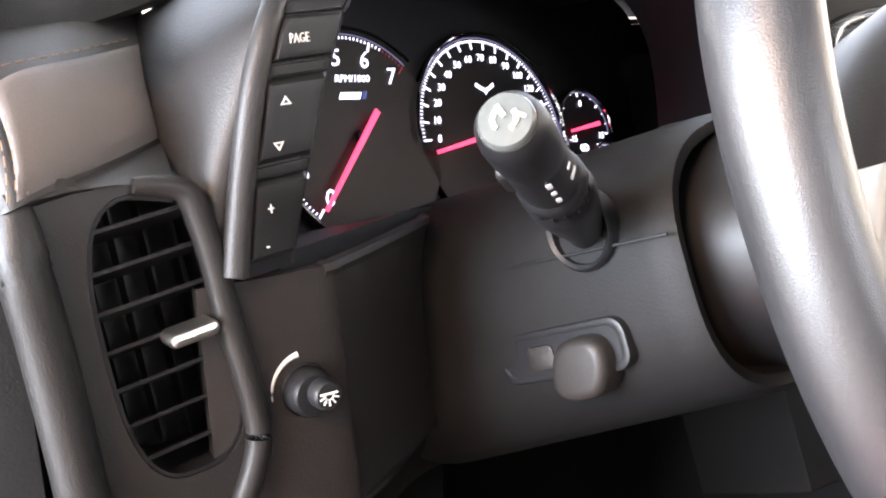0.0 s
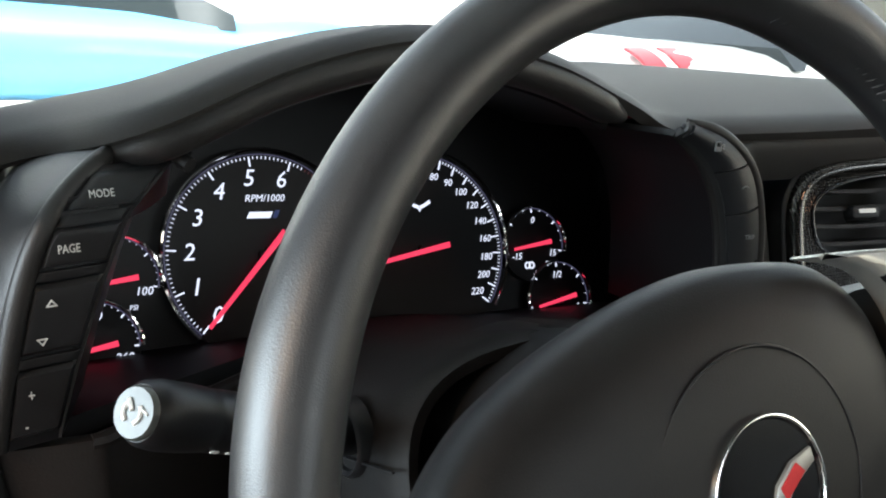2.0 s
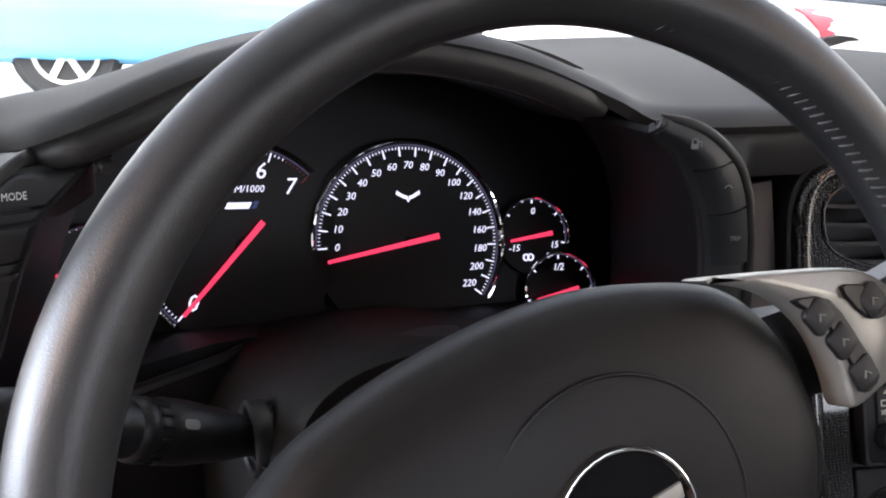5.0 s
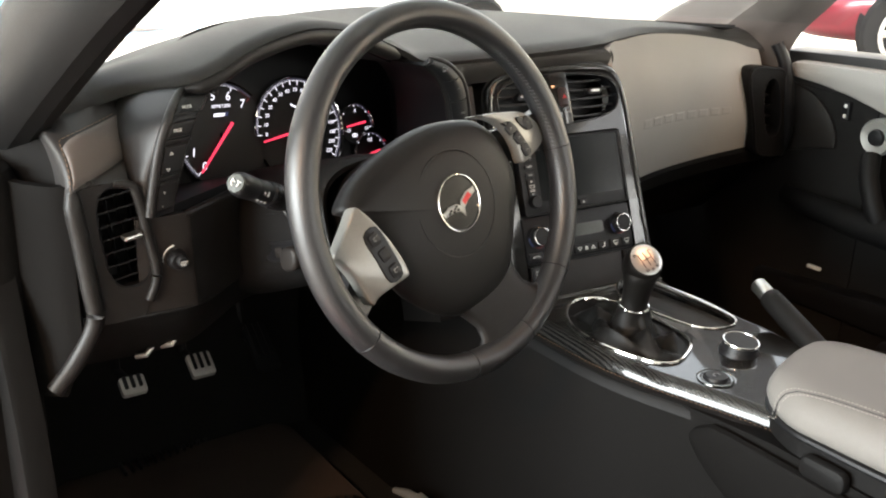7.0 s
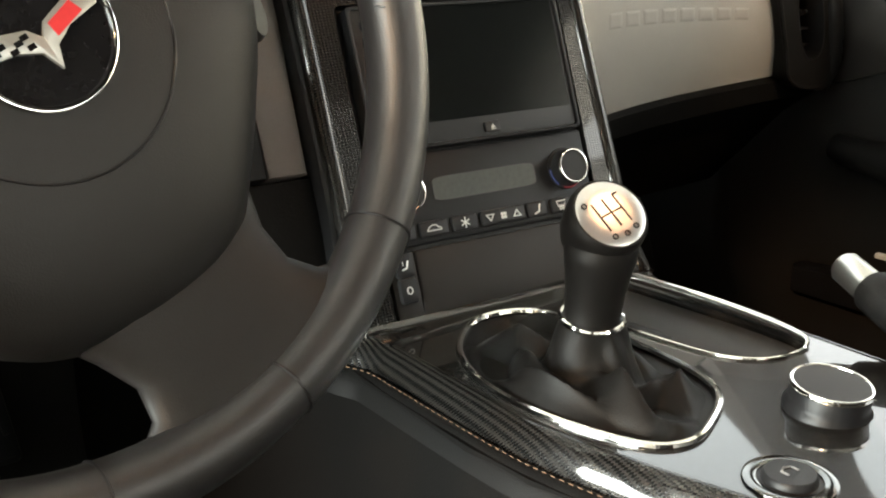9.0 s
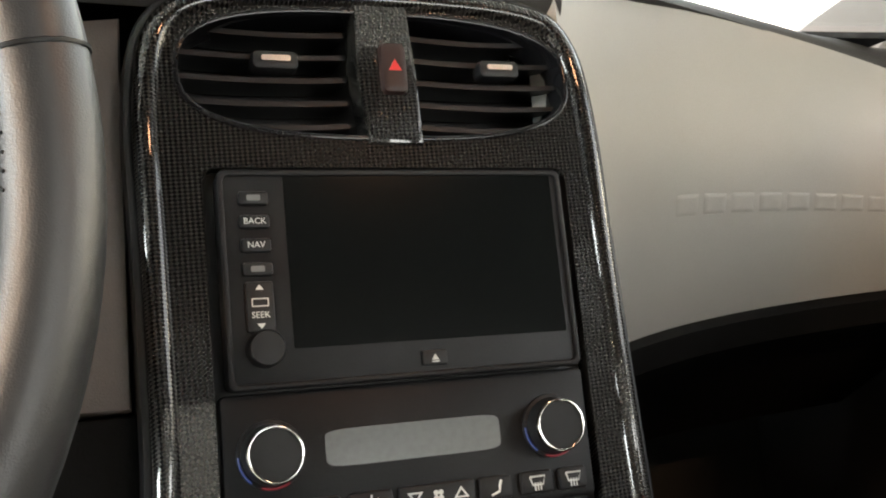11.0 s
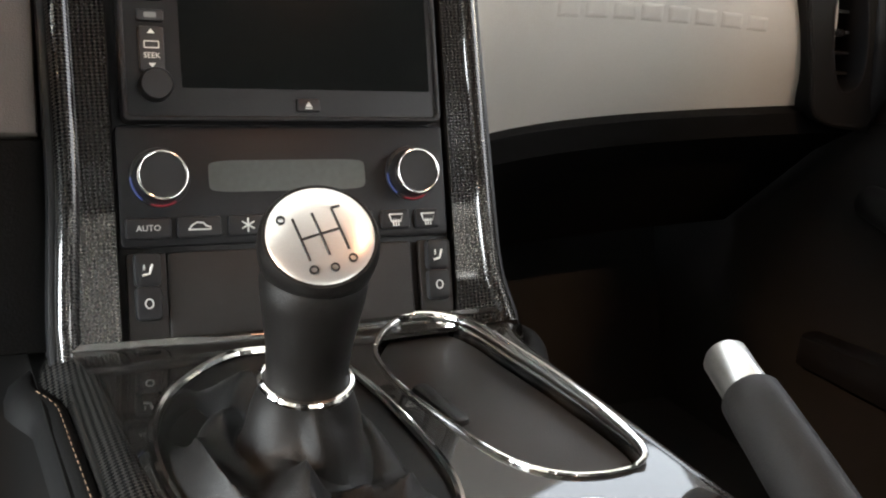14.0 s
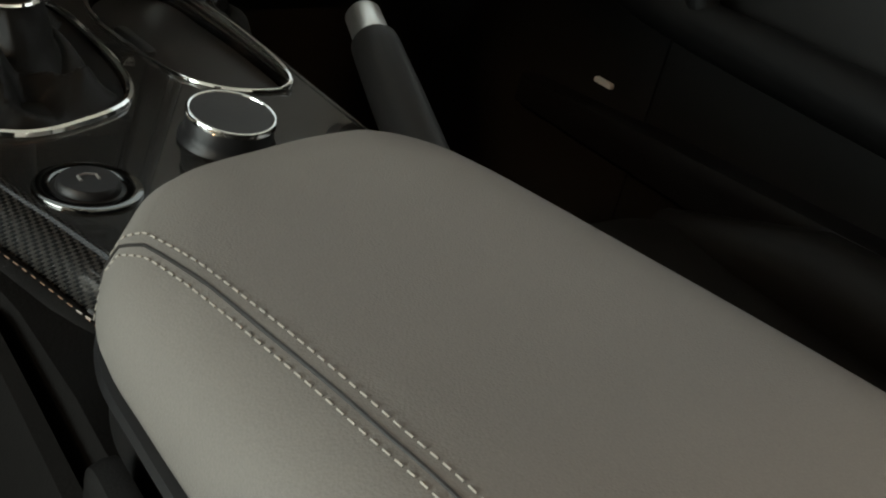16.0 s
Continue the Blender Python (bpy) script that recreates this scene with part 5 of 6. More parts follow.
tach, mt_ = gauge_dial("tachometer", -0.1103, -0.0308, 0.0625, 227.5, 44, 70, 10, 227.5, [(str(k), 227.2 - 25.5 * k) for k in range(8)], 0.0472, 0.0145, red_from=64)
part("dial_print", letters("RPM/1000", 0.0062, at2(mt_, 0.002, 0.0345, 0.0005), 0.0001, 0.2), LIT, tach)
bm = B()
prism(bm, [(-0.01, 0.0225), (0.005, 0.0225), (0.007, 0.0264), (-0.008, 0.0264)], 0.0, 0.0005, mt_)
part("model_bar", bm, LIT, tach, "lit plain bar")
bm = B()
prism(bm, [(0.0065, 0.0225), (0.0095, 0.0225), (0.0117, 0.0272), (0.0087, 0.0272)], 0.0, 0.0005, mt_)
part("model_bar", bm, LIT_BLUE, tach)
sp_items = [(str(10 * k), 182 - 13.2 * k) for k in range(11)] + [(str(100 + 20 * k), 50 - 14.2 * k) for k in range(1, 7)]
speedo, ms_ = gauge_dial("speedometer", 0.0012, -0.0332, 0.0657, 182, -36, 100, 5, 190.5, sp_items, 0.051, 0.0068)
bm = B()
for s in (-1, 1):
    prism(bm, [(0.0, 0.0265), (0.0013 * s, 0.0285), (0.0036 * s, 0.0293), (0.0086 * s, 0.032), (0.008 * s, 0.0343), (0.0033 * s, 0.0315), (0.0005 * s, 0.0306)], 0.0, 0.0005, ms_)
part("flag_shape", bm, LIT, speedo, "lit winged shape")
psi, mp_ = gauge_dial("oil_pressure_gauge", -0.2005, -0.0418, 0.0255, 180, -10, 20, 5, 188, [("0", 205), ("50", 92), ("100", -22)], 0.0175, 0.0068, thick=0.0007)
part("dial_print", letters("PSI", 0.004, at2(mp_, 0.01, -0.0155, 0.0005), 0.0001, 0.2), LIT, psi)
tmp, mq_ = gauge_dial("temperature_gauge", -0.214, -0.0785, 0.0265, 180, 0, 20, 5, 190, [("100", 202), ("220", 88), ("260", -20)], 0.018, 0.0068, thick=0.0009)
part("dial_print", letters("°F", 0.0045, at2(mq_, 0.009, -0.0145, 0.0005), 0.0001, 0.2), LIT, tmp)
boo, mb_ = gauge_dial("boost_gauge", 0.094, -0.0325, 0.0265, 192, -12, 12, 3, 188, [("-15", 207), ("0", 90), ("15", -22)], 0.0175, 0.0066, thick=0.0009)
part("dial_print", letters("PSI", 0.0035, at2(mb_, 0.012, -0.0135, 0.0005), 0.0001, 0.2), LIT, boo)
bm = B()
for k in range(2):
    ring_prism(bm, oval(-0.006 + 0.0035 * k, -0.0145, 0.0026, 0.0026, 14), oval(-0.006 + 0.0035 * k, -0.0145, 0.0016, 0.0016, 14), 0, 0.0005, mb_)
part("dial_symbol", bm, LIT, boo)
fue, mf_ = gauge_dial("fuel_gauge", 0.1135, -0.073, 0.0275, 190, -10, 12, 3, 191, [("0", 205), ("1/2", 92), ("1", -20)], 0.018, 0.0068, thick=0.0009)
bm = B()
prism(bm, rrect(-0.006, -0.0155, 0.004, 0.0055, 0.0006), 0, 0.0005, mf_)
prism(bm, [(-0.0125, -0.0155), (-0.0095, -0.0135), (-0.0095, -0.0175)], 0, 0.0005, mf_)
part("dial_symbol", bm, LIT, fue)

# ---- steering column and wheel ----
WHEEL = plane_at((-0.3648, -0.2106, 0.8313), 10.3, 17.3)
column = thing("steering_column", (-0.39, 0.0, 0.70), "charcoal plastic steering column shroud", "column")
bm = B()
rings = []
for z, a, b, c in ((-0.31, 0.104, 0.078, -0.022), (-0.25, 0.099, 0.074, -0.02), (-0.2, 0.095, 0.071, -0.018), (-0.15, 0.092, 0.068, -0.016), (-0.122, 0.09, 0.066, -0.015), (-0.112, 0.089, 0.065, -0.015), (-0.106, 0.086, 0.062, -0.015),
                   (-0.107, 0.081, 0.057, -0.015), (-0.116, 0.078, 0.054, -0.015), (-0.15, 0.072, 0.048, -0.015)):
    rings.append([WHEEL @ Vector((x, y, z)) for x, y in oval(0, c, a, b, 56, power=3.0)])
loft(bm, rings)
part("shroud", bm, SHROUD, column, "charcoal shroud", 50)
bm = B()
tube(bm, [WHEEL @ Vector((-0.0925 - 0.0008 * math.sin(math.pi * k / 12), 0.003 + 0.0005 * k, -0.106 - 0.0135 * k)) for k in range(13)], 0.0007, 5)
part("shroud_seam", bm, BLACK, column)
FLANK = WHEEL @ Matrix(((0, 0, -1, -0.094), (0, 1, 0, -0.037), (1, 0, 0, -0.178), (0, 0, 0, 1)))
bm = B()
ring_prism(bm, rrect(0, 0, 0.078, 0.024, 0.008), rrect(0, 0, 0.07, 0.0165, 0.006), -0.01, 0.0012, FLANK, 0.001)
part("slot_rim", bm, BLACK, column)
bm = B()
prism(bm, rrect(0.0, 0.0, 0.072, 0.018, 0.006), -0.004, 0.0009, FLANK)
part("lever_slot", bm, DIAL, column, "black lever slot")
bm = B()
prism(bm, rrect(-0.011, -0.001, 0.016, 0.012, 0.003), -0.004, 0.0022, FLANK, 0.001)
part("lever_stub", bm, SOFT_LO, column)
bm = B()
prism(bm, spline([(-0.002, -0.013), (0.003, 0.001), (0.012, 0.006), (0.026, 0.005), (0.031, -0.003), (0.028, -0.014), (0.02, -0.021), (0.004, -0.021)], 5), -0.004, 0.011, FLANK, 0.005, 4)
part("tilt_lever", bm, SOFT_LO, column, "rounded tilt lever")
bm = B()
lathe(bm, [(0.066, -0.15), (0.062, -0.11), (0.052, -0.08), (0.046, -0.05), (0.04, -0.03)], WHEEL @ Matrix.Translation((0, -0.012, 0)), 40)
part("column_collar", bm, BLACK, column)
# stalks
STALK0, STALK1 = Vector((-0.4776, -0.082, 0.800)), Vector((-0.577, -0.159, 0.857))
sd = (STALK1 - STALK0).normalized()
sm = sd.to_track_quat("Z", "Y").to_matrix().to_4x4()
sm.translation = STALK0
L = (STALK1 - STALK0).length
SS = sm @ Matrix.Diagonal((0.7, 0.7, 1.0, 1.0))
stalk = thing("cruise_stalk", STALK0, "black indicator and cruise control stalk", "stalk")
HUBM = WHEEL @ Matrix(((0, 0, -1, -0.0925), (0, 1, 0, 0.014), (1, 0, 0, -0.149), (0, 0, 0, 1)))
bm = B()
lathe(bm, [(0.0185, -0.006), (0.0185, 0.001), (0.017, 0.0028), (0.0152, 0.0015), (0.014, -0.01), (0.006, -0.012)], HUBM, 36)
part("stalk_boot", bm, BLACK, stalk)
bm = B()
lathe(bm, [(0.012, -0.012), (0.0125, L * 0.06), (0.0165, L * 0.2), (0.0195, L * 0.34), (0.02, L * 0.38), (0.02, L * 0.45), (0.0182, L * 0.462), (0.0182, L * 0.505), (0.0196, L * 0.515), (0.0192, L * 0.55), (0.0168, L * 0.565), (0.0172, L * 0.6), (0.0168, L * 0.76), (0.0164, L * 0.775),
           (0.0172, L * 0.79), (0.0178, L * 0.86), (0.0178, L * 0.94), (0.0166, L * 0.985), (0.014, L + 0.001)], SS, 32)
part("stalk_body", bm, BLACK, stalk, "black ribbed stalk")
bm = B()
for k in range(16):
    a = 2 * math.pi * k / 16
    tube(bm, [SS @ Vector((0.0184 * math.cos(a), 0.0184 * math.sin(a), L * 0.465)), SS @ Vector((0.0184 * math.cos(a), 0.0184 * math.sin(a), L * 0.502))], 0.0008, 5)
part("grip_ring", bm, BLACK, stalk, kind="stuff")
bm = B()
lathe(bm, [(0.0136, L - 0.002), (0.0136, L + 0.0022), (0.0124, L + 0.0036), (0.001, L + 0.004)], SS, 28)
# Grey colour stands in for the gloss on the stalk's end button.
cap = part("stalk_button", bm, LCD, stalk, "round cruise button with its gloss put in as grey")
bm = B()
for a0, a1 in ((-60, 50), (130, 250)):
    tube(bm, [SS @ Vector((0.0055 * math.cos(radians(a)), 0.0055 * math.sin(radians(a)), L + 0.0041)) for a in range(a0, a1, 15)], 0.0009, 5)
tube(bm, [SS @ Vector((0.0, 0.001, L + 0.0044)), SS @ Vector((-0.004, 0.006, L + 0.0042))], 0.0009, 5)
tube(bm, [SS @ Vector((0.004, 0.003, L + 0.0042)), SS @ Vector((0.0095, 0.001, L + 0.0038))], 0.0006, 5)
part("cruise_symbol", bm, MARK, cap)
bm = B()
prism(bm, rrect(0, L * 0.68, 0.016, 0.02, 0.004), 0.012, 0.0205, SS @ Matrix.Rotation(radians(100), 4, "Z") @ Matrix(((1, 0, 0, 0), (0, 0, 1, 0), (0, 1, 0, 0), (0, 0, 0, 1))), 0.003)
part("slide_switch", bm, SOFT, stalk)
bm = B()
prism(bm, rrect(0.0, L * 0.4, 0.006, 0.008, 0.002), 0.0192, 0.0204, SS @ Matrix.Rotation(radians(-60), 4, "Z") @ Matrix(((1, 0, 0, 0), (0, 0, 1, 0), (0, 1, 0, 0), (0, 0, 0, 1))))
part("stalk_print", bm, MARK_DIM, stalk)
for turn, mid_, w_, h_ in ((-100, 0.66, 0.007, 0.003), (-100, 0.72, 0.004, 0.002), (-150, 0.74, 0.003, 0.004), (-150, 0.68, 0.003, 0.003), (-150, 0.62, 0.003, 0.004)):
    bm = B()
    prism(bm, rrect(0.0, L * mid_, w_, h_, 0.0009), 0.0165, 0.0174, SS @ Matrix.Rotation(radians(turn), 4, "Z") @ Matrix(((1, 0, 0, 0), (0, 0, 1, 0), (0, 1, 0, 0), (0, 0, 0, 1))))
    part("stalk_print", bm, MARK, stalk)
bm = B()
a1 = Vector((-0.285, -0.075, 0.79))
tube(bm, [a1, a1 + Vector((0.02, -0.018, 0.008)), a1 + Vector((0.026, -0.024, 0.01)), a1 + Vector((0.055, -0.05, 0.022)), a1 + Vector((0.058, -0.053, 0.023))], [0.0085, 0.0085, 0.0125, 0.013, 0.0105], 18)
solid("wiper_stalk", bm, BLACK, "black wiper stalk on the column", "stalk")

wheel = thing("steering_wheel", WHEEL @ Vector((0, -0.19, 0)), "black leather steering wheel with satin silver spokes", "steering wheel")
R, RT = 0.1845, 0.0148
TURN_W = 23.0
WT = WHEEL @ Matrix.Rotation(radians(TURN_W), 4, "Z")


def rim_point(a, tube_a=0.0, r=RT):
    q = R + r * math.cos(tube_a)
    return WT @ Vector((q * math.cos(a), q * math.sin(a), r * 1.08 * math.sin(tube_a)))


bm = B()
rings = []
for k in range(120):
    a = 2 * math.pi * k / 120
    swell = 1 + 0.07 * math.exp(-((((a - 0.75 + math.pi) % (2 * math.pi)) - math.pi) / 0.25) ** 2) + 0.07 * math.exp(-((((a - 2.39 + math.pi) % (2 * math.pi)) - math.pi) / 0.25) ** 2)
    rings.append([rim_point(a, 2 * math.pi * j / 20, RT * swell) for j in range(20)])
loft(bm, rings + [rings[0]], cap=False)
rim = part("rim", bm, RIM_HIDE, wheel, "black stitched leather rim")
bm = B()
for a0, a1 in ((-0.5, 0.95),):
    n = int((a1 - a0) * R / 0.005)
    for k in range(n):
        a = a0 + (a1 - a0) * k / n
        tube(bm, [rim_point(a, 2.5, RT * 1.015), rim_point(a + 0.006, 2.66, RT * 1.02), rim_point(a + 0.012, 2.82, RT * 1.01)], 0.0005, 5)
part("rim_stitching", bm, RIM_HIDE, rim, kind="stuff")
for a in (radians(-90), radians(-17), radians(197), radians(-62), radians(-118)):
    bm = B()
    tube(bm, [rim_point(a, 2 * math.pi * j / 24, RT * 1.003) for j in range(24)], 0.0008, 5, closed=True)
    part("rim_seam", bm, BLACK, rim)
# hub
WH = at2(WHEEL, 0, 0, -0.013)
EMB = at2(WHEEL, 0.0055, -0.0135, -0.0005, TURN_W)
bm = B()
hub = spline([(-0.131, 0.007), (-0.111, 0.030), (-0.085, 0.0455), (-0.058, 0.057), (-0.025, 0.067), (0.012, 0.0725), (0.052, 0.0705), (0.077, 0.0635), (0.096, 0.048), (0.107, 0.029), (0.116, 0.003), (0.114, -0.02), (0.105, -0.048), (0.092, -0.082),
              (0.079, -0.106), (0.058, -0.122), (0.026, -0.1315), (-0.008, -0.1325), (-0.036, -0.122), (-0.064, -0.1), (-0.084, -0.07), (-0.091, -0.048), (-0.104, -0.018), (-0.118, -0.002)], 5)
hc = Vector((0.004, -0.02))
rings = []
for z, k in ((-0.05, 0.72), (-0.028, 0.94), (-0.012, 0.997), (-0.003, 1.0), (0.004, 0.965), (0.0095, 0.89), (0.0138, 0.76), (0.0166, 0.58), (0.018, 0.4), (0.0185, 0.2), (0.0186, 0.04)):
    rings.append([WH @ Vector((hc.x + (x - hc.x) * k, hc.y + (y - hc.y) * k, z)) for x, y in hub])
loft(bm, rings)
part("airbag_cover", bm, COVER, wheel, "charcoal moulded airbag cover", 60)
bm = B()
tube(bm, [EMB @ Vector((0.056 * math.cos(2 * math.pi * k / 60), 0.056 * math.sin(2 * math.pi * k / 60), 0.0044 - 0.0006 * math.sin(2 * math.pi * k / 60))) for k in range(60)], 0.0007, 6, closed=True)
part("cover_seam", bm, BLACK, wheel)
bm = B()
lathe(bm, [(0.0305, 0.002), (0.0305, 0.007), (0.029, 0.008), (0.0282, 0.0068), (0.001, 0.0066)], EMB, 40)
emblem = part("emblem", bm, BLACK_GLOSS, wheel, "round black emblem disc")
bm = B()
ring_prism(bm, oval(0, 0, 0.0308, 0.0308, 48), oval(0, 0, 0.029, 0.029, 48), 0.005, 0.0086, EMB, 0.0006)
part("emblem_ring", bm, CHROME, emblem)
WING = [(0.0, -0.0165), (0.0035, -0.0085), (0.012, -0.0045), (0.0262, -0.0025), (0.0272, 0.0032), (0.015, 0.0045), (0.004, 0.0012), (-0.0004, -0.004)]
bm = B()
prism(bm, WING, 0.0066, 0.0083, EMB, 0.0004)
part("red_flag_shape", bm, SILVER, emblem, "silver flag shape")
bm = B()
prism(bm, [(0.0052, -0.0058), (0.019, -0.0022), (0.0165, 0.0032), (0.0045, -0.0002)], 0.0082, 0.0089, EMB)
part("red_field", bm, RED, emblem, "red flag field")
bm = B()
prism(bm, [(-x, y) for x, y in reversed(WING)], 0.0066, 0.0083, EMB, 0.0004)
part("silver_flag_shape", bm, SILVER, emblem, "silver flag shape")
for kx, ky in ((-0.006, -0.0046), (-0.0095, -0.0015), (-0.0125, -0.0034), (-0.016, 0.0002), (-0.019, -0.0014), (-0.0065, -0.0005)):
    bm = B()
    prism(bm, rrect(kx, ky, 0.0031, 0.0021, 0.0003), 0.0082, 0.0088, EMB)
    part("flag_check", bm, BLACK_GLOSS, emblem)
# spokes: satin plates with switch pads
PLATE_L = spline([(-0.127, 0.0075), (-0.139, -0.009), (-0.15, -0.024), (-0.157, -0.0345), (-0.15, -0.043), (-0.14, -0.06), (-0.128, -0.088), (-0.119, -0.083), (-0.1, -0.0765), (-0.083, -0.071), (-0.0805, -0.066), (-0.086, -0.05), (-0.096, -0.03), (-0.108, -0.011), (-0.118, 0.0015)], 4)
PLATE_R = spline([(0.05, 0.0715), (0.07, 0.0715), (0.1, 0.07), (0.132, 0.067), (0.152, 0.058), (0.166, 0.046), (0.169, 0.034), (0.163, 0.026), (0.144, 0.017), (0.125, 0.0105), (0.1195, 0.014), (0.1165, 0.026), (0.109, 0.042), (0.096, 0.0555), (0.077, 0.0655)], 4)


def plate_z(x, y, side):
    """The plates lean away from the driver towards the rim."""
    return 0.009 - 0.00017 / 0.001 * max(0.0, abs(x) - 0.085) if side < 0 else 0.006 - 0.13 * max(0.0, abs(x) - 0.085)


for s, a in ((-1, PLATE_L), (1, PLATE_R)):
    bm = B()
    rows = []
    for z, k in ((-0.014, 0.0), (-0.003, 0.0), (-0.001, 0.0006), (0.0, 0.002)):
        rows.append([WHEEL @ Vector((x, y, z + plate_z(x, y, s))) for x, y in inset(a, k)])
    loft(bm, rows)
    plate = part("spoke_plate", bm, SILVER, wheel, "satin silver spoke plate")
    pads = ([[(-0.109, -0.0135), (-0.1255, -0.0215), (-0.116, -0.048), (-0.105, -0.0725), (-0.0885, -0.066), (-0.096, -0.04)]] if s < 0 else
            [[(0.09, 0.059), (0.112, 0.0575), (0.131, 0.035), (0.139, 0.021), (0.1275, 0.0155), (0.1205, 0.029), (0.108, 0.047)], [(0.118, 0.0615), (0.138, 0.0595), (0.151, 0.047), (0.134, 0.0455)]])
    for pad_line in pads:
        line = inset(spline(pad_line, 3), 0.0008)
        bm = B()
        loft(bm, [[WHEEL @ Vector((x, y, z + plate_z(x, y, s))) for x, y in inset(line, k)] for z, k in ((-0.002, 0.0), (0.0012, 0.0), (0.0018, 0.0006))])
        pad = part("switch_pad", bm, BLACK, plate)
        spots = [(-0.114, -0.026), (-0.106, -0.043), (-0.098, -0.0605)] if s < 0 else [(0.104, 0.051), (0.1165, 0.0395), (0.128, 0.0245)] if len(pad_line) > 5 else [(0.137, 0.0535)]
        turn = 24 if s < 0 else 40
        for n_, (x, y) in enumerate(spots):
            m = at2(WHEEL, x, y, plate_z(x, y, s) + 0.0016, turn if n_ < 2 or s < 0 else 28)
            bm = B()
            prism(bm, rrect(0, 0, 0.0125, 0.0135, 0.003), -0.001, 0.0014, m, 0.001)
            sb = part("switch", bm, BUTTON, pad)
            if s < 0 and n_ == 1:
                continue
            bm = B()
            if s < 0:
                tube(bm, [m @ Vector((0.0016 * math.cos(k) - 0.001, 0.0022 * math.sin(k), 0.0017)) for k in (0.6, 1.4, 2.4, 3.4, 4.4, 5.4)], 0.0006, 5)
                tube(bm, [m @ Vector((0.0022, 0.0012, 0.0017)), m @ Vector((0.0034, 0.0024, 0.0017))], 0.0005, 5)
            else:
                tube(bm, [m @ Vector((-0.0018, -0.0012, 0.0017)), m @ Vector((0.0, 0.0012, 0.0017)), m @ Vector((0.0018, -0.0012, 0.0017))], 0.0005, 5)
            part("switch_print", bm, MARK_DIM, sb)
    bm = B()
    rows = []
    for x, y0, y1, z0, z1 in ((0.06, -0.03, 0.02, -0.05, -0.026), (0.12, -0.036, 0.005, -0.044, -0.022), (0.155, -0.046, -0.008, -0.034, -0.018), (0.18, -0.056, -0.004, -0.018, -0.004)):
        rows.append([WT @ Vector((x * s, yy, zz)) for yy, zz in ((y0, z0), (y1, z0), (y1, z1), (y0, z1))])
    loft(bm, rows)
    part("spoke_core", bm, RIM_HIDE, wheel)
bm = B()
rows = []
for y, x0, x1, z in ((-0.085, -0.064, 0.06, -0.02), (-0.118, -0.058, 0.052, -0.016), (-0.135, -0.05, 0.044, -0.012), (-0.152, -0.045, 0.043, -0.007), (-0.165, -0.05, 0.052, -0.003), (-0.176, -0.072, 0.078, 0.0)):
    ring = []
    for k in range(20):
        a = 2 * math.pi * k / 20
        c = abs(math.cos(a)) ** 0.5 * math.copysign(1, math.cos(a))
        ring.append(WT @ Vector(((x0 + x1) / 2 + (x1 - x0) / 2 * c, y + 0.006 * math.cos(a) ** 2, z - 0.004 + 0.012 * math.sin(a))))
    rows.append(ring)
loft(bm, rows)
part("lower_spoke", bm, COVER, wheel, "broad black leather lower spoke", 60)

# ---- centre console ----
console = thing("centre_console", (-0.01, -0.25, 0.2), "dark centre console with carbon fibre top plate", "console")
ZC = 0.585
TOPC = Matrix.Translation((0, 0, ZC))
plate = spline([(-0.125, -0.035), (-0.1235, -0.08), (-0.121, -0.19), (-0.1165, -0.24), (-0.1055, -0.29), (-0.09, -0.34), (-0.08, -0.371), (-0.07, -0.405), (-0.05, -0.47), (0.0, -0.5), (0.1, -0.46), (0.108, -0.35), (0.11, -0.22), (0.112, -0.1), (0.128, -0.045), (0.0, -0.03)], 8)
BOOT = spline([(-0.109, -0.149), (-0.1125, -0.209), (-0.096, -0.268), (-0.075, -0.287), (-0.046, -0.281), (-0.008, -0.253), (0.004, -0.193), (-0.004, -0.1), (-0.046, -0.077), (-0.087, -0.105)], 8)
LID = spline([(0.026, -0.09), (0.058, -0.061), (0.086, -0.08), (0.093, -0.133), (0.097, -0.185), (0.096, -0.237), (0.082, -0.249), (0.053, -0.245), (0.033, -0.224), (0.023, -0.18), (0.018, -0.132)], 6)
bm = plate_with_holes(plate, [BOOT, LID], -0.02, 0.004, TOPC)
part("carbon_top", bm, CARBON_TOP, console, "glossy carbon fibre console plate")
bm = B()
loft(bm, [[TOPC @ Vector((x, y, z)) for x, y in inset(plate, d)] for d, z in ((0.0025, 0.0042), (0.0, 0.0047), (-0.0025, 0.0038), (-0.006, 0.0004), (-0.0095, -0.006), (-0.012, -0.0125), (-0.0125, -0.019))], cap=False)
part("plate_edge", bm, CARBON, console, "carbon fibre edge rolling down", 60)
bm = B()
loft(bm, [[TOPC @ Vector((x, y, z)) for x, y in inset(plate, d)] for d, z in ((-0.0108, -0.0175), (-0.013, -0.0135), (-0.016, -0.0125), (-0.021, -0.014), (-0.026, -0.019), (-0.029, -0.028))], cap=False)
part("leather_border", bm, SHROUD, console, "charcoal leather border", 60)
bm = B()
stitches(bm, [TOPC @ Vector((x, y, -0.0122)) for x, y in inset(plate, -0.0166)][4:66], 0.003, 0.003, 0.0003)
part("border_stitching", bm, THREAD_W, console, kind="stuff")
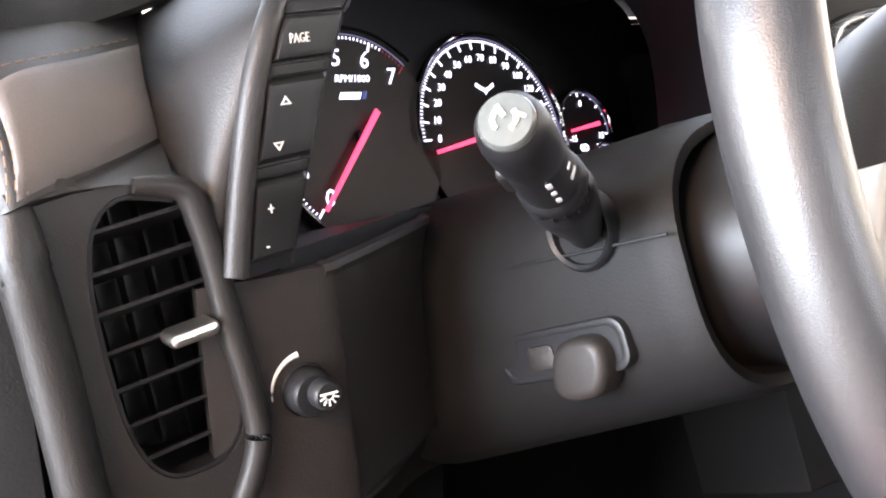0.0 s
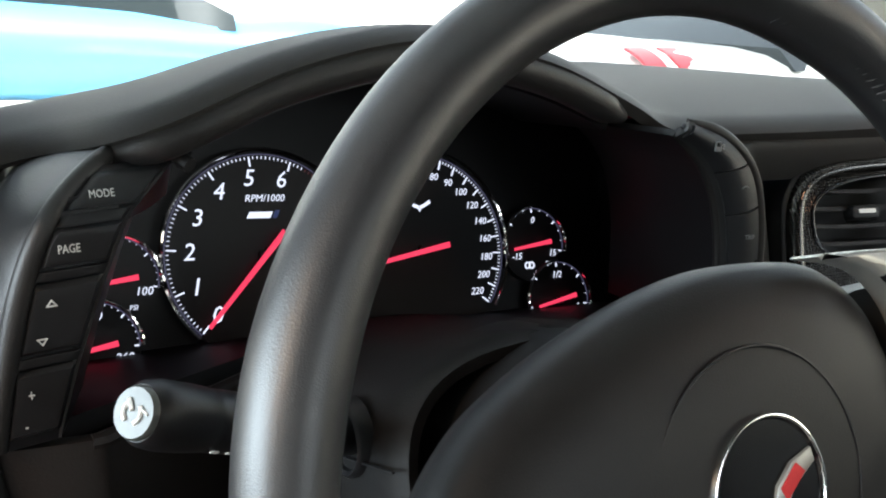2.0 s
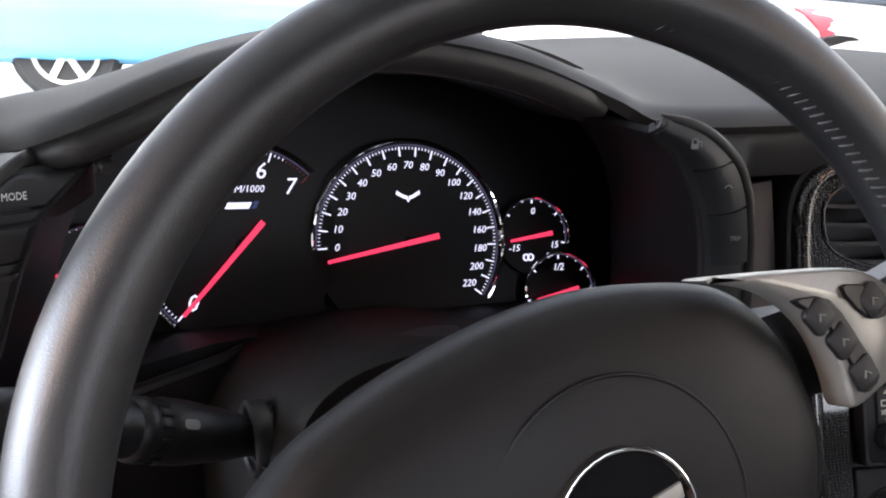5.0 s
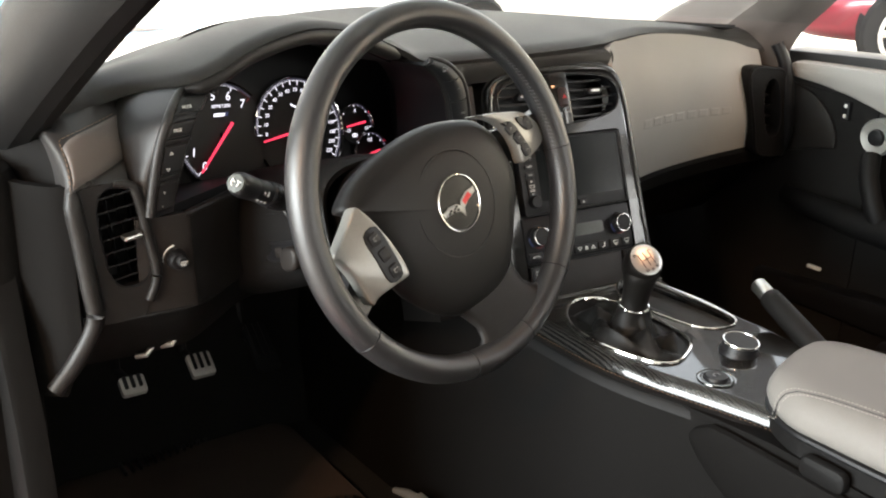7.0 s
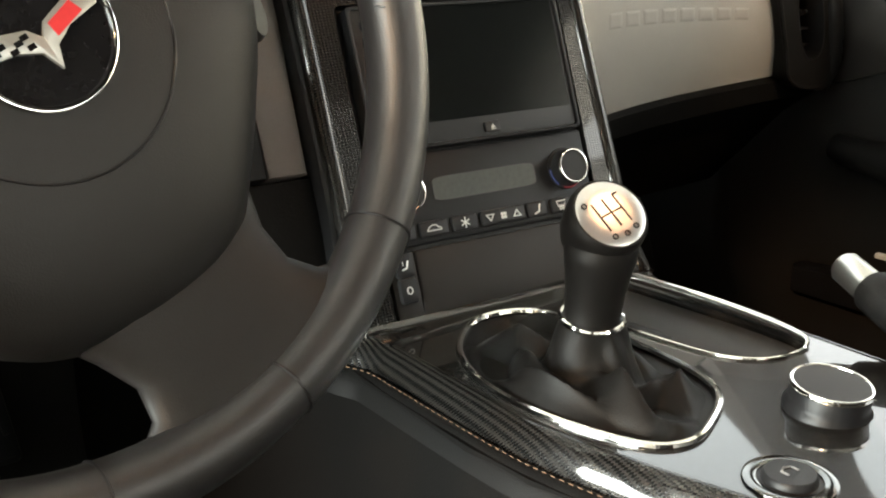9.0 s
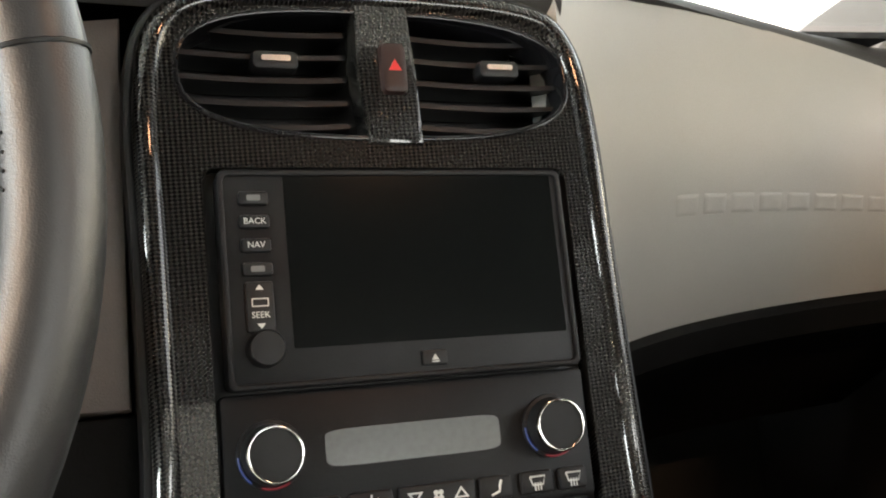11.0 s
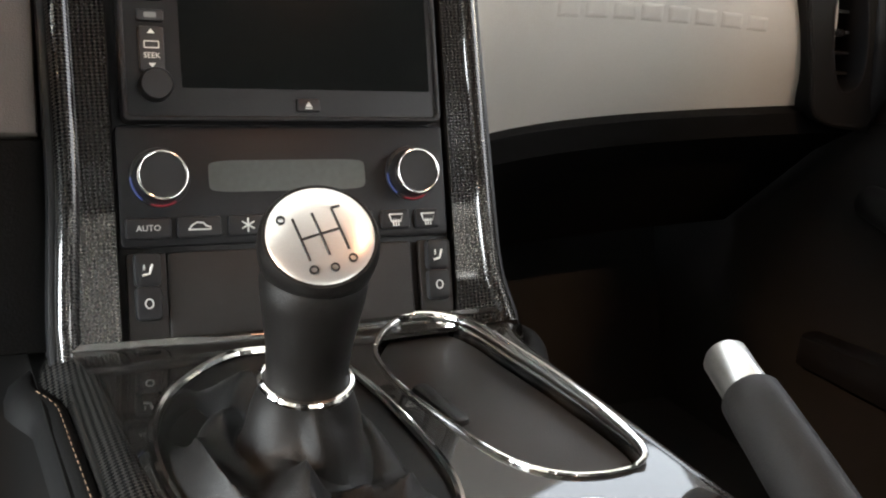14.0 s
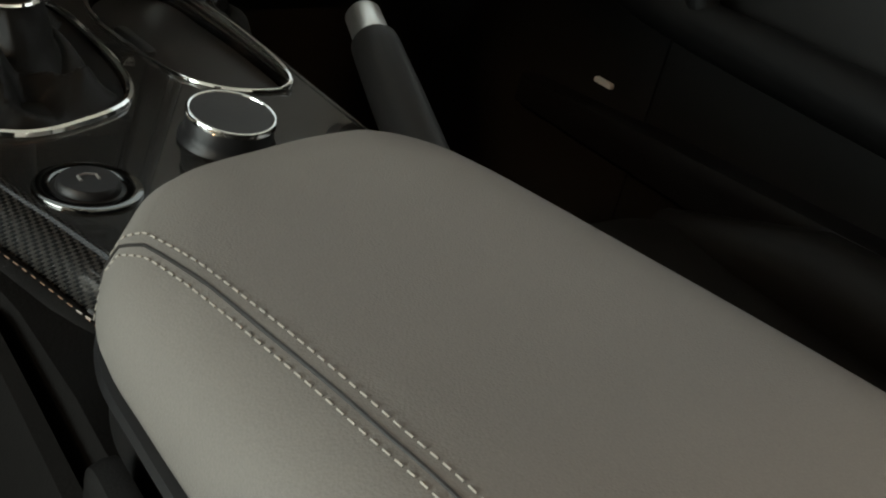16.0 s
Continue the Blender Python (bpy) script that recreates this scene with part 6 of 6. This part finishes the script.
# tunnel
bm = B()
rings = []
for y, xl, xr, zt in ((0.5, -0.17, 0.17, 0.56), (0.02, -0.152, 0.15, 0.576), (-0.1, -0.15, 0.14, 0.57), (-0.19, -0.1495, 0.136, 0.57), (-0.24, -0.145, 0.136, 0.57), (-0.29, -0.134, 0.135, 0.57), (-0.34, -0.118, 0.134, 0.57), (-0.4, -0.109, 0.125, 0.57), (-0.46, -0.108, 0.112, 0.574), (-0.62, -0.11, 0.118, 0.574), (-1.2, -0.11, 0.118, 0.56)):
    rings.append([Vector(p) for p in ((xl - 0.035, y, 0.2), (xl - 0.028, y, 0.33), (xl - 0.012, y, 0.47), (xl - 0.004, y, zt - 0.03), (xl + 0.004, y, zt), (xr - 0.004, y, zt), (xr + 0.004, y, zt - 0.03), (xr + 0.02, y, 0.47), (xr + 0.06, y, 0.33), (xr + 0.075, y, 0.2))])
loft(bm, rings)
part("tunnel", bm, TUNNEL, console, "black tunnel trim", 60)
# side pocket and latch
bm = B()
prism(bm, spline([(-0.36, 0.535), (-0.38, 0.562), (-0.42, 0.568), (-0.6, 0.566), (-0.75, 0.564), (-0.75, 0.44), (-0.55, 0.45), (-0.42, 0.49)], 5), 0.0, 0.008, Matrix(((0, 0, -1, -0.114), (1, 0, 0, 0), (0, 1, 0, 0), (0, 0, 0, 1))), 0.008)
part("side_pocket", bm, TUNNEL, console, "charcoal side pocket panel")
bm = B()
prism(bm, rrect(-0.53, 0.577, 0.055, 0.026, 0.01), 0.0, 0.01, Matrix(((0, 0, -1, -0.108), (1, 0, 0, 0), (0, 1, 0, 0), (0, 0, 0, 1))), 0.006)
part("lid_latch", bm, SHROUD, console, "armrest latch")
# carbon sweep between stack and console
bm = B()


def sweep(a, b):
    x = -0.128 + 0.252 * a
    p0 = STACK @ Vector((x, -0.0865, 0.0055))
    p2 = Vector((x + 0.002, -0.079, ZC + 0.0062))
    p1 = Vector((x + 0.001, -0.0635, ZC + 0.003))
    return p0 * (1 - b) ** 2 + p1 * 2 * b * (1 - b) + p2 * b * b


sheet(bm, lambda a, b: sweep(1 - a, b), 30, 10, 0.003)
part("carbon_sweep", bm, CARBON_TOP, console, "glossy carbon fibre sweep", 60)
# boot rim, boot, lever
bm = B()
tube(bm, [TOPC @ Vector((x, y, 0.005)) for x, y in BOOT], 0.0026, 8, closed=True)
part("boot_rim", bm, CHROME, console, "chrome boot rim")
bm = B()
ring_prism(bm, inset(BOOT, 0.0), inset(BOOT, 0.003), -0.05, 0.003, TOPC)
part("boot_well", bm, BLACK, console)
bm = B()
prism(bm, inset(BOOT, 0.001), -0.06, -0.05, TOPC)
part("boot_well_floor", bm, BLACK, console)
shifter = thing("gear_lever", (-0.064, -0.17, 0.585), "black leather gear lever with aluminium cap and pleated boot", "gear lever")
TOPK, COL = Vector((-0.058, -0.207, 0.694)), Vector((-0.0555, -0.196, 0.629))
ax = (TOPK - COL).normalized()
bm = B()
rings = []
BO = inset(BOOT, 0.002)


def fold(q):
    """A soft-edged zigzag between -1 and 1, one full swing for each whole q."""
    f = abs((q % 1.0) * 2 - 1)
    return (f * 0.6 + 0.4 * f * f * (3 - 2 * f)) * 2 - 1


for k in range(41):
    t = k / 40
    ring = []
    for j, (x, y) in enumerate(BO):
        u = j / len(BO)
        a = math.atan2(y + 0.194, x + 0.063)
        d = Vector((math.cos(a), math.sin(a), 0))
        low = min(1.0, t / 0.72)
        up = max(0.0, (t - 0.72) / 0.28)
        hem = COL + d * (0.030 + 0.004 * fold(2 * u + 0.2) - 0.0105 * up ** 0.5 - 0.004 * fold(2 * u + 0.2) * up)
        p = Vector((x, y, 0)).lerp(Vector((hem.x, hem.y, 0)), low)
        slack = math.sin(math.pi * low) ** 0.7 if low < 1 else 0.0
        p.z = ZC + 0.003 + 0.017 * low ** 1.3 + (COL.z - 0.002 - ZC - 0.02) * up
        p.z += slack * (0.001 + 0.0085 * fold(5 * u + 0.9 * t + 0.35) + 0.007 * fold(3 * u - 1.4 * t))
        p.z += slack * (0.006 * math.cos(a - 3.9) - 0.006 * max(0.0, math.cos(a - 5.7)))
        p.z -= 0.006 * math.exp(-((t - 0.7) / 0.07) ** 2) * (1 + fold(2 * u + 0.15))
        p += d * (0.004 * slack * fold(2 * u + 1.8 * t + 0.1) + 0.0016 * math.sin(math.pi * up) * fold(4 * u + 0.9 * t))
        ring.append(p)
    rings.append(ring)
loft(bm, rings)
part("boot", bm, SUEDE, shifter, "pleated black leather boot", 28)
km = ax.to_track_quat("Z", "Y").to_matrix().to_4x4()
km.translation = COL
LK = (TOPK - COL).length
bm = B()
lathe(bm, [(0.0195, -0.012), (0.0192, -0.002), (0.0172, 0.004), (0.0178, 0.018), (0.0194, 0.030), (0.0212, 0.042), (0.0218, 0.049), (0.019, 0.054), (0.012, 0.056)], km, 40)
part("knob", bm, SUEDE, shifter, "black leather knob")
bm = B()
tube(bm, [km @ Vector((0.0188 * math.cos(2 * math.pi * k / 32), 0.0188 * math.sin(2 * math.pi * k / 32), 0.0005)) for k in range(32)], 0.0019, 8, closed=True)
part("collar", bm, CHROME, shifter, "chrome collar")
CAPM = Matrix.Translation(TOPK + Vector((0.0, -0.003, 0.002))) @ plane_at((0, 0, 0), -16, 45).to_3x3().to_4x4() @ Matrix.Rotation(radians(20), 4, "Z")
bm = B()
lathe(bm, [(0.0195, -0.028), (0.0222, -0.02), (0.0238, -0.011), (0.0242, -0.004), (0.0236, 0.0006), (0.0224, 0.0028), (0.0212, 0.003), (0.0208, 0.0)], CAPM, 40)
part("knob_crown", bm, SUEDE, shifter, "black leather crown round the cap")
bm = B()
lathe(bm, [(0.0212, -0.004), (0.0212, 0.0028), (0.02, 0.0034), (0.012, 0.0039), (0.001, 0.0042)], CAPM, 40)
cap = part("knob_cap", bm, CAP_METAL, shifter, "brushed aluminium cap with gear pattern")
bm = B()
for x in (-0.008, 0.0, 0.008):
    tube(bm, [CAPM @ Vector((x, y, 0.0043 - 2.5 * (x * x + y * y))) for y in (-0.0095, -0.004, 0.0, 0.004, 0.0095)][: 5], 0.0006, 5)
tube(bm, [CAPM @ Vector((x, 0, 0.0043 - 2.5 * x * x)) for x in (-0.008, -0.004, 0.0, 0.004, 0.008)], 0.0006, 5)
tube(bm, [CAPM @ Vector((x, 0.0095, 0.0043 - 2.5 * (x * x + 0.00009))) for x in (0.008, 0.0115)], 0.0006, 5)
part("gear_pattern", bm, BLACK, cap, "black engraved gear pattern")
bm = B()
for x, y in ((-0.0125, 0.0105), (-0.008, -0.0135), (0.0, -0.015), (0.008, -0.0135)):
    ring_prism(bm, oval(x, y, 0.0018, 0.0018, 14), oval(x, y, 0.0012, 0.0012, 14), 0.002, 0.0045, CAPM)
part("gear_circles", bm, BLACK, cap)
# cup holder lid and chrome arc
bm = B()
prism(bm, inset(LID, 0.003), -0.02, 0.0, TOPC, 0.002)
part("holder_lid", bm, SOFT_LO, console, "brown black cup holder lid")
bm = B()
tube(bm, [TOPC @ Vector((x, y, 0.005)) for x, y in LID], 0.0014, 8, closed=True)
part("lid_rim", bm, CHROME, console, "chrome lid rim")
bm = B()
arc = [TOPC @ Vector((x, y, 0.0055 + 0.005 * math.sin(k / 35 * math.pi))) for k, (x, y) in enumerate(LID[:36])]
tube(bm, arc, [0.0012 + 0.0026 * min(1, 4 * k / 35, 4 * (35 - k) / 35) for k in range(36)], 10)
part("lid_handle", bm, CHROME, console, "thick chrome lid arc")
bm = B()
prism(bm, rrect(0, 0, 0.01, 0.045, 0.004), -0.001, 0.003, at2(TOPC, 0.032, -0.158, 0.0, 4), 0.002)
part("lid_grip", bm, BLACK, console)
# suspension selector knob
bm = B()
SK = Matrix.Translation((0.0228, -0.307, ZC)) @ Matrix.Rotation(radians(6), 4, "X")
lathe(bm, [(0.025, 0.003), (0.025, 0.006), (0.0235, 0.008), (0.0225, 0.011), (0.0225, 0.018), (0.021, 0.02)], SK, 40)
sk = part("selector_knob", bm, BLACK, console, "black selector knob with chrome ring")
bm = B()
ring_prism(bm, oval(0, 0, 0.023, 0.023, 40), oval(0, 0, 0.0208, 0.0208, 40), 0.0185, 0.0215, SK, 0.0009)
part("selector_ring", bm, CHROME, sk)
bm = B()
prism(bm, oval(0, 0, 0.0209, 0.0209, 40), 0.015, 0.0207, SK)
part("selector_face", bm, SOFT, sk)
# traction switch
TS = Matrix.Translation((-0.060, -0.343, ZC + 0.004))
bm = B()
ring_prism(bm, oval(0, 0, 0.0235, 0.0235, 40), oval(0, 0, 0.016, 0.016, 40), -0.002, 0.0018, TS, 0.001)
ts = part("switch_ring", bm, DARK_CHROME, console, "dark chrome switch ring")
bm = B()
lathe(bm, [(0.0165, -0.004), (0.0165, 0.0005), (0.014, 0.001), (0.0135, 0.004), (0.0125, 0.005), (0.001, 0.0052)], TS, 32)
part("switch_button", bm, BUTTON, ts)
bm = B()
tube(bm, [TS @ Vector((x, y, 0.0055)) for x, y in ((-0.004, -0.002), (-0.004, 0.0025), (0.0, 0.004), (0.004, 0.0025), (0.004, -0.002))], 0.0007, 5)
part("switch_print", bm, MARK_DIM, ts)

# armrest
arm = thing("armrest", (-0.01, -0.55, 0.58), "grey leather armrest lid with twin seam stitching", "armrest")


def arm_outline(k, d):
    base = spline([(-0.107, -0.519), (-0.105, -0.479), (-0.09, -0.445), (-0.063, -0.415), (-0.018, -0.399), (0.014, -0.391), (0.042, -0.39), (0.067, -0.406), (0.083, -0.438), (0.095, -0.51), (0.111, -0.63), (0.119, -0.75), (0.12, -0.98), (-0.02, -1.02), (-0.1, -0.98), (-0.102, -0.75), (-0.106, -0.6)], 6)
    return inset(base, d)


bm = B()
rings = []
for z, d, k in ((0.598, 0.012, 1), (0.602, 0.003, 1), (0.61, 0.0, 1), (0.62, 0.001, 1), (0.631, 0.0055, 1), (0.638, 0.013, 1), (0.6425, 0.013, 0.9), (0.645, 0.013, 0.78), (0.6462, 0.013, 0.6), (0.6468, 0.013, 0.35), (0.647, 0.013, 0.1)):
    rings.append([Vector((-0.01 + (x + 0.01) * k, -0.7 + (y + 0.7) * k, z + 0.03 * max(0, -0.44 - (-0.7 + (y + 0.7) * k)) * (1 if z > 0.6 else 0.3))) for x, y in arm_outline(0, d)])
loft(bm, rings)
bm.normal_update()
ARM_TREE = BVHTree.FromBMesh(bm)
cush = part("cushion", bm, GREY_SHADED, arm, "titanium grey leather cushion", 70)


def seam(off):
    return [(x + off, y) for x, y in ((-0.096, -0.447), (-0.091, -0.462), (-0.086, -0.49), (-0.081, -0.53), (-0.075, -0.58), (-0.07, -0.65), (-0.066, -0.9))]


def arm_z(x, y):
    hit = ARM_TREE.ray_cast(Vector((x, y, 0.9)), Vector((0, 0, -1)))
    return hit[0].z if hit[0] else 0.6


bm = B()
for off in (-0.0042, 0.0042):
    stitches(bm, [Vector((x, y, arm_z(x, y) + 0.0005)) for x, y in spline(seam(off), 8, closed=False)], 0.0027, 0.0018, 0.00036)
part("seam_stitching", bm, THREAD, cush, "pale grey stitches", kind="stuff")
bm = B()
tube(bm, [Vector((x, y, arm_z(x, y) - 0.0004)) for x, y in spline(seam(0), 8, closed=False)], 0.0009, 6)
part("seam_fold", bm, HIDE, cush)
bm = B()
tube(bm, [Vector((x, y, 0.598 + 0.009 * max(0, -0.44 - y))) for x, y in arm_outline(0, 0.004)], 0.004, 8, closed=True)
part("lid_gasket", bm, BLACK, arm)
bm = B()
prism(bm, arm_outline(0, 0.006), 0.57, 0.602, UP)
part("storage_box", bm, SHROUD, arm, "charcoal box under the lid")

# handbrake
hb_ = thing("handbrake", (0.15, -0.37, 0.42), "black leather handbrake lever with silver release button", "handbrake")
A0, A1 = Vector((0.142, -0.235, 0.631)), Vector((0.116, -0.350, 0.592))
d = (A0 - A1).normalized()
bm = B()
tube(bm, [A1 - d * 0.045, A1, A1 + d * 0.05, A0 - d * 0.04, A0 - d * 0.028, A0 - d * 0.025], [0.016, 0.016, 0.0158, 0.015, 0.0145, 0.0125], 20)
part("grip", bm, SUEDE, hb_, "black leather grip")
bm = B()
tube(bm, [A0 - d * 0.028, A0 - d * 0.001, A0 + d * 0.002], [0.0114, 0.0112, 0.009], 20)
part("release_button", bm, ALU, hb_, "silver release button")
bm = B()
tube(bm, [A0 - d * 0.03 + Vector((0.011, 0.009, 0.009)), A1 + Vector((0.011, 0.009, 0.009))], 0.0012, 6)
part("grip_seam", bm, BLACK, hb_)
bm = B()
prism(bm, rrect(0.135, -0.4, 0.03, 0.1, 0.012), 0.42, 0.575, UP, 0.01)
part("handbrake_base", bm, BLACK, hb_)

# pedals
for nm, c, w, h in (("clutch_pedal", (-0.553, 0.32, 0.42), 0.038, 0.03), ("brake_pedal", (-0.417, 0.40, 0.385), 0.04, 0.042), ("accelerator_pedal", (-0.3, 0.42, 0.38), 0.04, 0.09)):
    ped = thing(nm, c, "perforated bright aluminium foot pedal" if nm != "accelerator_pedal" else "black rubber accelerator pedal", "pedal")
    m = plane_at(c, 0, 52)
    bm = B()
    prism(bm, rrect(0, 0, w, h, 0.005), -0.008, 0.002, m, 0.002)
    part("pad", bm, PEDAL if nm != "accelerator_pedal" else BLACK, ped, "pedal pad")
    for k in range(3):
        bm = B()
        prism(bm, rrect(-w * 0.28 + w * 0.28 * k, h * 0.16, 0.0055, h * 0.72, 0.002), 0.001, 0.004, m)
        part("rubber_slot", bm, BLACK, ped)
    bm = B()
    tube(bm, [m @ Vector((0, 0, -0.006)), m @ Vector((0, 0.06, -0.06)), (c[0], c[1] + 0.12, c[2] + 0.2)], 0.007, 8)
    part("arm", bm, BLACK, ped)

# ---- seats ----
def seat(name, x, label, y0):
    st = thing(name, (x, -0.5, 0.2), label, "seat")
    bm = B()
    rings = []
    for z, d in ((0.2, 0.03), (0.3, 0.01), (0.36, 0.0), (0.395, 0.01), (0.41, 0.03), (0.405, 0.07)):
        rings.append([Vector((px, py, z - 0.03 * max(0, py + 0.5))) for px, py in inset(rrect(x, (y0 - 0.95) / 2, 0.42, 0.95 + y0, 0.09), d)])
    loft(bm, rings)
    part("cushion", bm, SUEDE, st, "black leather cushion", 70)
    for s in (-1, 1):
        bm = B()
        tube(bm, [(x + 0.195 * s, y0 - 0.03, 0.37), (x + 0.2 * s, y0 - 0.2, 0.415), (x + 0.2 * s, -0.6, 0.43), (x + 0.2 * s, -0.95, 0.42)], [0.03, 0.05, 0.055, 0.05], 14)
        part("bolster", bm, SUEDE, st, "black leather side bolster", 70)
    bm = B()
    rings = []
    for t in (0, 0.2, 0.5, 0.8, 1.0):
        w = 0.23 - 0.06 * t
        rings.append([Vector((x + px, -1.0 - 0.16 * t + py, 0.38 + 0.6 * t)) for px, py in oval(0, 0, w, 0.07, 24, power=3)])
    loft(bm, rings)
    part("backrest", bm, SUEDE, st, "black leather backrest", 70)
    return st


seat("driver_seat", -0.42, "black leather driver seat", -0.21)
ps = seat("passenger_seat", 0.42, "black leather passenger seat with grey bolsters", -0.14)

# ---- passenger door ----
door = thing("passenger_door", (0.74, -0.3, 0.4), "closed passenger door with grey and charcoal trim", "door")
DM = Matrix(((0, 0, -1, 0.75), (1, 0, 0, 0), (0, 1, 0, 0), (0, 0, 0, 1)))
bm = B()
prism(bm, [(-1.15, 0.19), (0.0, 0.19), (0.3, 0.36), (0.3, 0.82), (0.23, 0.848), (0.0, 0.86), (-0.3, 0.868), (-1.15, 0.88)], -0.08, 0.0, DM, 0.004)
part("door_panel", bm, SOFT, door, "charcoal door panel")
bm = B()
prism(bm, spline([(0.192, 0.817), (0.184, 0.83), (0.15, 0.836), (-0.024, 0.842), (-0.4, 0.85), (-1.1, 0.855), (-1.1, 0.73), (-0.4, 0.735), (-0.1, 0.745), (-0.025, 0.765), (0.05, 0.785), (0.12, 0.797), (0.182, 0.804)], 5), 0.0, 0.03, DM, 0.012)
part("upper_trim", bm, GREY, door, "grey leather upper trim")
bm = B()
prism(bm, spline([(0.22, 0.78), (0.16, 0.783), (0.12, 0.765), (0.086, 0.73), (0.073, 0.685), (0.1, 0.676), (0.22, 0.656)], 6), 0.0, 0.012, DM, 0.004)
part("front_insert", bm, SOFT_LO, door)
bm = B()
prism(bm, rrect(0.061, 0.756, 0.016, 0.036, 0.004), 0.0, 0.014, DM, 0.003)
sw = part("lock_switch", bm, BLACK, door)
bm = B()
for y in (0.766, 0.747):
    prism(bm, rrect(0.061, y, 0.006, 0.007, 0.002), 0.013, 0.0148, DM)
part("switch_print", bm, MARK, sw)
bm = B()
lathe(bm, [(0.034, 0.0), (0.034, 0.03), (0.03, 0.036), (0.018, 0.032), (0.001, 0.031)], at2(DM, -0.022, 0.725), 32)
hd = part("handle_bezel", bm, SILVER, door, "silver round bezel")
bm = B()
lathe(bm, [(0.017, 0.03), (0.014, 0.038), (0.001, 0.04)], at2(DM, -0.022, 0.725), 24)
part("release_knob", bm, BLACK, hd)
bm = B()
tube(bm, spline([(0.715, -0.02, 0.69), (0.69, -0.04, 0.65), (0.685, -0.07, 0.59), (0.70, -0.09, 0.55)], 5, closed=False), 0.018, 12)
part("pull_handle", bm, SHROUD, door, "charcoal pull handle")
bm = B()
tube(bm, spline([(0.72, 0.15, 0.575), (0.70, 0.06, 0.57), (0.69, -0.1, 0.565), (0.69, -0.5, 0.56), (0.70, -0.9, 0.56)], 5, closed=False), [0.018 + 0.0011 * k for k in range(21)], 14)
part("door_armrest", bm, SHROUD, door, "charcoal door armrest")
bm = B()
prism(bm, [(-0.9, 0.36), (0.2, 0.36), (0.2, 0.40), (-0.05, 0.42), (-0.9, 0.47)], 0.0, 0.04, DM, 0.012)
part("map_pocket", bm, BLACK, door)
bm = B()
prism(bm, rrect(0.076, 0.436, 0.03, 0.007, 0.002), 0.0, 0.012, DM, 0.001)
part("sill_badge", bm, PLATE_WHITE, door, "small bright plate")
# bright metal edge of the driver's seat rail
bm = B()
prism(bm, [(-0.23, 0.045), (-0.214, 0.05), (-0.211, 0.0), (-0.208, -0.16), (-0.226, -0.16), (-0.23, 0.0)], 0.2, 0.268, UP, 0.004)
tube(bm, [(-0.221, 0.112, 0.236), (-0.221, 0.075, 0.25), (-0.221, 0.04, 0.256)], [0.005, 0.008, 0.009], 10)
solid("seat_rail", bm, SILVER, "bright metal seat rail on the carpet", "rail")
